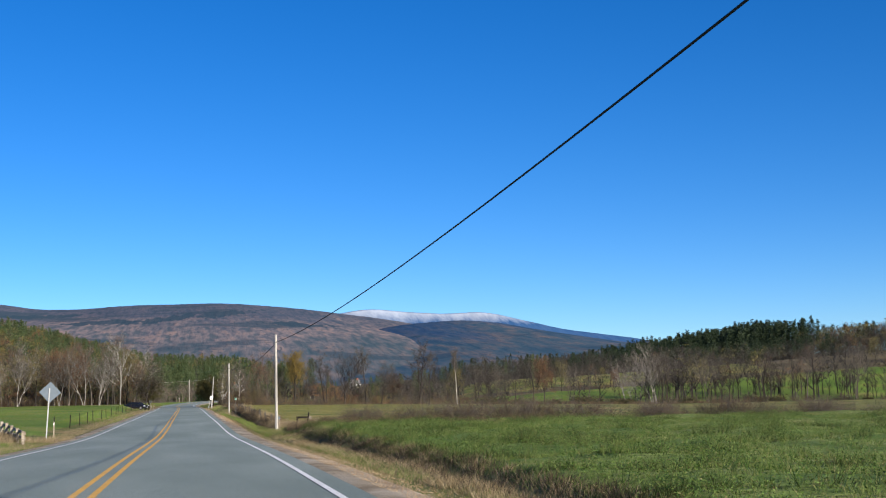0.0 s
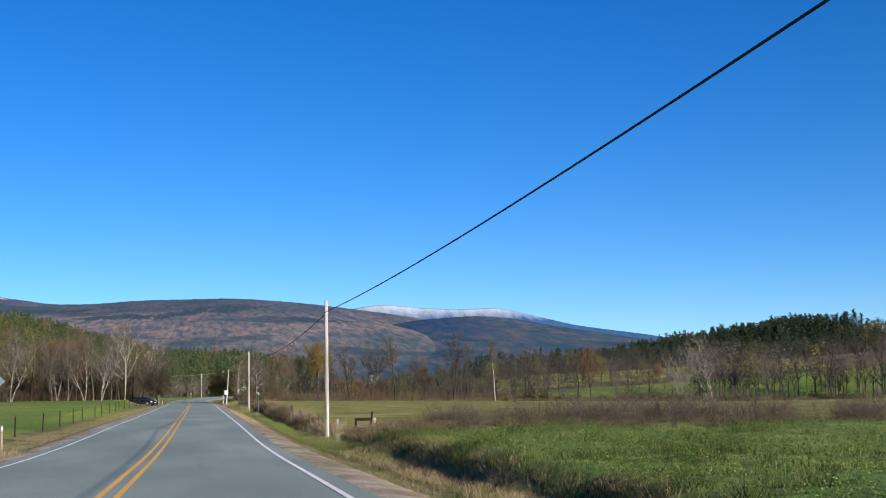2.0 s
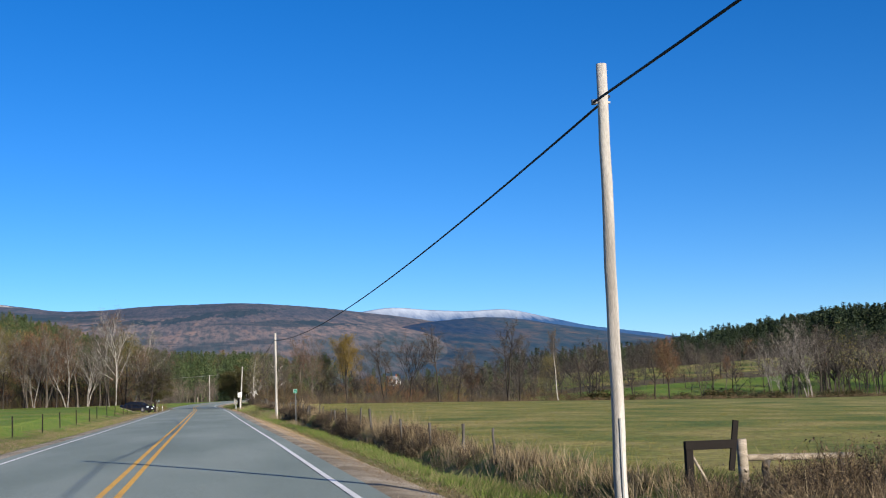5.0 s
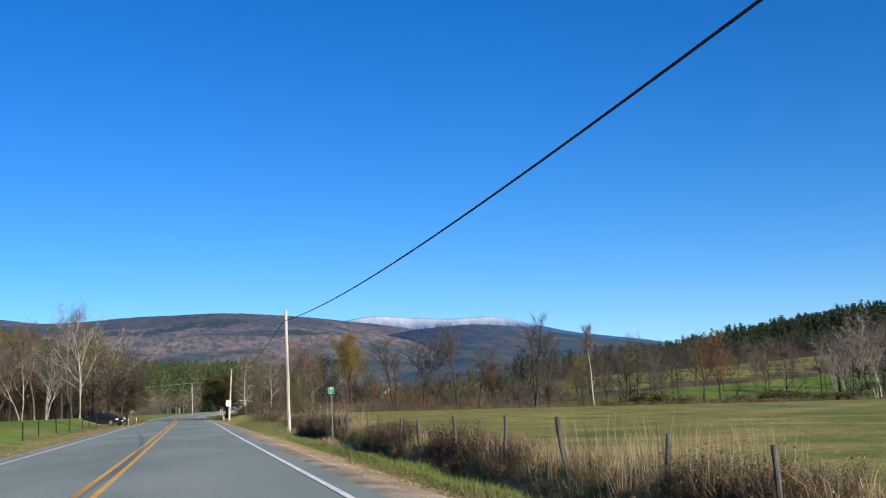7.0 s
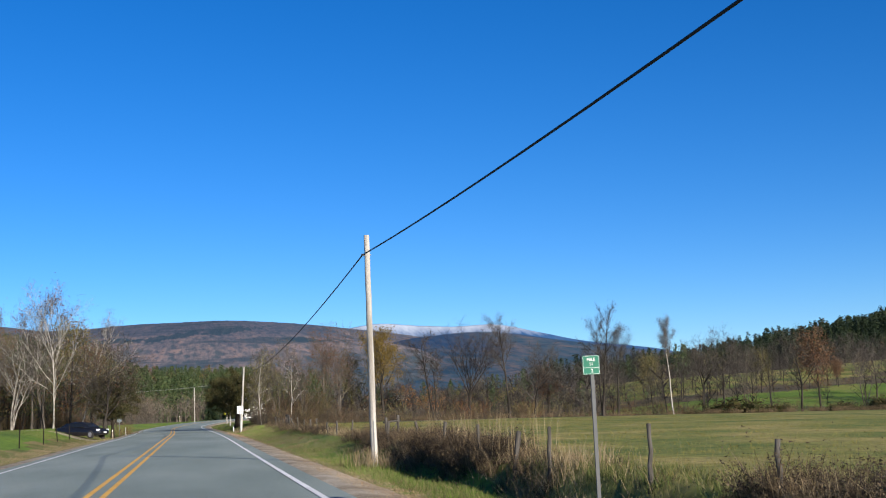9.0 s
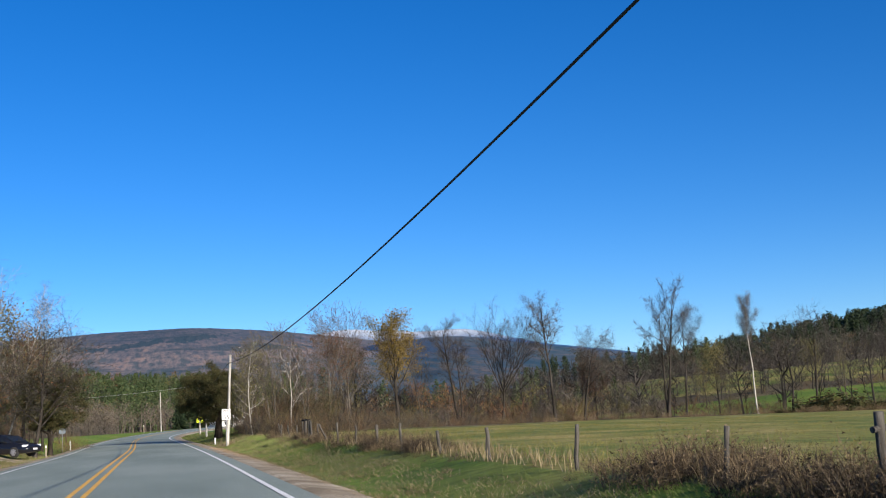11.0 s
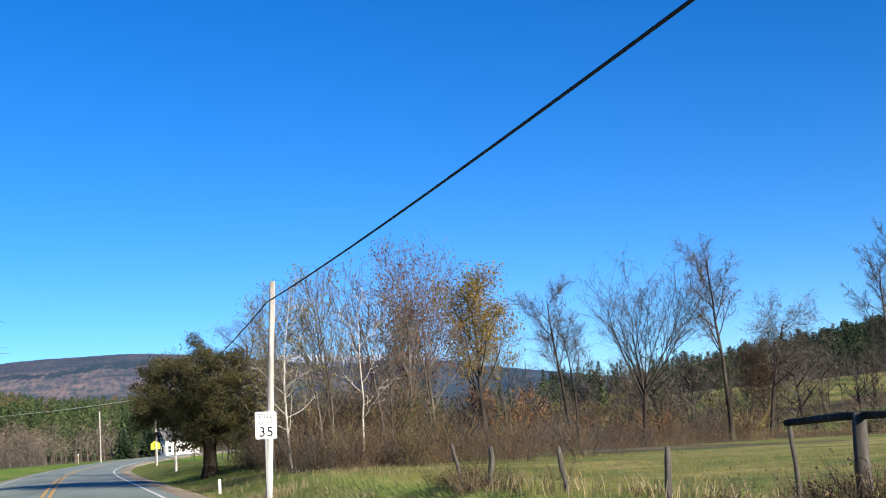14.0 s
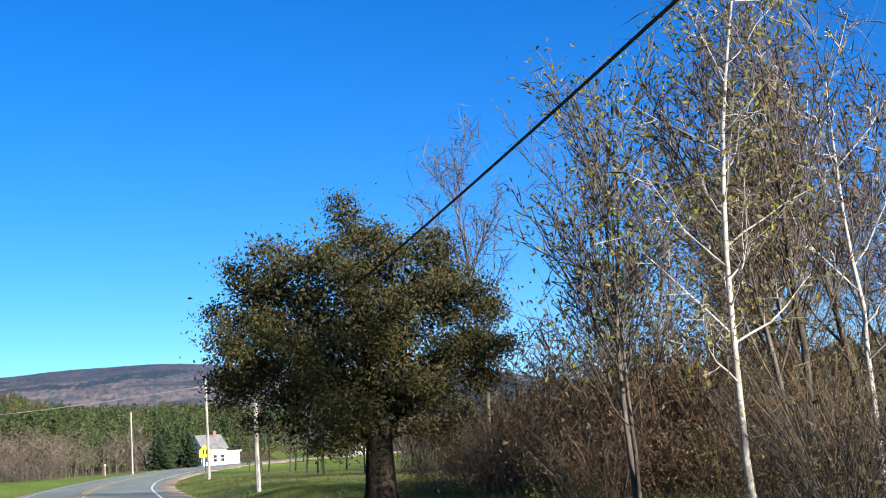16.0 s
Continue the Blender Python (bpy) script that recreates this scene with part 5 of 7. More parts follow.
def blades(name, label, category, X, Y, h, w, mat, bend=0.35, seed=0, z=None, plain=False):
    """Single grass blades, each bent over to its own side."""
    rg = np.random.RandomState(seed)
    n = len(X)
    Z = (ground_z(X, Y) if z is None else z) - 0.02
    a = rg.rand(n) * math.tau
    b = rg.rand(n) * math.tau
    H = h * (0.55 + 0.75 * rg.rand(n))
    B = H * bend * (0.3 + 1.2 * rg.rand(n))
    sx, sy = np.cos(a) * w * np.ones(n), np.sin(a) * w * np.ones(n)
    bx, by = np.cos(b) * B, np.sin(b) * B
    P = np.stack([X, Y, Z], -1)
    S = np.stack([sx, sy, 0 * sx], -1)
    if plain:  # short or far blades: one taper each
        V = np.stack([P - S, P + S, P + np.stack([bx, by, H], -1)], 1).reshape(-1, 3)
        return tagged(new(name, mesh_np(name, V, None, np.arange(3 * n).reshape(-1, 3), [mat])), label, category, kind="stuff")
    mid = P + np.stack([bx * 0.35, by * 0.35, H * 0.6], -1)
    tip = P + np.stack([bx, by, H], -1)
    V = np.stack([P - S, P + S, mid + S * 0.8, mid - S * 0.8, tip], 1).reshape(-1, 3)
    k = np.arange(n)[:, None] * 5
    Q = k + np.array([[0, 1, 2, 3]])
    T = k + np.array([[3, 2, 4]])
    return tagged(new(name, mesh_np(name, V, Q, T, [mat])), label, category, kind="stuff")


def spread(n, y0, y1, o0, o1, seed, clump=0.0, power=1.0):
    """Places along the road between two offsets, loosely clumped."""
    rg = np.random.RandomState(seed)
    y = y0 + (y1 - y0) * rg.rand(n)
    o = o0 + (o1 - o0) * rg.rand(n) ** power
    x = road_x(y) + o
    if clump:
        keep = lump(x, y, clump, seed) + 0.6 * lump(x, y, clump * 0.33, seed + 3) + 0.5 * rg.rand(n) > 0.05
        x, y = x[keep], y[keep]
    return x, y




def tufts(name, label, X, Y, h, n, w, r, mat, seed):
    """Tussocks: blades fanning out from each centre."""
    rg = np.random.RandomState(seed)
    m = len(X)
    ang = rg.rand(m, n) * math.tau
    rad = r * rg.rand(m, n) ** 0.7
    H = (h * np.ones(m) * (0.6 + 0.7 * rg.rand(m)))[:, None] * (0.5 + 0.6 * rg.rand(m, n))
    ox, oy = np.cos(ang) * rad, np.sin(ang) * rad
    x, y = (X[:, None] + ox).ravel(), (Y[:, None] + oy).ravel()
    z = ground_z(x, y) - 0.02
    H, a = H.ravel(), rg.rand(m * n) * math.tau
    k = (0.5 + 0.7 * rg.rand(m * n)) * H / r
    P = np.stack([x, y, z], -1)
    S = np.stack([np.cos(a) * w, np.sin(a) * w, 0 * a], -1)
    tip = P + np.stack([ox.ravel() * k + 0.25 * H * rg.randn(m * n), oy.ravel() * k + 0.25 * H * rg.randn(m * n), H], -1)
    V = np.stack([P - S, P + S, tip], 1).reshape(-1, 3)
    return tagged(new(name, mesh_np(name, V, None, np.arange(3 * m * n).reshape(-1, 3), [mat])), label, "grass", kind="stuff")


M_DARKHAY = leaf_mat("dark_hay_blades", [(0.035, 0.058, 0.014), (0.055, 0.082, 0.02), (0.1, 0.1, 0.034)], 0.3)
M_DARKWEED = leaf_mat("dark_green_weed_leaves", [(0.028, 0.06, 0.014), (0.042, 0.082, 0.018), (0.06, 0.1, 0.024)], 0.25)
M_TURFBLADE = leaf_mat("sunlit_turf_blades", [(0.1, 0.155, 0.03), (0.135, 0.18, 0.042), (0.17, 0.195, 0.06), (0.21, 0.2, 0.085)], 0.4)
M_HAYPALE = leaf_mat("yellowing_hay_blades", [(0.1, 0.146, 0.036), (0.14, 0.178, 0.048), (0.19, 0.208, 0.072)], 0.35)


def mounds(name, label, X, Y, h, r, n, size, mat, seed):
    """Low leafy hummocks: broad small leaves lying over a dome."""
    rg = np.random.RandomState(seed)
    m = len(X)
    hh, rr = h * (0.5 + 0.9 * rg.rand(m))[:, None], r * (0.6 + 0.8 * rg.rand(m))[:, None]
    a, q = rg.rand(m, n) * math.tau, rg.rand(m, n) ** 0.5
    x, y = (X[:, None] + np.cos(a) * q * rr).ravel(), (Y[:, None] + np.sin(a) * q * rr).ravel()
    z = ground_z(x, y) + (hh * (1 - q ** 2) * (0.75 + 0.35 * rg.rand(m, n))).ravel()
    k = m * n
    d = rg.normal(0, 1, (k, 3)) * (1, 1, 0.55)
    d /= np.linalg.norm(d, axis=1)[:, None]
    e = np.cross(d, rg.normal(0, 1, (k, 3)) * 0.5 + (0, 0, 1))
    e /= np.linalg.norm(e, axis=1)[:, None] + 1e-6
    sz = size * (0.6 + 0.8 * rg.rand(k))[:, None]
    P = np.stack([x, y, z], -1)
    V = np.stack([P - d * sz, P + e * sz * 0.55, P + d * sz, P - e * sz * 0.55], 1).reshape(-1, 3)
    return tagged(new(name, mesh_np(name, V, np.arange(4 * k).reshape(-1, 4), None, [mat])), label, "grass", kind="stuff")


M_HAYLEAF = leaf_mat("broad_clover_leaves", [(0.085, 0.15, 0.034), (0.105, 0.172, 0.04), (0.13, 0.19, 0.048), (0.165, 0.212, 0.066)], 0.3)
_x, _y = spread(5000, 9, 64, 7.3, 46, 71, 2.6, 1.5)
mounds("hay_clover", "bright green clover hummocks in the hayfield", _x, _y, 0.22, 0.42, 52, 0.016, M_HAYLEAF, 71)
_x, _y = spread(3200, 9, 64, 7.3, 46, 72, 1.9, 1.5)
mounds("hay_clover", "darker weedy hummocks in the hayfield", _x, _y, 0.42, 0.45, 46, 0.018, M_HAYGRASS, 72)
_x, _y = spread(7200, 11, 64, 6.9, 46, 1, 0.0, 1.5)
tufts("hay_grass", "tall green hayfield grass in tussocks", _x, _y, 0.17 * np.where(_x < 8.6, 0.7, 1.0), 14, 0.007, 0.22, M_HAYGRASS, 1)
_x, _y = spread(7600, 11, 64, 6.9, 46, 30, 2.4, 1.5)
tufts("hay_grass", "yellowing hayfield grass in drifts", _x, _y, 0.16 * np.where(_x < 8.6, 0.7, 1.0), 13, 0.007, 0.22, M_HAYPALE, 30)
_x, _y = spread(9000, 10, 64, 7.1, 44, 37, 0.0, 1.4)
_keep = lump(_x, _y, 1.7, 3.0) + 0.7 * lump(_x, _y, 0.6, 5.0) > 0.55 - 0.25 * smooth01(16, 8, _x)
_x, _y = _x[_keep], _y[_keep]
tufts("hay_grass", "dark coarse weeds standing in lumps above the hay", _x, _y, 0.3, 22, 0.008, 0.26, M_DARKHAY, 37)
mounds("hay_weeds", "dark green leafy weeds in lumps in the hayfield", _x[::2], _y[::2], 0.3, 0.36, 60, 0.02, M_DARKWEED, 38)
_x, _y = spread(1500, 10, 62, 5.7, 7.2, 31)
tufts("ditch_grass", "brown dead grass hanging over the ditch's edge", _x, _y, 0.22, 14, 0.006, 0.18, M_WEED, 31)
_x, _y = spread(1300, 10, 62, 5.4, 7.2, 32)
tufts("ditch_grass", "bleached straw tussocks in the ditch", _x, _y, 0.2, 14, 0.005, 0.16, M_DRYGRASS, 32)
_x, _y = spread(4200, 222, 312, 4.7, 20, 36, 0.0, 1.3)
tufts("lawn_grass", "uneven green and tan grass under the roadside tree", _x, _y, 0.13, 12, 0.008, 0.25, M_GRASS, 36)
_x, _y = spread(2600, 62, 150, 5.2, 6.7, 33)
tufts("ditch_grass", "green tussocks along the ditch by the fence", _x, _y, 0.17, 13, 0.006, 0.18, M_LAWNBLADE, 33)
_x, _y = spread(1300, 64, 146, 6.7, 8.0, 34, 2.4)
_keep = np.random.RandomState(34).rand(len(_y)) < heap(_y)
_x, _y = _x[_keep], _y[_keep]
tufts("ditch_straw", "tall bleached straw tussocks along the fence", _x, _y, 0.4, 14, 0.005, 0.2, M_DRYGRASS, 34)
_x, _y = spread(1000, 8, 64, 6.6, 40, 2, 2.5, 1.4)
blades("pale_stalks", "pale dry stalks in the hayfield", "grass", _x, _y, 0.17, 0.004, M_DRYGRASS, 0.9, 2)
_x, _y = spread(24000, 22, 142, 5.1, 6.7, 3)
blades("verge_grass", "short green verge grass", "grass", _x, _y, 0.12, 0.009, M_GRASS, 0.8, 3, plain=True)
_x, _y = spread(42000, 6, 212, 4.45, 5.6, 66, 1.1)
blades("dead_verge_grass", "ragged brown and tan dead grass creeping over the gravel", "grass", _x, _y, 0.06, 0.007, M_TANWEED, 1.4, 66, plain=True)
_x, _y = spread(3600, 6, 212, 4.75, 5.7, 67, 1.7)
tufts("verge_grass", "ragged green tufts at the gravel's edge", _x, _y, 0.09, 12, 0.006, 0.14, M_GRASS, 67)
_x, _y = spread(14000, 10, 62, 5.3, 7.4, 20)
blades("ditch_grass", "rough grass in the ditch beside the hayfield", "grass", _x, _y, 0.13, 0.006, M_GRASS, 0.9, 20)
_x, _y = spread(9000, 54, 82, 5.4, 9.5, 18)
blades("verge_grass", "rough green and tan grass round the field's corner", "grass", _x, _y, 0.2, 0.006, M_GRASS, 0.8, 18)
_x, _y = spread(26000, 8, 215, 4.2, 5.6, 19)
blades("leaf_litter", "brown leaf litter and dead grass scattered on the gravel", "leaf litter", _x, _y, 0.02, 0.009, M_LITTER, 2.0, 19, plain=True, z=road_z(_y) - 0.06 * ((_x - road_x(_y)) / 3.7) ** 2 - 0.085 * smooth01(3.8, 5.2, _x - road_x(_y)) + 0.03)
_x, _y = spread(60000, 10, 215, 4.5, 6.5, 4, 1.6)
blades("dead_verge_grass", "flattened tan grass beside the shoulder", "grass", _x, _y, 0.08, 0.006, M_DRYGRASS, 1.2, 4, plain=True)
_x, _y = spread(20000, 74, 208, 7.0, 8.3, 5, 2.4)
_keep = np.random.RandomState(5).rand(len(_y)) < heap(_y)
_x, _y = _x[_keep], _y[_keep]
blades("ditch_straw", "bleached tall straw along the ditch and fence", "grass", _x, _y, np.where(_y < 135, 0.42, 0.26), 0.0045, M_DRYGRASS, 0.5, 5)
_x, _y = spread(12000, 14, 76, 5.3, 6.7, 6, 1.8)
blades("ditch_straw", "brown straw at the hayfield's ditch", "grass", _x, _y, 0.16, 0.005, M_DRYGRASS, 0.8, 6)
_x, _y = spread(26000, 30, 225, -9.5, -4.9, 7)
blades("verge_grass", "short green grass of the west verge", "grass", _x, _y, 0.11, 0.01, M_LAWNBLADE, 0.8, 7, plain=True)
_x, _y = spread(20000, 30, 225, -6.4, -4.9, 8, 1.8)
blades("dead_verge_grass", "tan dead grass of the west verge", "grass", _x, _y, 0.13, 0.006, M_DRYGRASS, 0.9, 8, plain=True)
_x, _y = spread(60000, 138, 260, 4.9, 8.5, 9)
blades("lawn_grass", "short green grass by the sign and the roadside tree", "grass", _x, _y, 0.09, 0.008, M_TURFBLADE, 0.9, 9, plain=True)
_x, _y = spread(1500, 114, 137, 6.0, 8.6, 63)
tufts("ditch_grass", "tufted green and tan grass in the gaps between the weeds", _x, _y, 0.16, 14, 0.006, 0.2, M_GRASS, 63)
_x, _y = spread(420, 99.5, 106.5, 7.0, 8.4, 61)
blades("ditch_straw", "thin pale seed stalks standing above the fence weeds", "grass", _x, _y, 0.85, 0.003, M_DRYGRASS, 0.18, 61)
_x, _y = spread(300, 137, 146, 7.2, 8.4, 62)
blades("ditch_straw", "thin pale seed stalks standing above the fence weeds", "grass", _x, _y, 0.95, 0.0035, M_DRYGRASS, 0.2, 62)
_x, _y = spread(150, 60, 68, -9.6, -6.4, 64)
tufts("straw_clump", "bleached tan straw round the warning sign", _x, _y, 0.5, 16, 0.005, 0.22, M_DRYGRASS, 64)
_x, _y = spread(17000, 72, 218, 7.9, 40, 35, 0.0, 1.7)
tufts("field_stubble", "short uneven tan-green tussocks of the mown field", _x, _y, 0.09, 8, 0.006, 0.16, M_FIELDGRASS, 35)
_x, _y = spread(30000, 78, 215, 8.0, 45, 10, 0.0, 1.6)
blades("field_stubble", "short tan-green stubble of the mown field", "grass", _x, _y, 0.055, 0.009, M_FIELDGRASS, 0.9, 10, plain=True)
_x, _y = spread(42000, 62, 226, -42, -9, 17, 0.0, 1.0)
blades("meadow_grass", "short bright green grass of the meadow", "grass", _x, _y, 0.09, 0.014, M_LAWNBLADE, 0.8, 17, plain=True)
_x, _y = spread(1600, 214, 232, 4.6, 10, 12, 1.2)
blades("ditch_straw", "straw at the foot of the thicket", "grass", _x, _y, 0.2, 0.0045, M_DRYGRASS, 0.6, 12)
for _k, (_px, _py) in enumerate(((4.5, 145.1), (5.4, 146.4), (4.76, 128.0), (-6.3, 65.5), (-5.3, 63.5), (3.1, 218.0))):
    _rr = np.random.RandomState(_k + 50)
    blades("straw_clump", "bleached straw tussock", "grass", _px + 0.35 * _rr.randn(420), _py + 0.45 * _rr.randn(420), 0.5 if _k < 2 else 0.3, 0.005, M_DRYGRASS, 0.4, _k + 50)

# ---- poles and cables ----


def pole(x, y, top, lean=(0.0, 0.0), r0=0.088, r1=0.068, label="weathered grey wooden utility pole beside the road"):
    z = gz(x, y)
    t = thing("utility_pole", label, "utility pole", Matrix.Translation((x, y, z)), "poles along the road")
    h = top - z
    bm = bmesh.new()
    rg = random.Random(int(x * 10 + y))
    n = 12
    pts = [(lean[0] * k / n + rg.gauss(0, 0.004), lean[1] * k / n + rg.gauss(0, 0.004), -0.5 + (h + 0.5) * k / n) for k in range(n + 1)]
    bm_tube(bm, pts, [r0 + (r1 - r0) * k / n for k in range(n + 1)], 14)
    part("shaft", bm, M_POLE, t)
    bm = bmesh.new()
    s = (h - 0.5) / (h + 0.5)
    cx, cy = lean[0] * s, lean[1] * s
    bm_tube(bm, [(cx - r1 - 0.05, cy, h - 0.53), (cx - r1 - 0.05, cy, h - 0.47)], [0.035, 0.035], 8)
    bm_box(bm, cx - r1 - 0.05, cy - 0.012, h - 0.515, cx + r1 + 0.03, cy + 0.012, h - 0.485, 0.004)
    part("cable_clamp", bm, M_STEEL, t, "grey steel cable clamp")
    bm = bmesh.new()
    bm_box(bm, -0.012, -r0 - 0.012, 0.1, 0.012, -r0 + 0.008, 1.2, 0.003)
    part("ground_strip", bm, M_STEEL, t, "dull metal grounding strip")
    return t


def cable(name, label, a, b, sag, r, mat, parent=None):
    a, b = Vector(a), Vector(b)
    bm = bmesh.new()
    n = 28
    pts = []
    for k in range(n + 1):
        u = k / n
        p = a.lerp(b, u)
        p.z -= 4 * sag * u * (1 - u)
        pts.append(p)
    bm_tube(bm, pts, [r] * (n + 1), 8)
    me = bpy.data.meshes.new(name)
    bm.to_mesh(me), bm.free()
    me.materials.append(mat)
    return tagged(new(name, me), label, "cable", "cables between the poles")


POLES = [(7.4, 2.0, 6.15, (0, 0)), (5.78, 75.1, 5.0, (0, 0)), (4.46, 145.1, 5.31, (0, 0)), (2.99, 217.47, 5.08, (0.37, 0)), (2.9, 260.8, 5.0, (0, 0)), (3.02, 297.0, 6.5, (0, 0))]
for _p in POLES:
    pole(*_p)
pole(-2.0, 346.3, 6.87, label="pale wooden utility pole standing alone beyond the bend")
pole(-25.0, 322.0, 6.4, label="wooden utility pole at the edge of the wood")
ATT = [(x + l[0] * 0.9 - 0.12, y, z - 0.5) for x, y, z, l in POLES]
ATT[0] = (7.25, 2.0, 5.65)
# the cable crosses to the pole's far side at the second pole
ATT_FAR = [(5.87, 75.1, 4.58) if k == 1 else a for k, a in enumerate(ATT)]
for _a, _b, _s in zip(ATT_FAR, ATT[1:], (0.61, 0.77, 0.74, 0.3, 0.2)):
    cable("overhead_cable", "thick black telephone cable sagging between poles", _a, _b, _s, 0.017, M_WIRE)
cable("overhead_cable", "pale thin cable crossing above the road", (2.95, 296.3, 6.0), (-25.0, 322.0, 6.0), 0.45, 0.016, M_PALEWIRE)


# ---- signs ----
def text_mesh(body, size, bold=0.0):
    cu = bpy.data.curves.new("lettering", "FONT")
    cu.body, cu.size, cu.align_x, cu.align_y, cu.offset = body, size, "CENTER", "CENTER", bold
    cu.extrude = 0.001
    ob = bpy.data.objects.new("lettering", cu)
    scene.collection.objects.link(ob)
    me = bpy.data.meshes.new_from_object(ob.evaluated_get(bpy.context.evaluated_depsgraph_get()))
    bpy.data.objects.remove(ob)
    bpy.data.curves.remove(cu)
    return me


def plate(w, h, r, t=0.004, n=6):
    """A thin sheet with rounded corners in the x-z plane, facing -y."""
    bm = bmesh.new()
    ring = []
    for cx, cz, a0 in ((w / 2 - r, h / 2 - r, 0), (-w / 2 + r, h / 2 - r, 90), (-w / 2 + r, -h / 2 + r, 180), (w / 2 - r, -h / 2 + r, 270)):
        for k in range(n + 1):
            a = radians(a0 + 90 * k / n)
            ring.append((cx + r * math.cos(a), cz + r * math.sin(a)))
    f = bm.faces.new([bm.verts.new((x, 0, z)) for x, z in ring])
    e = bmesh.ops.extrude_face_region(bm, geom=[f])
    bmesh.ops.translate(bm, verts=[v for v in e["geom"] if isinstance(v, bmesh.types.BMVert)], vec=(0, t, 0))
    bmesh.ops.recalc_face_normals(bm, faces=bm.faces)
    return bm


def border(w, h, r, width, y=-0.0015):
    bm = bmesh.new()
    n = 6
    rings = []
    for ww, hh, rr in ((w, h, r), (w - 2 * width, h - 2 * width, max(0.005, r - width))):
        ring = []
        for cx, cz, a0 in ((ww / 2 - rr, hh / 2 - rr, 0), (-ww / 2 + rr, hh / 2 - rr, 90), (-ww / 2 + rr, -hh / 2 + rr, 180), (ww / 2 - rr, -hh / 2 + rr, 270)):
            for k in range(n + 1):
                a = radians(a0 + 90 * k / n)
                ring.append(bm.verts.new((cx + rr * math.cos(a), y, cz + rr * math.sin(a))))
        rings.append(ring)
    m = len(rings[0])
    for k in range(m):
        bm.faces.new((rings[0][k], rings[0][(k + 1) % m], rings[1][(k + 1) % m], rings[1][k]))
    return bm


def channel_post(h, w=0.05):
    """A steel channel post with punched holes' rim dots left plain."""
    bm = bmesh.new()
    bm_box(bm, -w / 2, 0, -0.4, w / 2, 0.004, h)
    bm_box(bm, -w / 2, 0.004, -0.4, -w / 2 + 0.005, 0.028, h)
    bm_box(bm, w / 2 - 0.005, 0.004, -0.4, w / 2, 0.028, h)
    return bm


FACE = Matrix.Rotation(radians(90), 4, "X")


def letters(body, size, x, z, mat, parent, name="lettering", bold=0.0, y=-0.003):
    return part(name, text_mesh(body, size, bold), mat, parent, at=Matrix.Translation((x, y, z)) @ FACE)


def speed_sign():
    x, y, zc = 2.95, 217.0, 1.6
    z0 = gz(x, y)
    t = thing("speed_limit_sign", "white speed limit sign with black lettering on a steel post", "road sign", Matrix.Translation((x, y, z0)) @ Matrix.Rotation(radians(4), 4, "Z") @ Matrix.Rotation(radians(1), 4, "Y"))
    zc -= z0
    p = part("panel", plate(0.51, 0.635, 0.035), M_SIGNWHITE, t, "white reflective sign panel", Matrix.Translation((0, -0.006, zc)))
    part("border", border(0.488, 0.613, 0.028, 0.011), M_BLACK, p, "thin black border")
    letters("SPEED", 0.145, 0, 0.215, M_BLACK, p, bold=0.002)
    letters("LIMIT", 0.145, 0, 0.066, M_BLACK, p)
    letters("3", 0.325, -0.092, -0.162, M_BLACK, p, "numeral", bold=0.004)
    letters("5", 0.325, 0.092, -0.162, M_BLACK, p, "numeral", bold=0.004)
    part("post", channel_post(zc + 0.3), M_STEEL, t, "", Matrix.Translation((0.0, 0.0, 0)))
    for dz in (-0.22, 0.22):
        bm = bmesh.new()
        bm_tube(bm, [(0, -0.012, zc + dz), (0, 0.012, zc + dz)], [0.009, 0.009], 8)
        part("bolt", bm, M_STEEL, t)


def mile_sign():
    x, y, zc = 4.76, 127.8, 1.28
    z0 = gz(x, y)
    t = thing("mile_marker", "small green mile marker sign on a grey steel post", "road sign", Matrix.Translation((x, y, z0)))
    zc -= z0
    p = part("panel", plate(0.2, 0.215, 0.012), M_SIGNGREEN, t, "green reflective panel", Matrix.Translation((0, -0.006, zc)))
    part("border", border(0.192, 0.207, 0.01, 0.003), M_SIGNWHITE, p, "thin white border")
    letters("MILE", 0.05, 0, 0.06, M_SIGNWHITE, p)
    letters("1", 0.05, -0.012, 0.008, M_SIGNWHITE, p, "numeral")
    letters("1", 0.05, 0.012, 0.008, M_SIGNWHITE, p, "numeral")
    letters("2", 0.055, 0.008, -0.068, M_SIGNWHITE, p, "numeral")
    bm = bmesh.new()
    bm_box(bm, -0.094, -0.003, -0.033, 0.094, -0.001, -0.03)
    part("divider", bm, M_SIGNWHITE, p, "thin white line")
    part("post", channel_post(zc + 0.1, 0.042), M_SIGNPOST, t, "dark weathered steel channel", Matrix.Translation((0.012, 0.0, 0)))


def diamond_sign():
    x, y = -6.25, 66.4
    z0 = gz(x, y)
    t = thing("warning_sign", "diamond warning sign seen from its bare grey metal back", "road sign", Matrix.Translation((x, y, z0)) @ Matrix.Rotation(radians(3), 4, "Y"))
    zc = 1.78 - z0
    part("panel", plate(0.76, 0.76, 0.04), M_ALU, t, "bare grey aluminium sheet", Matrix.Translation((0.03, 0.02, zc)) @ Matrix.Rotation(radians(45), 4, "Y"))
    bm = bmesh.new()
    bm_box(bm, -0.03, -0.03, -0.4, 0.03, 0.014, zc + 0.2, 0.004)
    part("post", bm, M_GALV, t, "pale galvanised square post")


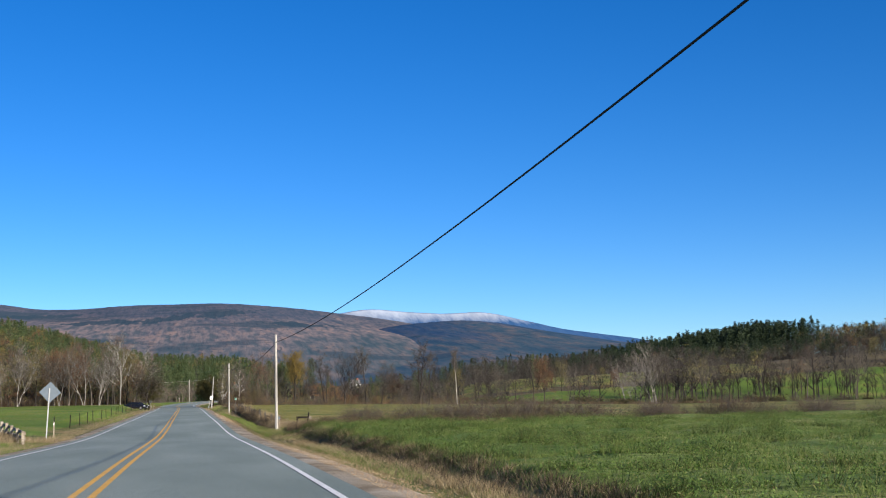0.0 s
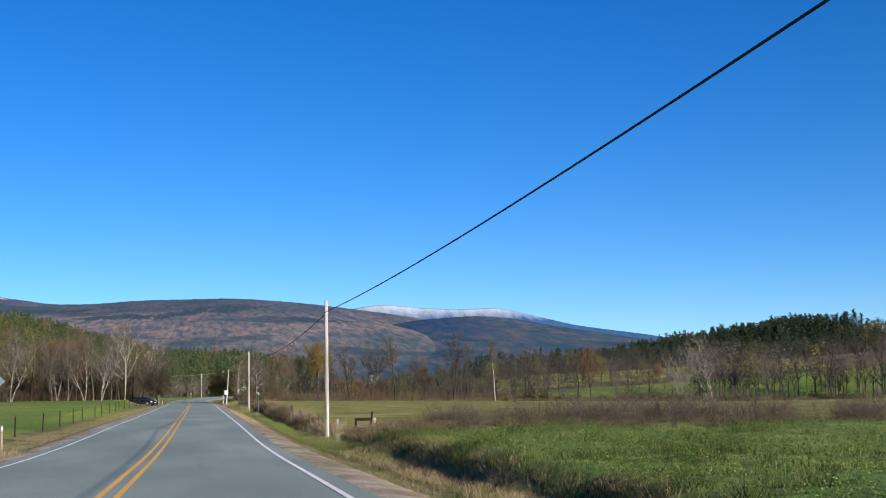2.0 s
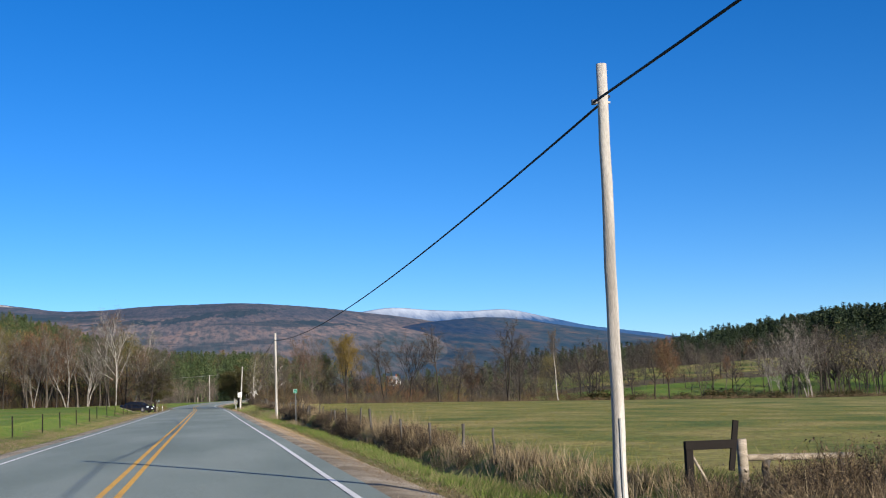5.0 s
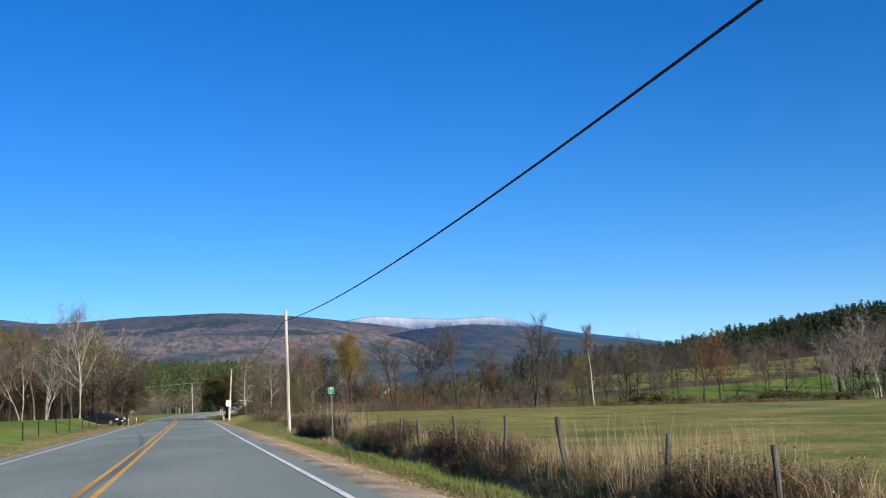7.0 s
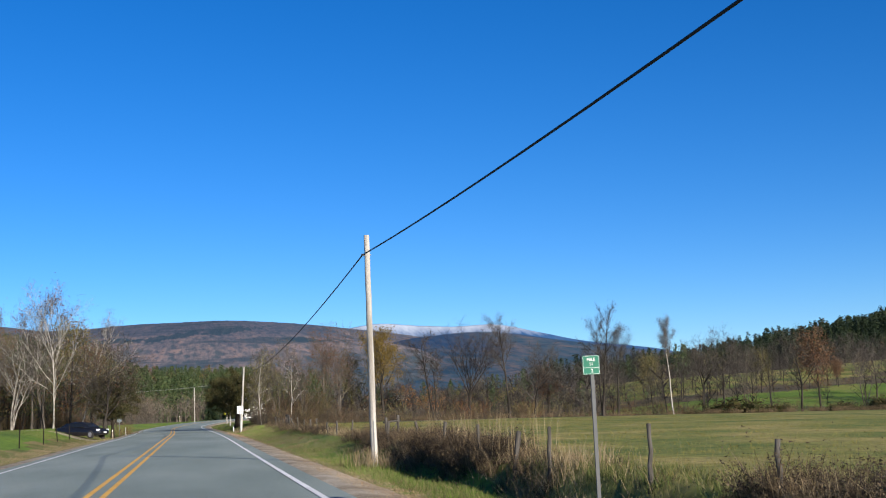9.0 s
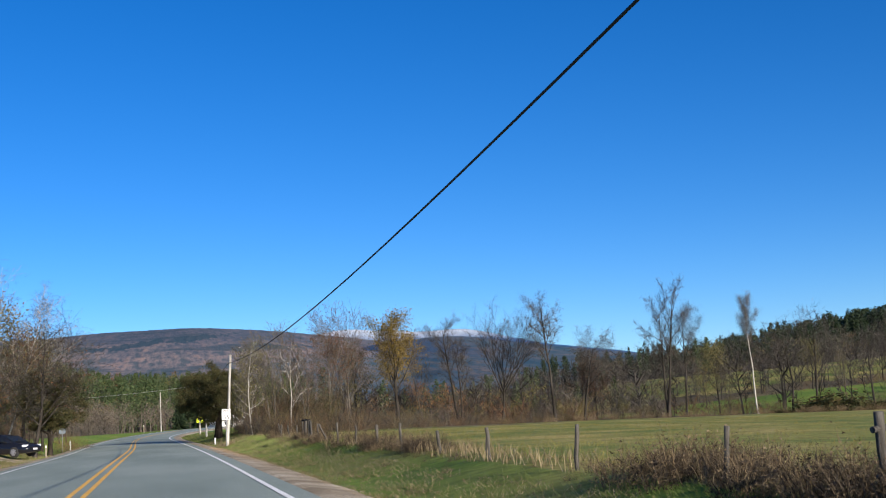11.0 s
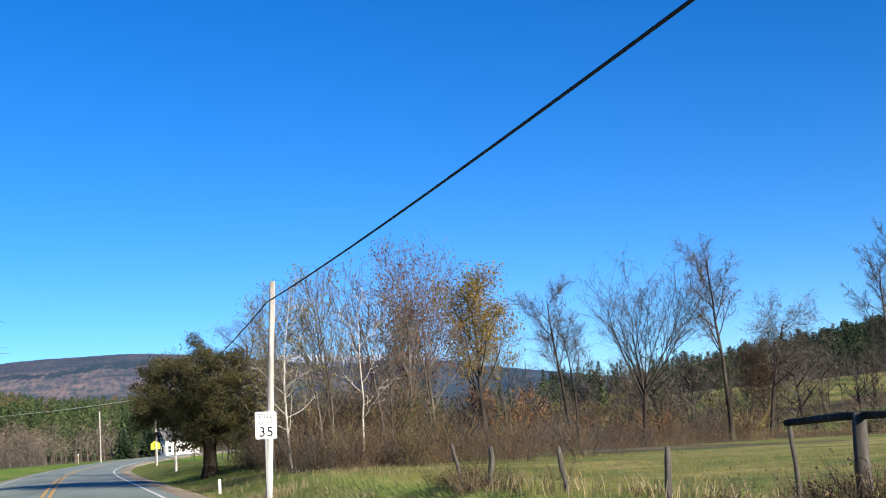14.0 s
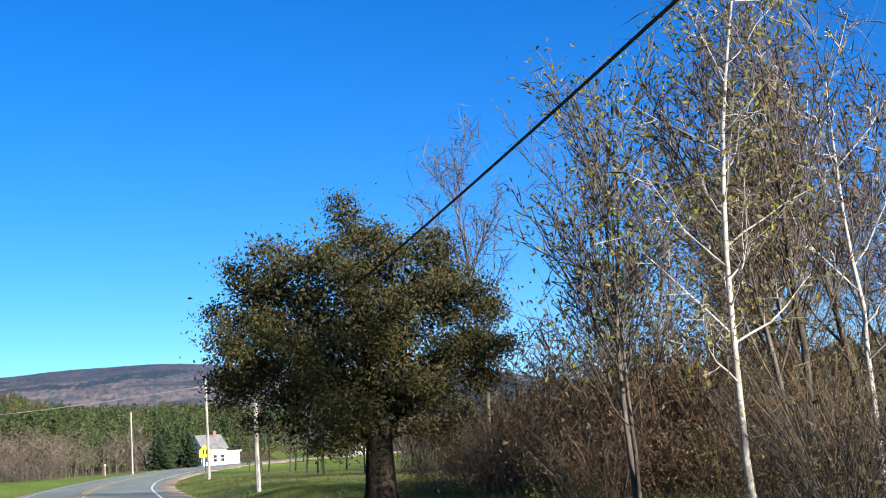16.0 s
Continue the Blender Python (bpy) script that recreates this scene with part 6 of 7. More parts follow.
def crossing_sign():
    x, y, zc = 3.2, 305.0, 2.06
    z0 = gz(x, y)
    t = thing("crossing_sign", "fluorescent yellow-green pentagon crossing sign on a wooden post", "road sign", Matrix.Translation((x, y, z0)))
    zc -= z0
    bm = bmesh.new()
    pr = [(-0.4, -0.4), (0.4, -0.4), (0.4, 0.05), (0, 0.42), (-0.4, 0.05)]
    f = bm.faces.new([bm.verts.new((px, 0, pz)) for px, pz in pr])
    e = bmesh.ops.extrude_face_region(bm, geom=[f])
    bmesh.ops.translate(bm, verts=[v for v in e["geom"] if isinstance(v, bmesh.types.BMVert)], vec=(0, 0.004, 0))
    bmesh.ops.recalc_face_normals(bm, faces=bm.faces)
    p = part("panel", bm, M_SIGNYELLOW, t, "yellow-green pentagon panel", Matrix.Translation((0, -0.06, zc)))
    for dx in (-0.12, 0.1):
        bm = bmesh.new()
        bm_box(bm, dx - 0.05, -0.006, -0.22, dx + 0.05, -0.002, 0.14)
        part("symbol_bar", bm, M_BLACK, p, "plain black bar")
    bm = bmesh.new()
    bm_box(bm, -0.05, -0.055, -0.4, 0.05, 0.045, zc + 0.35, 0.008)
    part("post", bm, M_POST, t, "grey square timber post")


speed_sign()
mile_sign()
diamond_sign()
crossing_sign()


def small_back_sign(x, y, top):
    z0 = gz(x, y)
    t = thing("back_of_sign", "small road sign seen from its grey back by the wood", "road sign", Matrix.Translation((x, y, z0)))
    part("panel", plate(0.45, 0.55, 0.03), M_ALU, t, "grey metal sheet", Matrix.Translation((0, 0.03, top - 0.3)))
    part("post", channel_post(top), M_STEEL, t)


small_back_sign(-7.9, 238, 1.9)


def marker_post(x, y, h, mat, label, r=0.035, group="roadside marker posts"):
    t = thing("marker_post", label, "marker post", at_ground(x, y), group)
    bm = bmesh.new()
    bm_box(bm, -r, -r * 0.5, -0.3, r, r * 0.5, h, 0.008)
    part("stake", bm, mat, t)
    bm = bmesh.new()
    bm_box(bm, -r * 0.9, -r * 0.5 - 0.005, h - 0.16, r * 0.9, -r * 0.5 - 0.001, h - 0.05, 0.001)
    part("reflector", bm, M_SIGNWHITE, t, "small white reflector")


marker_post(-7.2, 236, 0.75, M_SIGNWHITE, "short white plastic roadside marker")
marker_post(2.6, 226.5, 0.45, M_SIGNWHITE, "short white plastic roadside marker by the tree", 0.04)
marker_post(-6.9, 215.5, 0.75, M_RAIL, "pale wooden stake beside the driveway")
marker_post(-4.6, 345.5, 1.2, M_RAIL, "pale wooden stake beyond the bend", 0.06)
marker_post(-6.5, 72, 0.9, M_RAIL, "pale wooden stake on the verge")


def reflector_stakes():
    """Two thin stakes side by side with a white plate, before the gateway."""
    t = thing("stake_pair", "two thin tan wooden stakes carrying a small grey plate", "stakes", at_ground(5.5, 67.6))
    for dx in (-0.035, 0.035):
        bm = bmesh.new()
        bm_box(bm, dx - 0.01, -0.01, -0.3, dx + 0.01, 0.01, 0.95, 0.003)
        part("stake", bm, M_RAIL, t)
    part("plate", plate(0.085, 0.15, 0.012), M_ALU, t, "small grey plate", Matrix.Translation((0, -0.02, 0.86)))


reflector_stakes()

# ---- fences ----


def round_post(h, r, seed):
    rg = random.Random(seed)
    bm = bmesh.new()
    n = 6
    pts = [(rg.gauss(0, 0.008), rg.gauss(0, 0.008), -0.3 + (h + 0.3) * k / n) for k in range(n + 1)]
    bm_tube(bm, pts, [r * (1 + 0.1 * rg.gauss(0, 1)) for _ in range(n + 1)], 9)
    return bm


def fence_east():
    """Old round posts along the ditch, each leaning its own way."""
    rg = random.Random(3)

    def stake(k, x, y, lean=0.0):
        m = Matrix.Translation((x, y, gz(x, y))) @ Matrix.Rotation(radians(rg.gauss(0, 4)), 4, "X") @ Matrix.Rotation(radians(rg.gauss(0, 4) + lean), 4, "Y") @ Matrix.Rotation(rg.random() * 6, 4, "Z")
        t = thing("fence_post", "weathered grey round wooden fence post in tall weeds", "fence post", m, "posts of the roadside fence")
        h = float(np.interp(y, (85, 97, 105, 130, 150, 180, 200, 225), (0.05, 0.15, 0.36, 0.5, 0.58, 0.74, 0.86, 0.9))) - gz(x, y) + 0.06 * rg.gauss(0, 1)
        part("stake", round_post(h, 0.03 + 0.012 * rg.random(), k), M_POST, t)

    for k, y in enumerate((86.0, 90.0, 94.0, 98.1, 101.4, 105.6, 109.8, 113.8, 117.9, 122.0, 125.9, 130.0, 134.2, 136.5, 139.4, 143.2, 146.9, 151.3, 155.4, 160.1, 165.0, 169.5, 173.4, 177.2, 181.0, 185.0, 189.4, 192.0, 200.1, 203.3, 206.3, 208.8)):
        o = 7.3 + 0.08 * rg.gauss(0, 1) + 0.2 * smooth01(185, 190, y)
        stake(k, float(road_x(np.array(y))) + o, y, -22.0 if y == 189.4 else -8.0 if y == 203.3 else 0.0)


fence_east()


def brace(x, y, rz, label, s=1.0):
    """Two posts tied by a rail: the fence's corner."""
    t = thing("fence_brace", label, "fence", at_ground(x, y, rz, s))
    for dx, h in ((-0.35, 1.25), (0.35, 1.35)):
        part("post", round_post(h, 0.075, int(dx * 10)), M_POST, t, "", Matrix.Translation((dx, 0, 0)))
    bm = bmesh.new()
    bm_tube(bm, [(-0.5, 0, 1.0), (0.5, 0, 1.08)], [0.05, 0.045], 8)
    part("rail", bm, M_POST, t)
    bm = bmesh.new()
    bm_tube(bm, [(-0.33, 0.04, 0.1), (0.33, 0.04, 1.0)], [0.035, 0.03], 8)
    part("strut", bm, M_POST, t)


brace(6.0, 152.5, 20, "weathered corner brace of the fence", 0.6)


def corner_brace():
    """Four worn posts under one dark rail, two of them leaning together."""
    t = thing("fence_brace", "dark weathered corner brace of leaning fence posts with one rail", "fence", at_ground(5.43, 196.3))
    z = gz(5.43, 196.3)
    for k, (x, y, r, top, lx, ly) in enumerate(((-0.01, 1.05, 0.024, 1.0, 0.0, 0.03), (0.0, 0.0, 0.066, 1.03, 0.02, 0.02), (0.02, -1.36, 0.05, 1.03, 0.0, 0.17), (0.1, -1.5, 0.04, 0.98, -0.02, 0.24))):
        m = Matrix.Translation((x, y, -0.05)) @ Matrix.Rotation(lx, 4, "Y") @ Matrix.Rotation(-ly, 4, "X")
        part("post", round_post(top - z + 0.05, r, 60 + k), M_POST, t, "", m)
    bm = bmesh.new()
    bm_tube(bm, [(-0.02, 1.12, 0.97 - z), (0.03, 0.3, 1.0 - z), (0.04, -1.3, 1.0 - z)], [0.03, 0.036, 0.03], 8)
    part("rail", bm, M_BARK, t, "dark reddish-brown rail")


corner_brace()


def gateway():
    """Low dark bar between posts with a tilted board, at the field's corner."""
    t = thing("barway", "low black timber barrier with a tilted board at a field entrance", "barrier", Matrix.Translation((7.1, 76.2, -0.5)))
    bm = bmesh.new()
    bm_box(bm, -0.05, -0.05, -0.3, 0.05, 0.05, 0.6, 0.008)
    part("post", bm, M_BLACKWOOD, t, "black timber post")
    bm = bmesh.new()
    bm_box(bm, -0.06, -0.06, 0.5, 0.62, 0.03, 0.62, 0.01)
    part("bar", bm, M_BLACKWOOD, t, "black timber bar")
    bm = bmesh.new()
    bm_box(bm, -0.04, -0.02, -0.3, 0.04, 0.02, 0.38, 0.005, Matrix.Translation((0.64, 0, 0.5)) @ Matrix.Rotation(radians(8), 4, "Y"))
    part("board", bm, M_BLACKWOOD, t, "tilted dark board")
    bm = bmesh.new()
    bm_tube(bm, [(0.8, 0.05, -0.2), (0.78, 0.05, 0.62)], [0.075, 0.07], 9)
    part("post", bm, M_RAIL, t, "grey weathered post")
    bm = bmesh.new()
    bm_tube(bm, [(0.05, 0, 0.42), (0.3, 0.05, 0.0)], [0.02, 0.02], 6)
    part("strut", bm, M_RAIL, t, "pale strut")
    t2 = thing("fallen_rail", "bleached log rail lying on brush beyond the barrier", "rail", Matrix.Translation((7.95, 76.3, gz(8.3, 76.3) + 0.4)))
    bm = bmesh.new()
    bm_tube(bm, [(0, 0, 0.05), (1.0, 0.6, 0.0), (2.2, 1.2, -0.05)], [0.045, 0.05, 0.04], 8)
    part("log", bm, M_RAIL, t2)
    for k, (dx, dy) in enumerate(((0.4, 0.25), (1.9, 1.0))):
        part("prop", round_post(0.5, 0.05, 77 + k), M_POST, t2, "", Matrix.Translation((dx, dy, -0.5)))


gateway()


def fence_west():
    """Thin dark steel stakes along the meadow."""
    rg = random.Random(9)
    base = None
    for y in (84, 92.5, 101, 110, 118.5, 127, 136, 145, 154, 163, 172, 181, 190, 199, 207):
        x = float(road_x(np.array(float(y)))) - 7.0 + 0.1 * rg.gauss(0, 1)
        m = Matrix.Translation((x, y, gz(x, y))) @ Matrix.Rotation(radians(rg.gauss(0, 2)), 4, "Y")
        if base is None:
            base = thing("fence_stake", "thin dark steel stake of the meadow fence", "fence stake", m, "stakes of the meadow fence")
            bm = bmesh.new()
            bm_box(bm, -0.032, -0.004, -0.3, 0.032, 0.004, 0.95)
            bm_box(bm, -0.004, 0.004, -0.3, 0.004, 0.035, 0.95)
            part("stake", bm, M_BLACKWOOD, base)
        else:
            copy_thing(base, m)


fence_west()


def rail_fence():
    """Grey post and rail fence running off beside the ditch."""
    t = thing("rail_fence", "weathered grey post and rail fence ending on the verge", "fence", Matrix.Translation((-6.75, 61.8, gz(-6.75, 61.8))))
    dx, dy = -0.52, 1.9
    for k in range(6):
        h = 0.62 + 0.11 * k if k < 4 else 1.0
        bm = bmesh.new()
        bm_box(bm, -0.07, -0.06, -0.3, 0.07, 0.06, h, 0.015, Matrix.Translation((dx * k, dy * k, 0)))
        part("post", bm, M_RAIL, t)
    for z0, z1 in ((0.28, 0.5), (0.52, 0.85)):
        for k in range(5):
            bm = bmesh.new()
            a = Vector((dx * k, dy * k, z0 + (z1 - z0) * min(k, 4) / 4))
            b = Vector((dx * (k + 1), dy * (k + 1), z0 + (z1 - z0) * min(k + 1, 4) / 4))
            d = b - a
            m = Matrix.Translation(a + Vector((0.09, -0.02, 0))) @ d.to_track_quat("X", "Z").to_matrix().to_4x4()
            bm_box(bm, -0.05, -0.025, -0.07, d.length + 0.05, 0.025, 0.07, 0.01, m)
            part("rail", bm, M_RAIL, t)


rail_fence()


def leaning_post():
    t = thing("leaning_post", "grey weathered fence post leaning over in the brush", "fence post", at_ground(10.15, 74.0) @ Matrix.Rotation(radians(16), 4, "Y"))
    part("stake", round_post(0.85, 0.055, 91), M_POST, t)


leaning_post()

# ---- driveway and parked car ----


def driveway():
    n = 14
    V, Q = [], []
    for i in range(n + 1):
        u = i / n
        x = -5.6 - 12 * u
        y = 213.5 + 3.5 * u
        w = 3.6 - 1.6 * min(1, u * 2.2)
        for s in (-1, -0.5, 0, 0.5, 1):
            px, py = x, y + s * w
            V.append((px, py, gz(px, py) + 0.03 - 0.025 * abs(s)))
    for i in range(n):
        for j in range(4):
            a = i * 5 + j
            Q.append((a, a + 1, a + 6, a + 5))
    tagged(new("driveway", mesh_np("driveway", V, Q, None, [M_GRAVEL], True)), "pale gravel driveway mouth beside the road", "driveway", kind="structure")


driveway()
M_CARPAINT = plain_mat("black_car_paint", (0.008, 0.009, 0.013), 0.18)
M_GLASS = plain_mat("dark_car_glass", (0.01, 0.012, 0.014), 0.06)
M_TYRE = plain_mat("tyre_rubber", (0.015, 0.015, 0.015), 0.9)
M_RIM = plain_mat("alloy_rim", (0.5, 0.5, 0.52), 0.35, 0.8)
M_LAMP = plain_mat("clear_headlamp", (0.75, 0.77, 0.8), 0.12)
M_REDLAMP = plain_mat("red_tail_lamp", (0.25, 0.01, 0.01), 0.2)


def loft(sections, closed_ends=True):
    """A skin over cross sections, each a list of points."""
    bm = bmesh.new()
    rings = [[bm.verts.new(p) for p in s] for s in sections]
    n = len(rings[0])
    for a, b in zip(rings, rings[1:]):
        for k in range(n):
            f = bm.faces.new((a[k], a[(k + 1) % n], b[(k + 1) % n], b[k]))
            f.smooth = True
    if closed_ends:
        bm.faces.new(rings[0][::-1]), bm.faces.new(rings[-1])
    bmesh.ops.recalc_face_normals(bm, faces=bm.faces)
    return bm


def sedan():
    t = thing("parked_car", "black four-door sedan parked across the driveway mouth", "car", Matrix.Translation((-9.3, 216.8, gz(-9.3, 216.8) - 0.02)) @ Matrix.Rotation(radians(-30), 4, "Z") @ Matrix.Diagonal((0.9, 0.9, 0.9, 1)))
    # lower body: x along the car, front at +x
    prof = [(-2.3, 0.62, 0.45, 0.88, 0.72), (-2.2, 0.8, 0.3, 0.98, 0.8), (-1.7, 0.88, 0.22, 1.02, 0.84), (-0.8, 0.9, 0.2, 0.97, 0.84), (0.4, 0.9, 0.2, 0.94, 0.84), (1.2, 0.89, 0.2, 0.9, 0.82), (1.9, 0.86, 0.22, 0.8, 0.76), (2.2, 0.75, 0.28, 0.7, 0.66), (2.32, 0.6, 0.38, 0.6, 0.54)]
    secs = []
    for x, w, z0, z1, wt in prof:
        zm = z0 + (z1 - z0) * 0.55
        secs.append([(x, -w * 0.85, z0), (x, -w, z0 + 0.12), (x, -w, zm), (x, -wt, z1 - 0.05), (x, -wt * 0.85, z1), (x, wt * 0.85, z1), (x, wt, z1 - 0.05), (x, w, zm), (x, w, z0 + 0.12), (x, w * 0.85, z0)])
    part("body", loft(secs), M_CARPAINT, t, "glossy black bodywork")
    cab = []
    for x, w, z1 in ((-1.75, 0.74, 0.99), (-1.1, 0.68, 1.33), (-0.5, 0.64, 1.43), (0.2, 0.64, 1.42), (0.6, 0.67, 1.3), (1.25, 0.76, 0.91)):
        zb = 0.9
        wb = 0.8
        cab.append([(x, -wb, zb), (x, -(w + wb) / 2, (zb + z1) / 2), (x, -w * 0.95, z1 - 0.03), (x, -w * 0.7, z1), (x, w * 0.7, z1), (x, w * 0.95, z1 - 0.03), (x, (w + wb) / 2, (zb + z1) / 2), (x, wb, zb)])
    part("cabin", loft(cab), M_CARPAINT, t)
    for s in (-1, 1):
        for x0, x1, z0, z1, xa, xb in ((-1.05, -0.38, 0.98, 1.29, -0.95, -0.38), (-0.3, 0.75, 0.97, 1.3, -0.3, 0.45)):
            bm = bmesh.new()
            vs = [bm.verts.new(p) for p in ((x0, s * 0.785, z0), (x1, s * 0.785, z0), (xb, s * 0.685, z1), (xa, s * 0.685, z1))]
            f = bm.faces.new(vs if s < 0 else vs[::-1])
            e = bmesh.ops.extrude_face_region(bm, geom=[f])
            bmesh.ops.translate(bm, verts=[v for v in e["geom"] if isinstance(v, bmesh.types.BMVert)], vec=(0, s * 0.012, 0))
            bmesh.ops.recalc_face_normals(bm, faces=bm.faces)
            part("side_window", bm, M_GLASS, t)
        bm = bmesh.new()
        bm_box(bm, 0.55, s * 0.84 - 0.03, 0.95, 0.75, s * 0.96, 1.06, 0.02)
        part("wing_mirror", bm, M_CARPAINT, t)
        bm = bmesh.new()
        bm_box(bm, 1.92, s * 0.62 - 0.16, 0.6, 2.2, s * 0.62 + 0.14, 0.74, 0.03)
        part("headlight", bm, M_LAMP, t, "clear bright headlamp")
        bm = bmesh.new()
        bm_box(bm, -2.27, s * 0.6 - 0.12, 0.68, -2.1, s * 0.6 + 0.14, 0.85, 0.02)
        part("tail_light", bm, M_REDLAMP, t, "red tail lamp")
        for x in (-1.42, 1.42):
            w = part("wheel", mesh_np("wheel", [(0, 0, 0), (0.001, 0, 0), (0, 0.001, 0)], None, [(0, 1, 2)], [M_TYRE]), None, t, "", Matrix.Translation((x, s * 0.8, 0.32)))
            bm = bmesh.new()
            bm_tube(bm, [(0, -0.11, 0), (0, -0.09, 0), (0, 0.09, 0), (0, 0.11, 0)], [0.28, 0.32, 0.32, 0.28], 22)
            part("tyre", bm, M_TYRE, w, "black rubber tyre")
            bm = bmesh.new()
            for k in range(7):
                bm_box(bm, -0.028, s * 0.115 - 0.008, 0.03, 0.028, s * 0.115 + 0.008, 0.21, 0.004, Matrix.Rotation(k * math.tau / 7, 4, "Y"))
            bm_tube(bm, [(0, s * 0.1, 0), (0, s * 0.125, 0)], [0.05, 0.045], 12)
            bm_tube(bm, [(0, s * 0.085, 0), (0, s * 0.11, 0)], [0.215, 0.2], 22)
            part("rim", bm, M_RIM, w, "silver alloy rim")
    for x0, z0, x1, z1 in ((0.65, 1.3, 1.22, 0.94), (-1.15, 1.31, -1.72, 1.01)):
        bm = bmesh.new()
        w0, w1 = 0.58, 0.68
        vs = [bm.verts.new(p) for p in ((x0, -w0, z0), (x0, w0, z0), (x1, w1, z1), (x1, -w1, z1))]
        f = bm.faces.new(vs)
        e = bmesh.ops.extrude_face_region(bm, geom=[f])
        bmesh.ops.translate(bm, verts=[v for v in e["geom"] if isinstance(v, bmesh.types.BMVert)], vec=(0.012 if x1 > 0 else -0.012, 0, 0.03))
        bmesh.ops.recalc_face_normals(bm, faces=bm.faces)
        part("windscreen" if x1 > 0 else "rear_window", bm, M_GLASS, t)
    bm = bmesh.new()
    bm_box(bm, 2.3, -0.2, 0.42, 2.34, 0.2, 0.52, 0.005)
    part("number_plate", bm, M_SIGNWHITE, t, "pale blank plate")


sedan()

# ---- houses ----
M_CLAP = rough_mat("white_clapboard", [(0.7, 0.7, 0.68), (0.8, 0.8, 0.78)], 0.8, 20, 0.08, 0.6, 0.2, (1, 1, 8))
M_ROOF = rough_mat("grey_asphalt_shingle", [(0.11, 0.11, 0.12), (0.17, 0.17, 0.175)], 1.2, 16, 0.25, 0.9, 0.4)
M_PANE = plain_mat("dark_window_glass", (0.03, 0.035, 0.04), 0.1)
M_BRICK = rough_mat("red_brick", [(0.2, 0.08, 0.055), (0.28, 0.12, 0.08)], 3, 30, 0.2, 0.9, 0.3)


def house(x, y, rz, W, D, H, roof, label, wins, chimney=True, dz=0.0, porch=False):
    """A gabled clapboard house: W along its own x (front at -y), D deep, H to the eaves."""
    z0 = gz(x, y)
    t = thing("house", label, "house", Matrix.Translation((x, y, z0 + dz)) @ Matrix.Rotation(radians(rz), 4, "Z"))
    bm = bmesh.new()
    a = [(-W / 2, -D / 2, -0.8), (W / 2, -D / 2, -0.8), (W / 2, D / 2, -0.8), (-W / 2, D / 2, -0.8)]
    lo = [bm.verts.new(p) for p in a]
    hi = [bm.verts.new((p[0], p[1], H)) for p in a]
    g0, g1 = bm.verts.new((-W / 2, 0, H + roof)), bm.verts.new((W / 2, 0, H + roof))
    bm.faces.new((lo[0], lo[1], hi[1], hi[0])), bm.faces.new((lo[2], lo[3], hi[3], hi[2]))
    bm.faces.new((lo[1], lo[2], hi[2], g1, hi[1])), bm.faces.new((lo[3], lo[0], hi[0], g0, hi[3]))
    bmesh.ops.recalc_face_normals(bm, faces=bm.faces)
    part("wall", bm, M_CLAP, t, "white clapboard walls")
    bm = bmesh.new()
    for s in (-1, 1):
        e = 0.35
        k = roof / (D / 2)
        p = [(-W / 2 - e, s * (D / 2 + e), H - k * e), (W / 2 + e, s * (D / 2 + e), H - k * e), (W / 2 + e, 0, H + roof), (-W / 2 - e, 0, H + roof)]
        lo = [bm.verts.new(q) for q in p]
        hi = [bm.verts.new((q[0], q[1], q[2] + 0.16)) for q in p]
        bm.faces.new(lo), bm.faces.new(hi)
        for i in range(4):
            bm.faces.new((lo[i], lo[(i + 1) % 4], hi[(i + 1) % 4], hi[i]))
    bmesh.ops.recalc_face_normals(bm, faces=bm.faces)
    r = part("roof", bm, M_ROOF, t, "grey shingle roof")
    if chimney:
        bm = bmesh.new()
        bm_box(bm, W * 0.2, -0.35, H + roof - 0.5, W * 0.2 + 0.7, 0.35, H + roof + 0.9, 0.03)
        part("chimney", bm, M_BRICK, r, "red brick chimney")
    for face, u, z in wins:
        m = Matrix.Translation((u, -D / 2, z)) if face == "f" else Matrix.Translation((-W / 2, u, z)) @ Matrix.Rotation(radians(-90), 4, "Z")
        bm = bmesh.new()
        for x0, z0_, x1, z1_ in ((-0.55, -0.8, -0.45, 0.8), (0.45, -0.8, 0.55, 0.8), (-0.45, 0.7, 0.45, 0.8), (-0.45, -0.8, 0.45, -0.7), (-0.45, -0.03, 0.45, 0.03)):
            bm_box(bm, x0, -0.06, z0_, x1, 0.02, z1_)
        w = part("window", bm, M_CLAP, t, "white sash window", m)
        bm = bmesh.new()
        bm_box(bm, -0.45, -0.025, -0.7, 0.45, -0.01, 0.7)
        part("pane", bm, M_PANE, w, "dark glass")
    if porch:
        bm = bmesh.new()
        bm_box(bm, W / 2, -D / 2, -0.6, W / 2 + 3.2, D / 2 - 1.5, 2.7)
        bm_box(bm, W / 2, -D / 2 - 0.3, 2.7, W / 2 + 3.5, D / 2 - 1.2, 2.9)
        part("wing", bm, M_CLAP, t, "low white side wing")
    return t


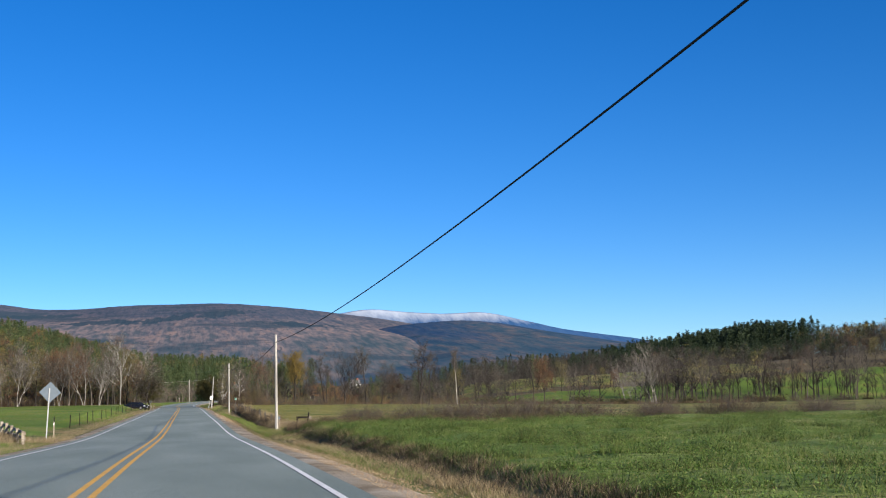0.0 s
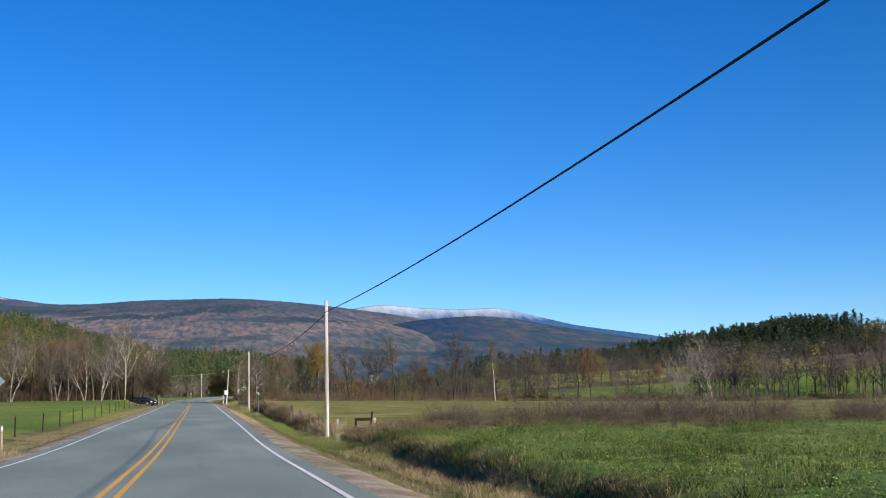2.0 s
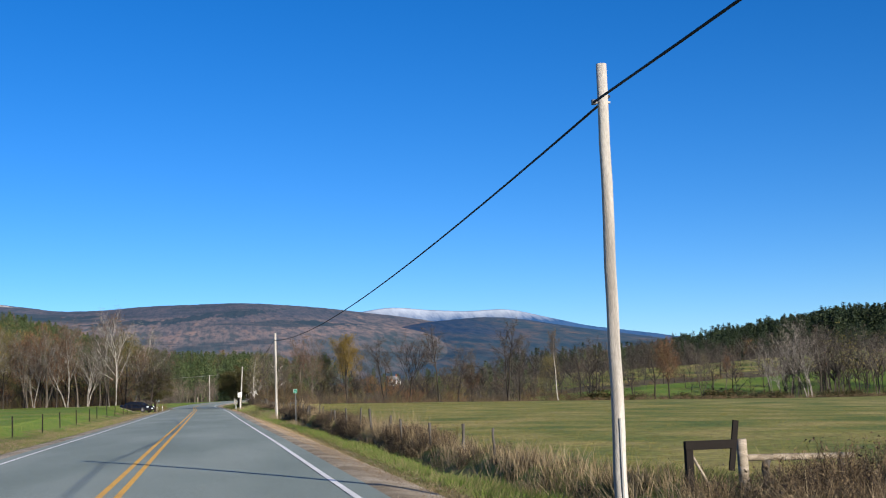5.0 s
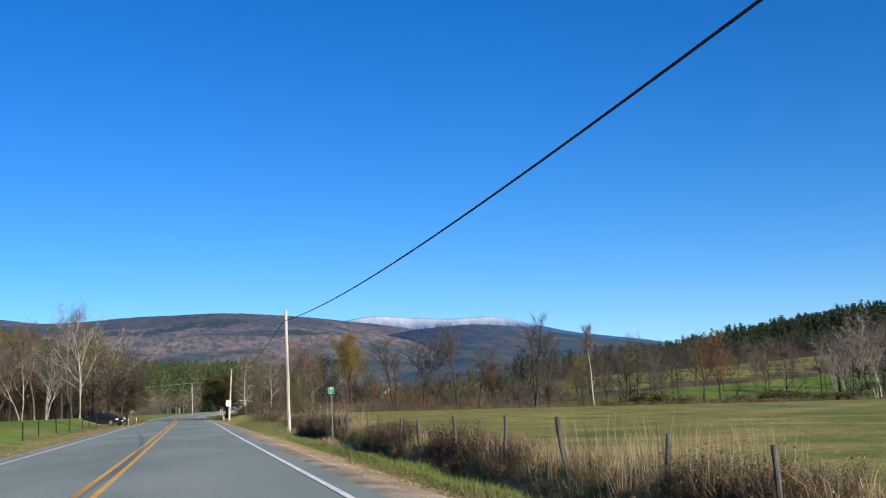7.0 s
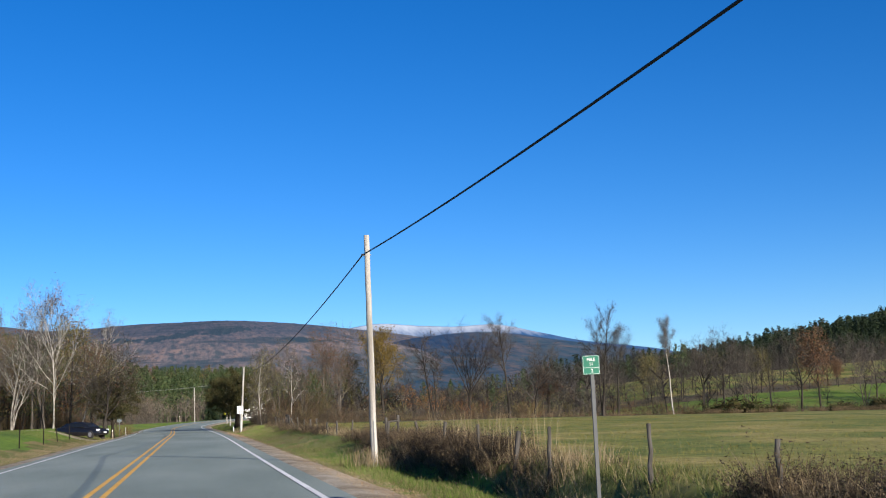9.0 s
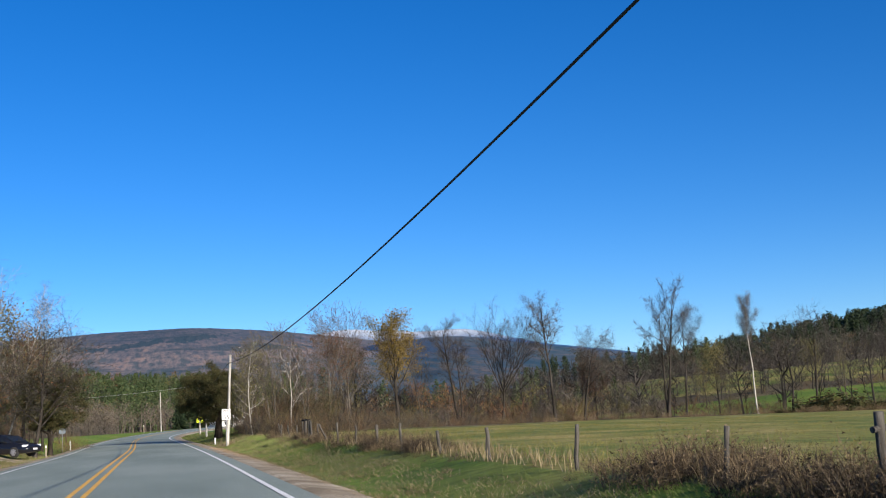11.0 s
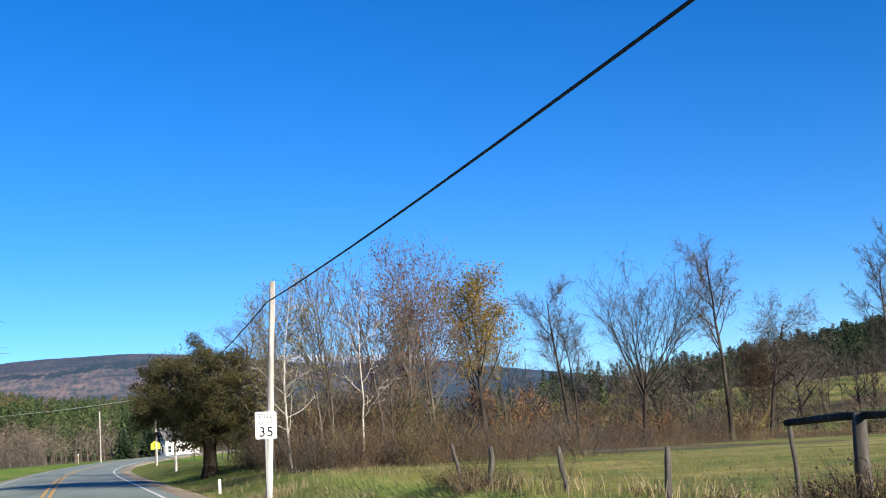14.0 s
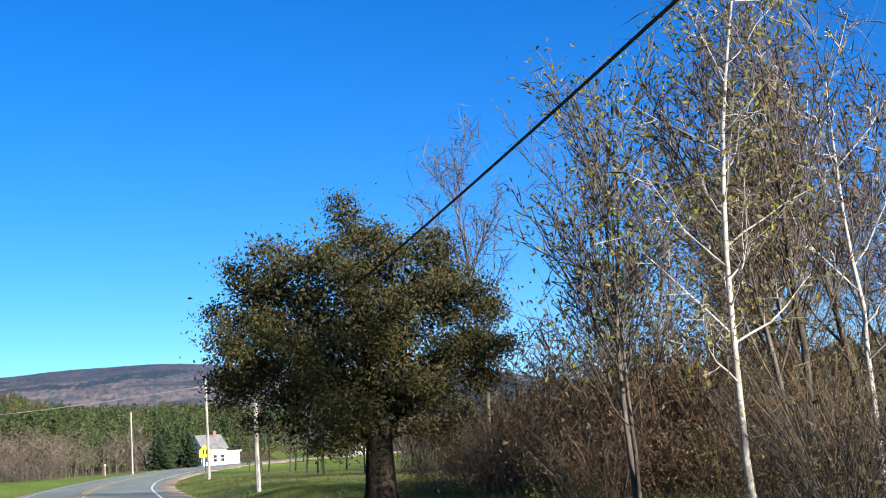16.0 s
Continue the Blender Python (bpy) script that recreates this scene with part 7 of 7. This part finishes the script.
house(12.0, 480.0, 30, 5.6, 5.0, 3.7, 2.5, "white clapboard farmhouse with a grey gabled roof and side wing", [("f", -1.8, 1.5), ("f", 0.0, 1.5), ("f", 1.8, 1.5), ("w", -1.3, 1.5), ("w", 1.3, 1.5), ("w", 0.0, 4.0)], porch=True)
house(68.5, 560.0, 20, 3.8, 3.4, 2.1, 1.4, "distant white farmhouse among the trees below the mountain", [("f", -1.0, 1.1), ("f", 1.0, 1.1)], dz=0.1)
house(42.5, 470.0, -10, 3.4, 3.0, 2.0, 1.2, "distant pale cottage among the trees below the mountain", [("f", -0.9, 1.1), ("f", 0.9, 1.1)], chimney=False, dz=0.1)


def spruce(x, y, h, s):
    rg = np.random.RandomState(s)
    t = thing("spruce", "dark green conical spruce on the lawn by the farmhouse", "tree", at_ground(x, y), "spruces by the house")
    bm = bmesh.new()
    bm_tube(bm, [(0, 0, -0.2), (0, 0, h * 0.9)], [0.18, 0.03], 7)
    part("trunk", bm, M_DARKBARK, t)
    V, T = [], []
    for k in range(26):
        u = k / 26
        z = h * (0.06 + 0.92 * u)
        w = h * 0.3 * (1 - u) ** 0.85 + 0.1
        for j in range(11):
            a = (j + rg.rand()) * math.tau / 11
            ww = w * (0.7 + 0.5 * rg.rand())
            c, sn = math.cos(a), math.sin(a)
            b = len(V)
            V += [(0, 0, z + 0.25), (c * ww - sn * ww * 0.25, sn * ww + c * ww * 0.25, z - 0.25), (c * ww * 1.15, sn * ww * 1.15, z - 0.1), (c * ww + sn * ww * 0.25, sn * ww - c * ww * 0.25, z - 0.25)]
            T += [(b, b + 1, b + 2), (b, b + 2, b + 3)]
    part("crown", mesh_np("crown", V, None, T, [M_DARKPINE]), None, t)


spruce(1.0, 384, 5.2, 1)
spruce(4.9, 388, 5.3, 2)
# tree trunk on the lawn behind the roadside tree
make_tree("bare_tree", "bare grey shade tree on the lawn", at_ground(7.4, 262, 40), wood(61, 7.0, 0.3, 0.35, 45, 0.45, 0.5, (9, 6, 4)), M_BARK, haze=2600)

# ---- loose stones of the shoulders ----


def pebbles():
    rg = np.random.RandomState(21)
    n = 9000
    y = 8 + 215 * rg.rand(n)
    o = np.where(rg.rand(n) < 0.7, 3.9 + 1.3 * rg.rand(n), -3.9 - 1.0 * rg.rand(n))
    x = road_x(y) + o
    z = road_z(y) + 0.005 - 0.06 * (o / 3.7) ** 2 - 0.09 * smooth01(3.8, 5.2, np.abs(o))
    s = 0.007 + 0.018 * rg.rand(n) ** 3
    base = np.array([(1, 0, 0), (-1, 0, 0), (0, 1, 0), (0, -1, 0), (0, 0, 0.7), (0, 0, -0.7)], float)
    V = (base[None] * (0.7 + 0.6 * rg.rand(n, 6, 1)) * s[:, None, None] + np.stack([x, y, z], -1)[:, None]).reshape(-1, 3)
    f = np.array([(0, 2, 4), (2, 1, 4), (1, 3, 4), (3, 0, 4)])
    T = (np.arange(n)[:, None, None] * 6 + f[None]).reshape(-1, 3)
    tagged(new("pebbles", mesh_np("pebbles", V, None, T, [M_PEBBLE])), "loose pale stones on the shoulders", "pebbles", kind="stuff")


M_PEBBLE = leaf_mat("pale_pebbles", [(0.12, 0.095, 0.07), (0.2, 0.165, 0.125), (0.3, 0.26, 0.2)], 0.0, 0.9)
pebbles()


def road_cracks():
    """Short jagged cracks in the worn asphalt."""
    rg = random.Random(12)
    for y0, o0 in ((51.5, 1.3), (59.5, 2.3), (64.0, -1.6), (92.0, 1.2)):
        V, Q = [], []
        y, o = y0, o0
        for i in range(9):
            w = 0.008 * (0.5 + rg.random()) * (1 if 0 < i < 8 else 0.2)
            for q in (o - w, o + w):
                V.append((float(road_x(np.array(y))) + q, y, float(road_z(np.array(y))) + 0.005 - 0.06 * (q / 3.7) ** 2))
            y, o = y + 0.22 + 0.2 * rg.random(), o + rg.gauss(0, 0.04) + 0.02
        for i in range(8):
            Q.append((2 * i, 2 * i + 1, 2 * i + 3, 2 * i + 2))
        part("crack", mesh_np("crack", V, Q, None, [M_CRACK]), None, road, "thin dark crack in the asphalt")


M_CRACK = plain_mat("tarred_crack", (0.035, 0.037, 0.036), 0.8)
road_cracks()
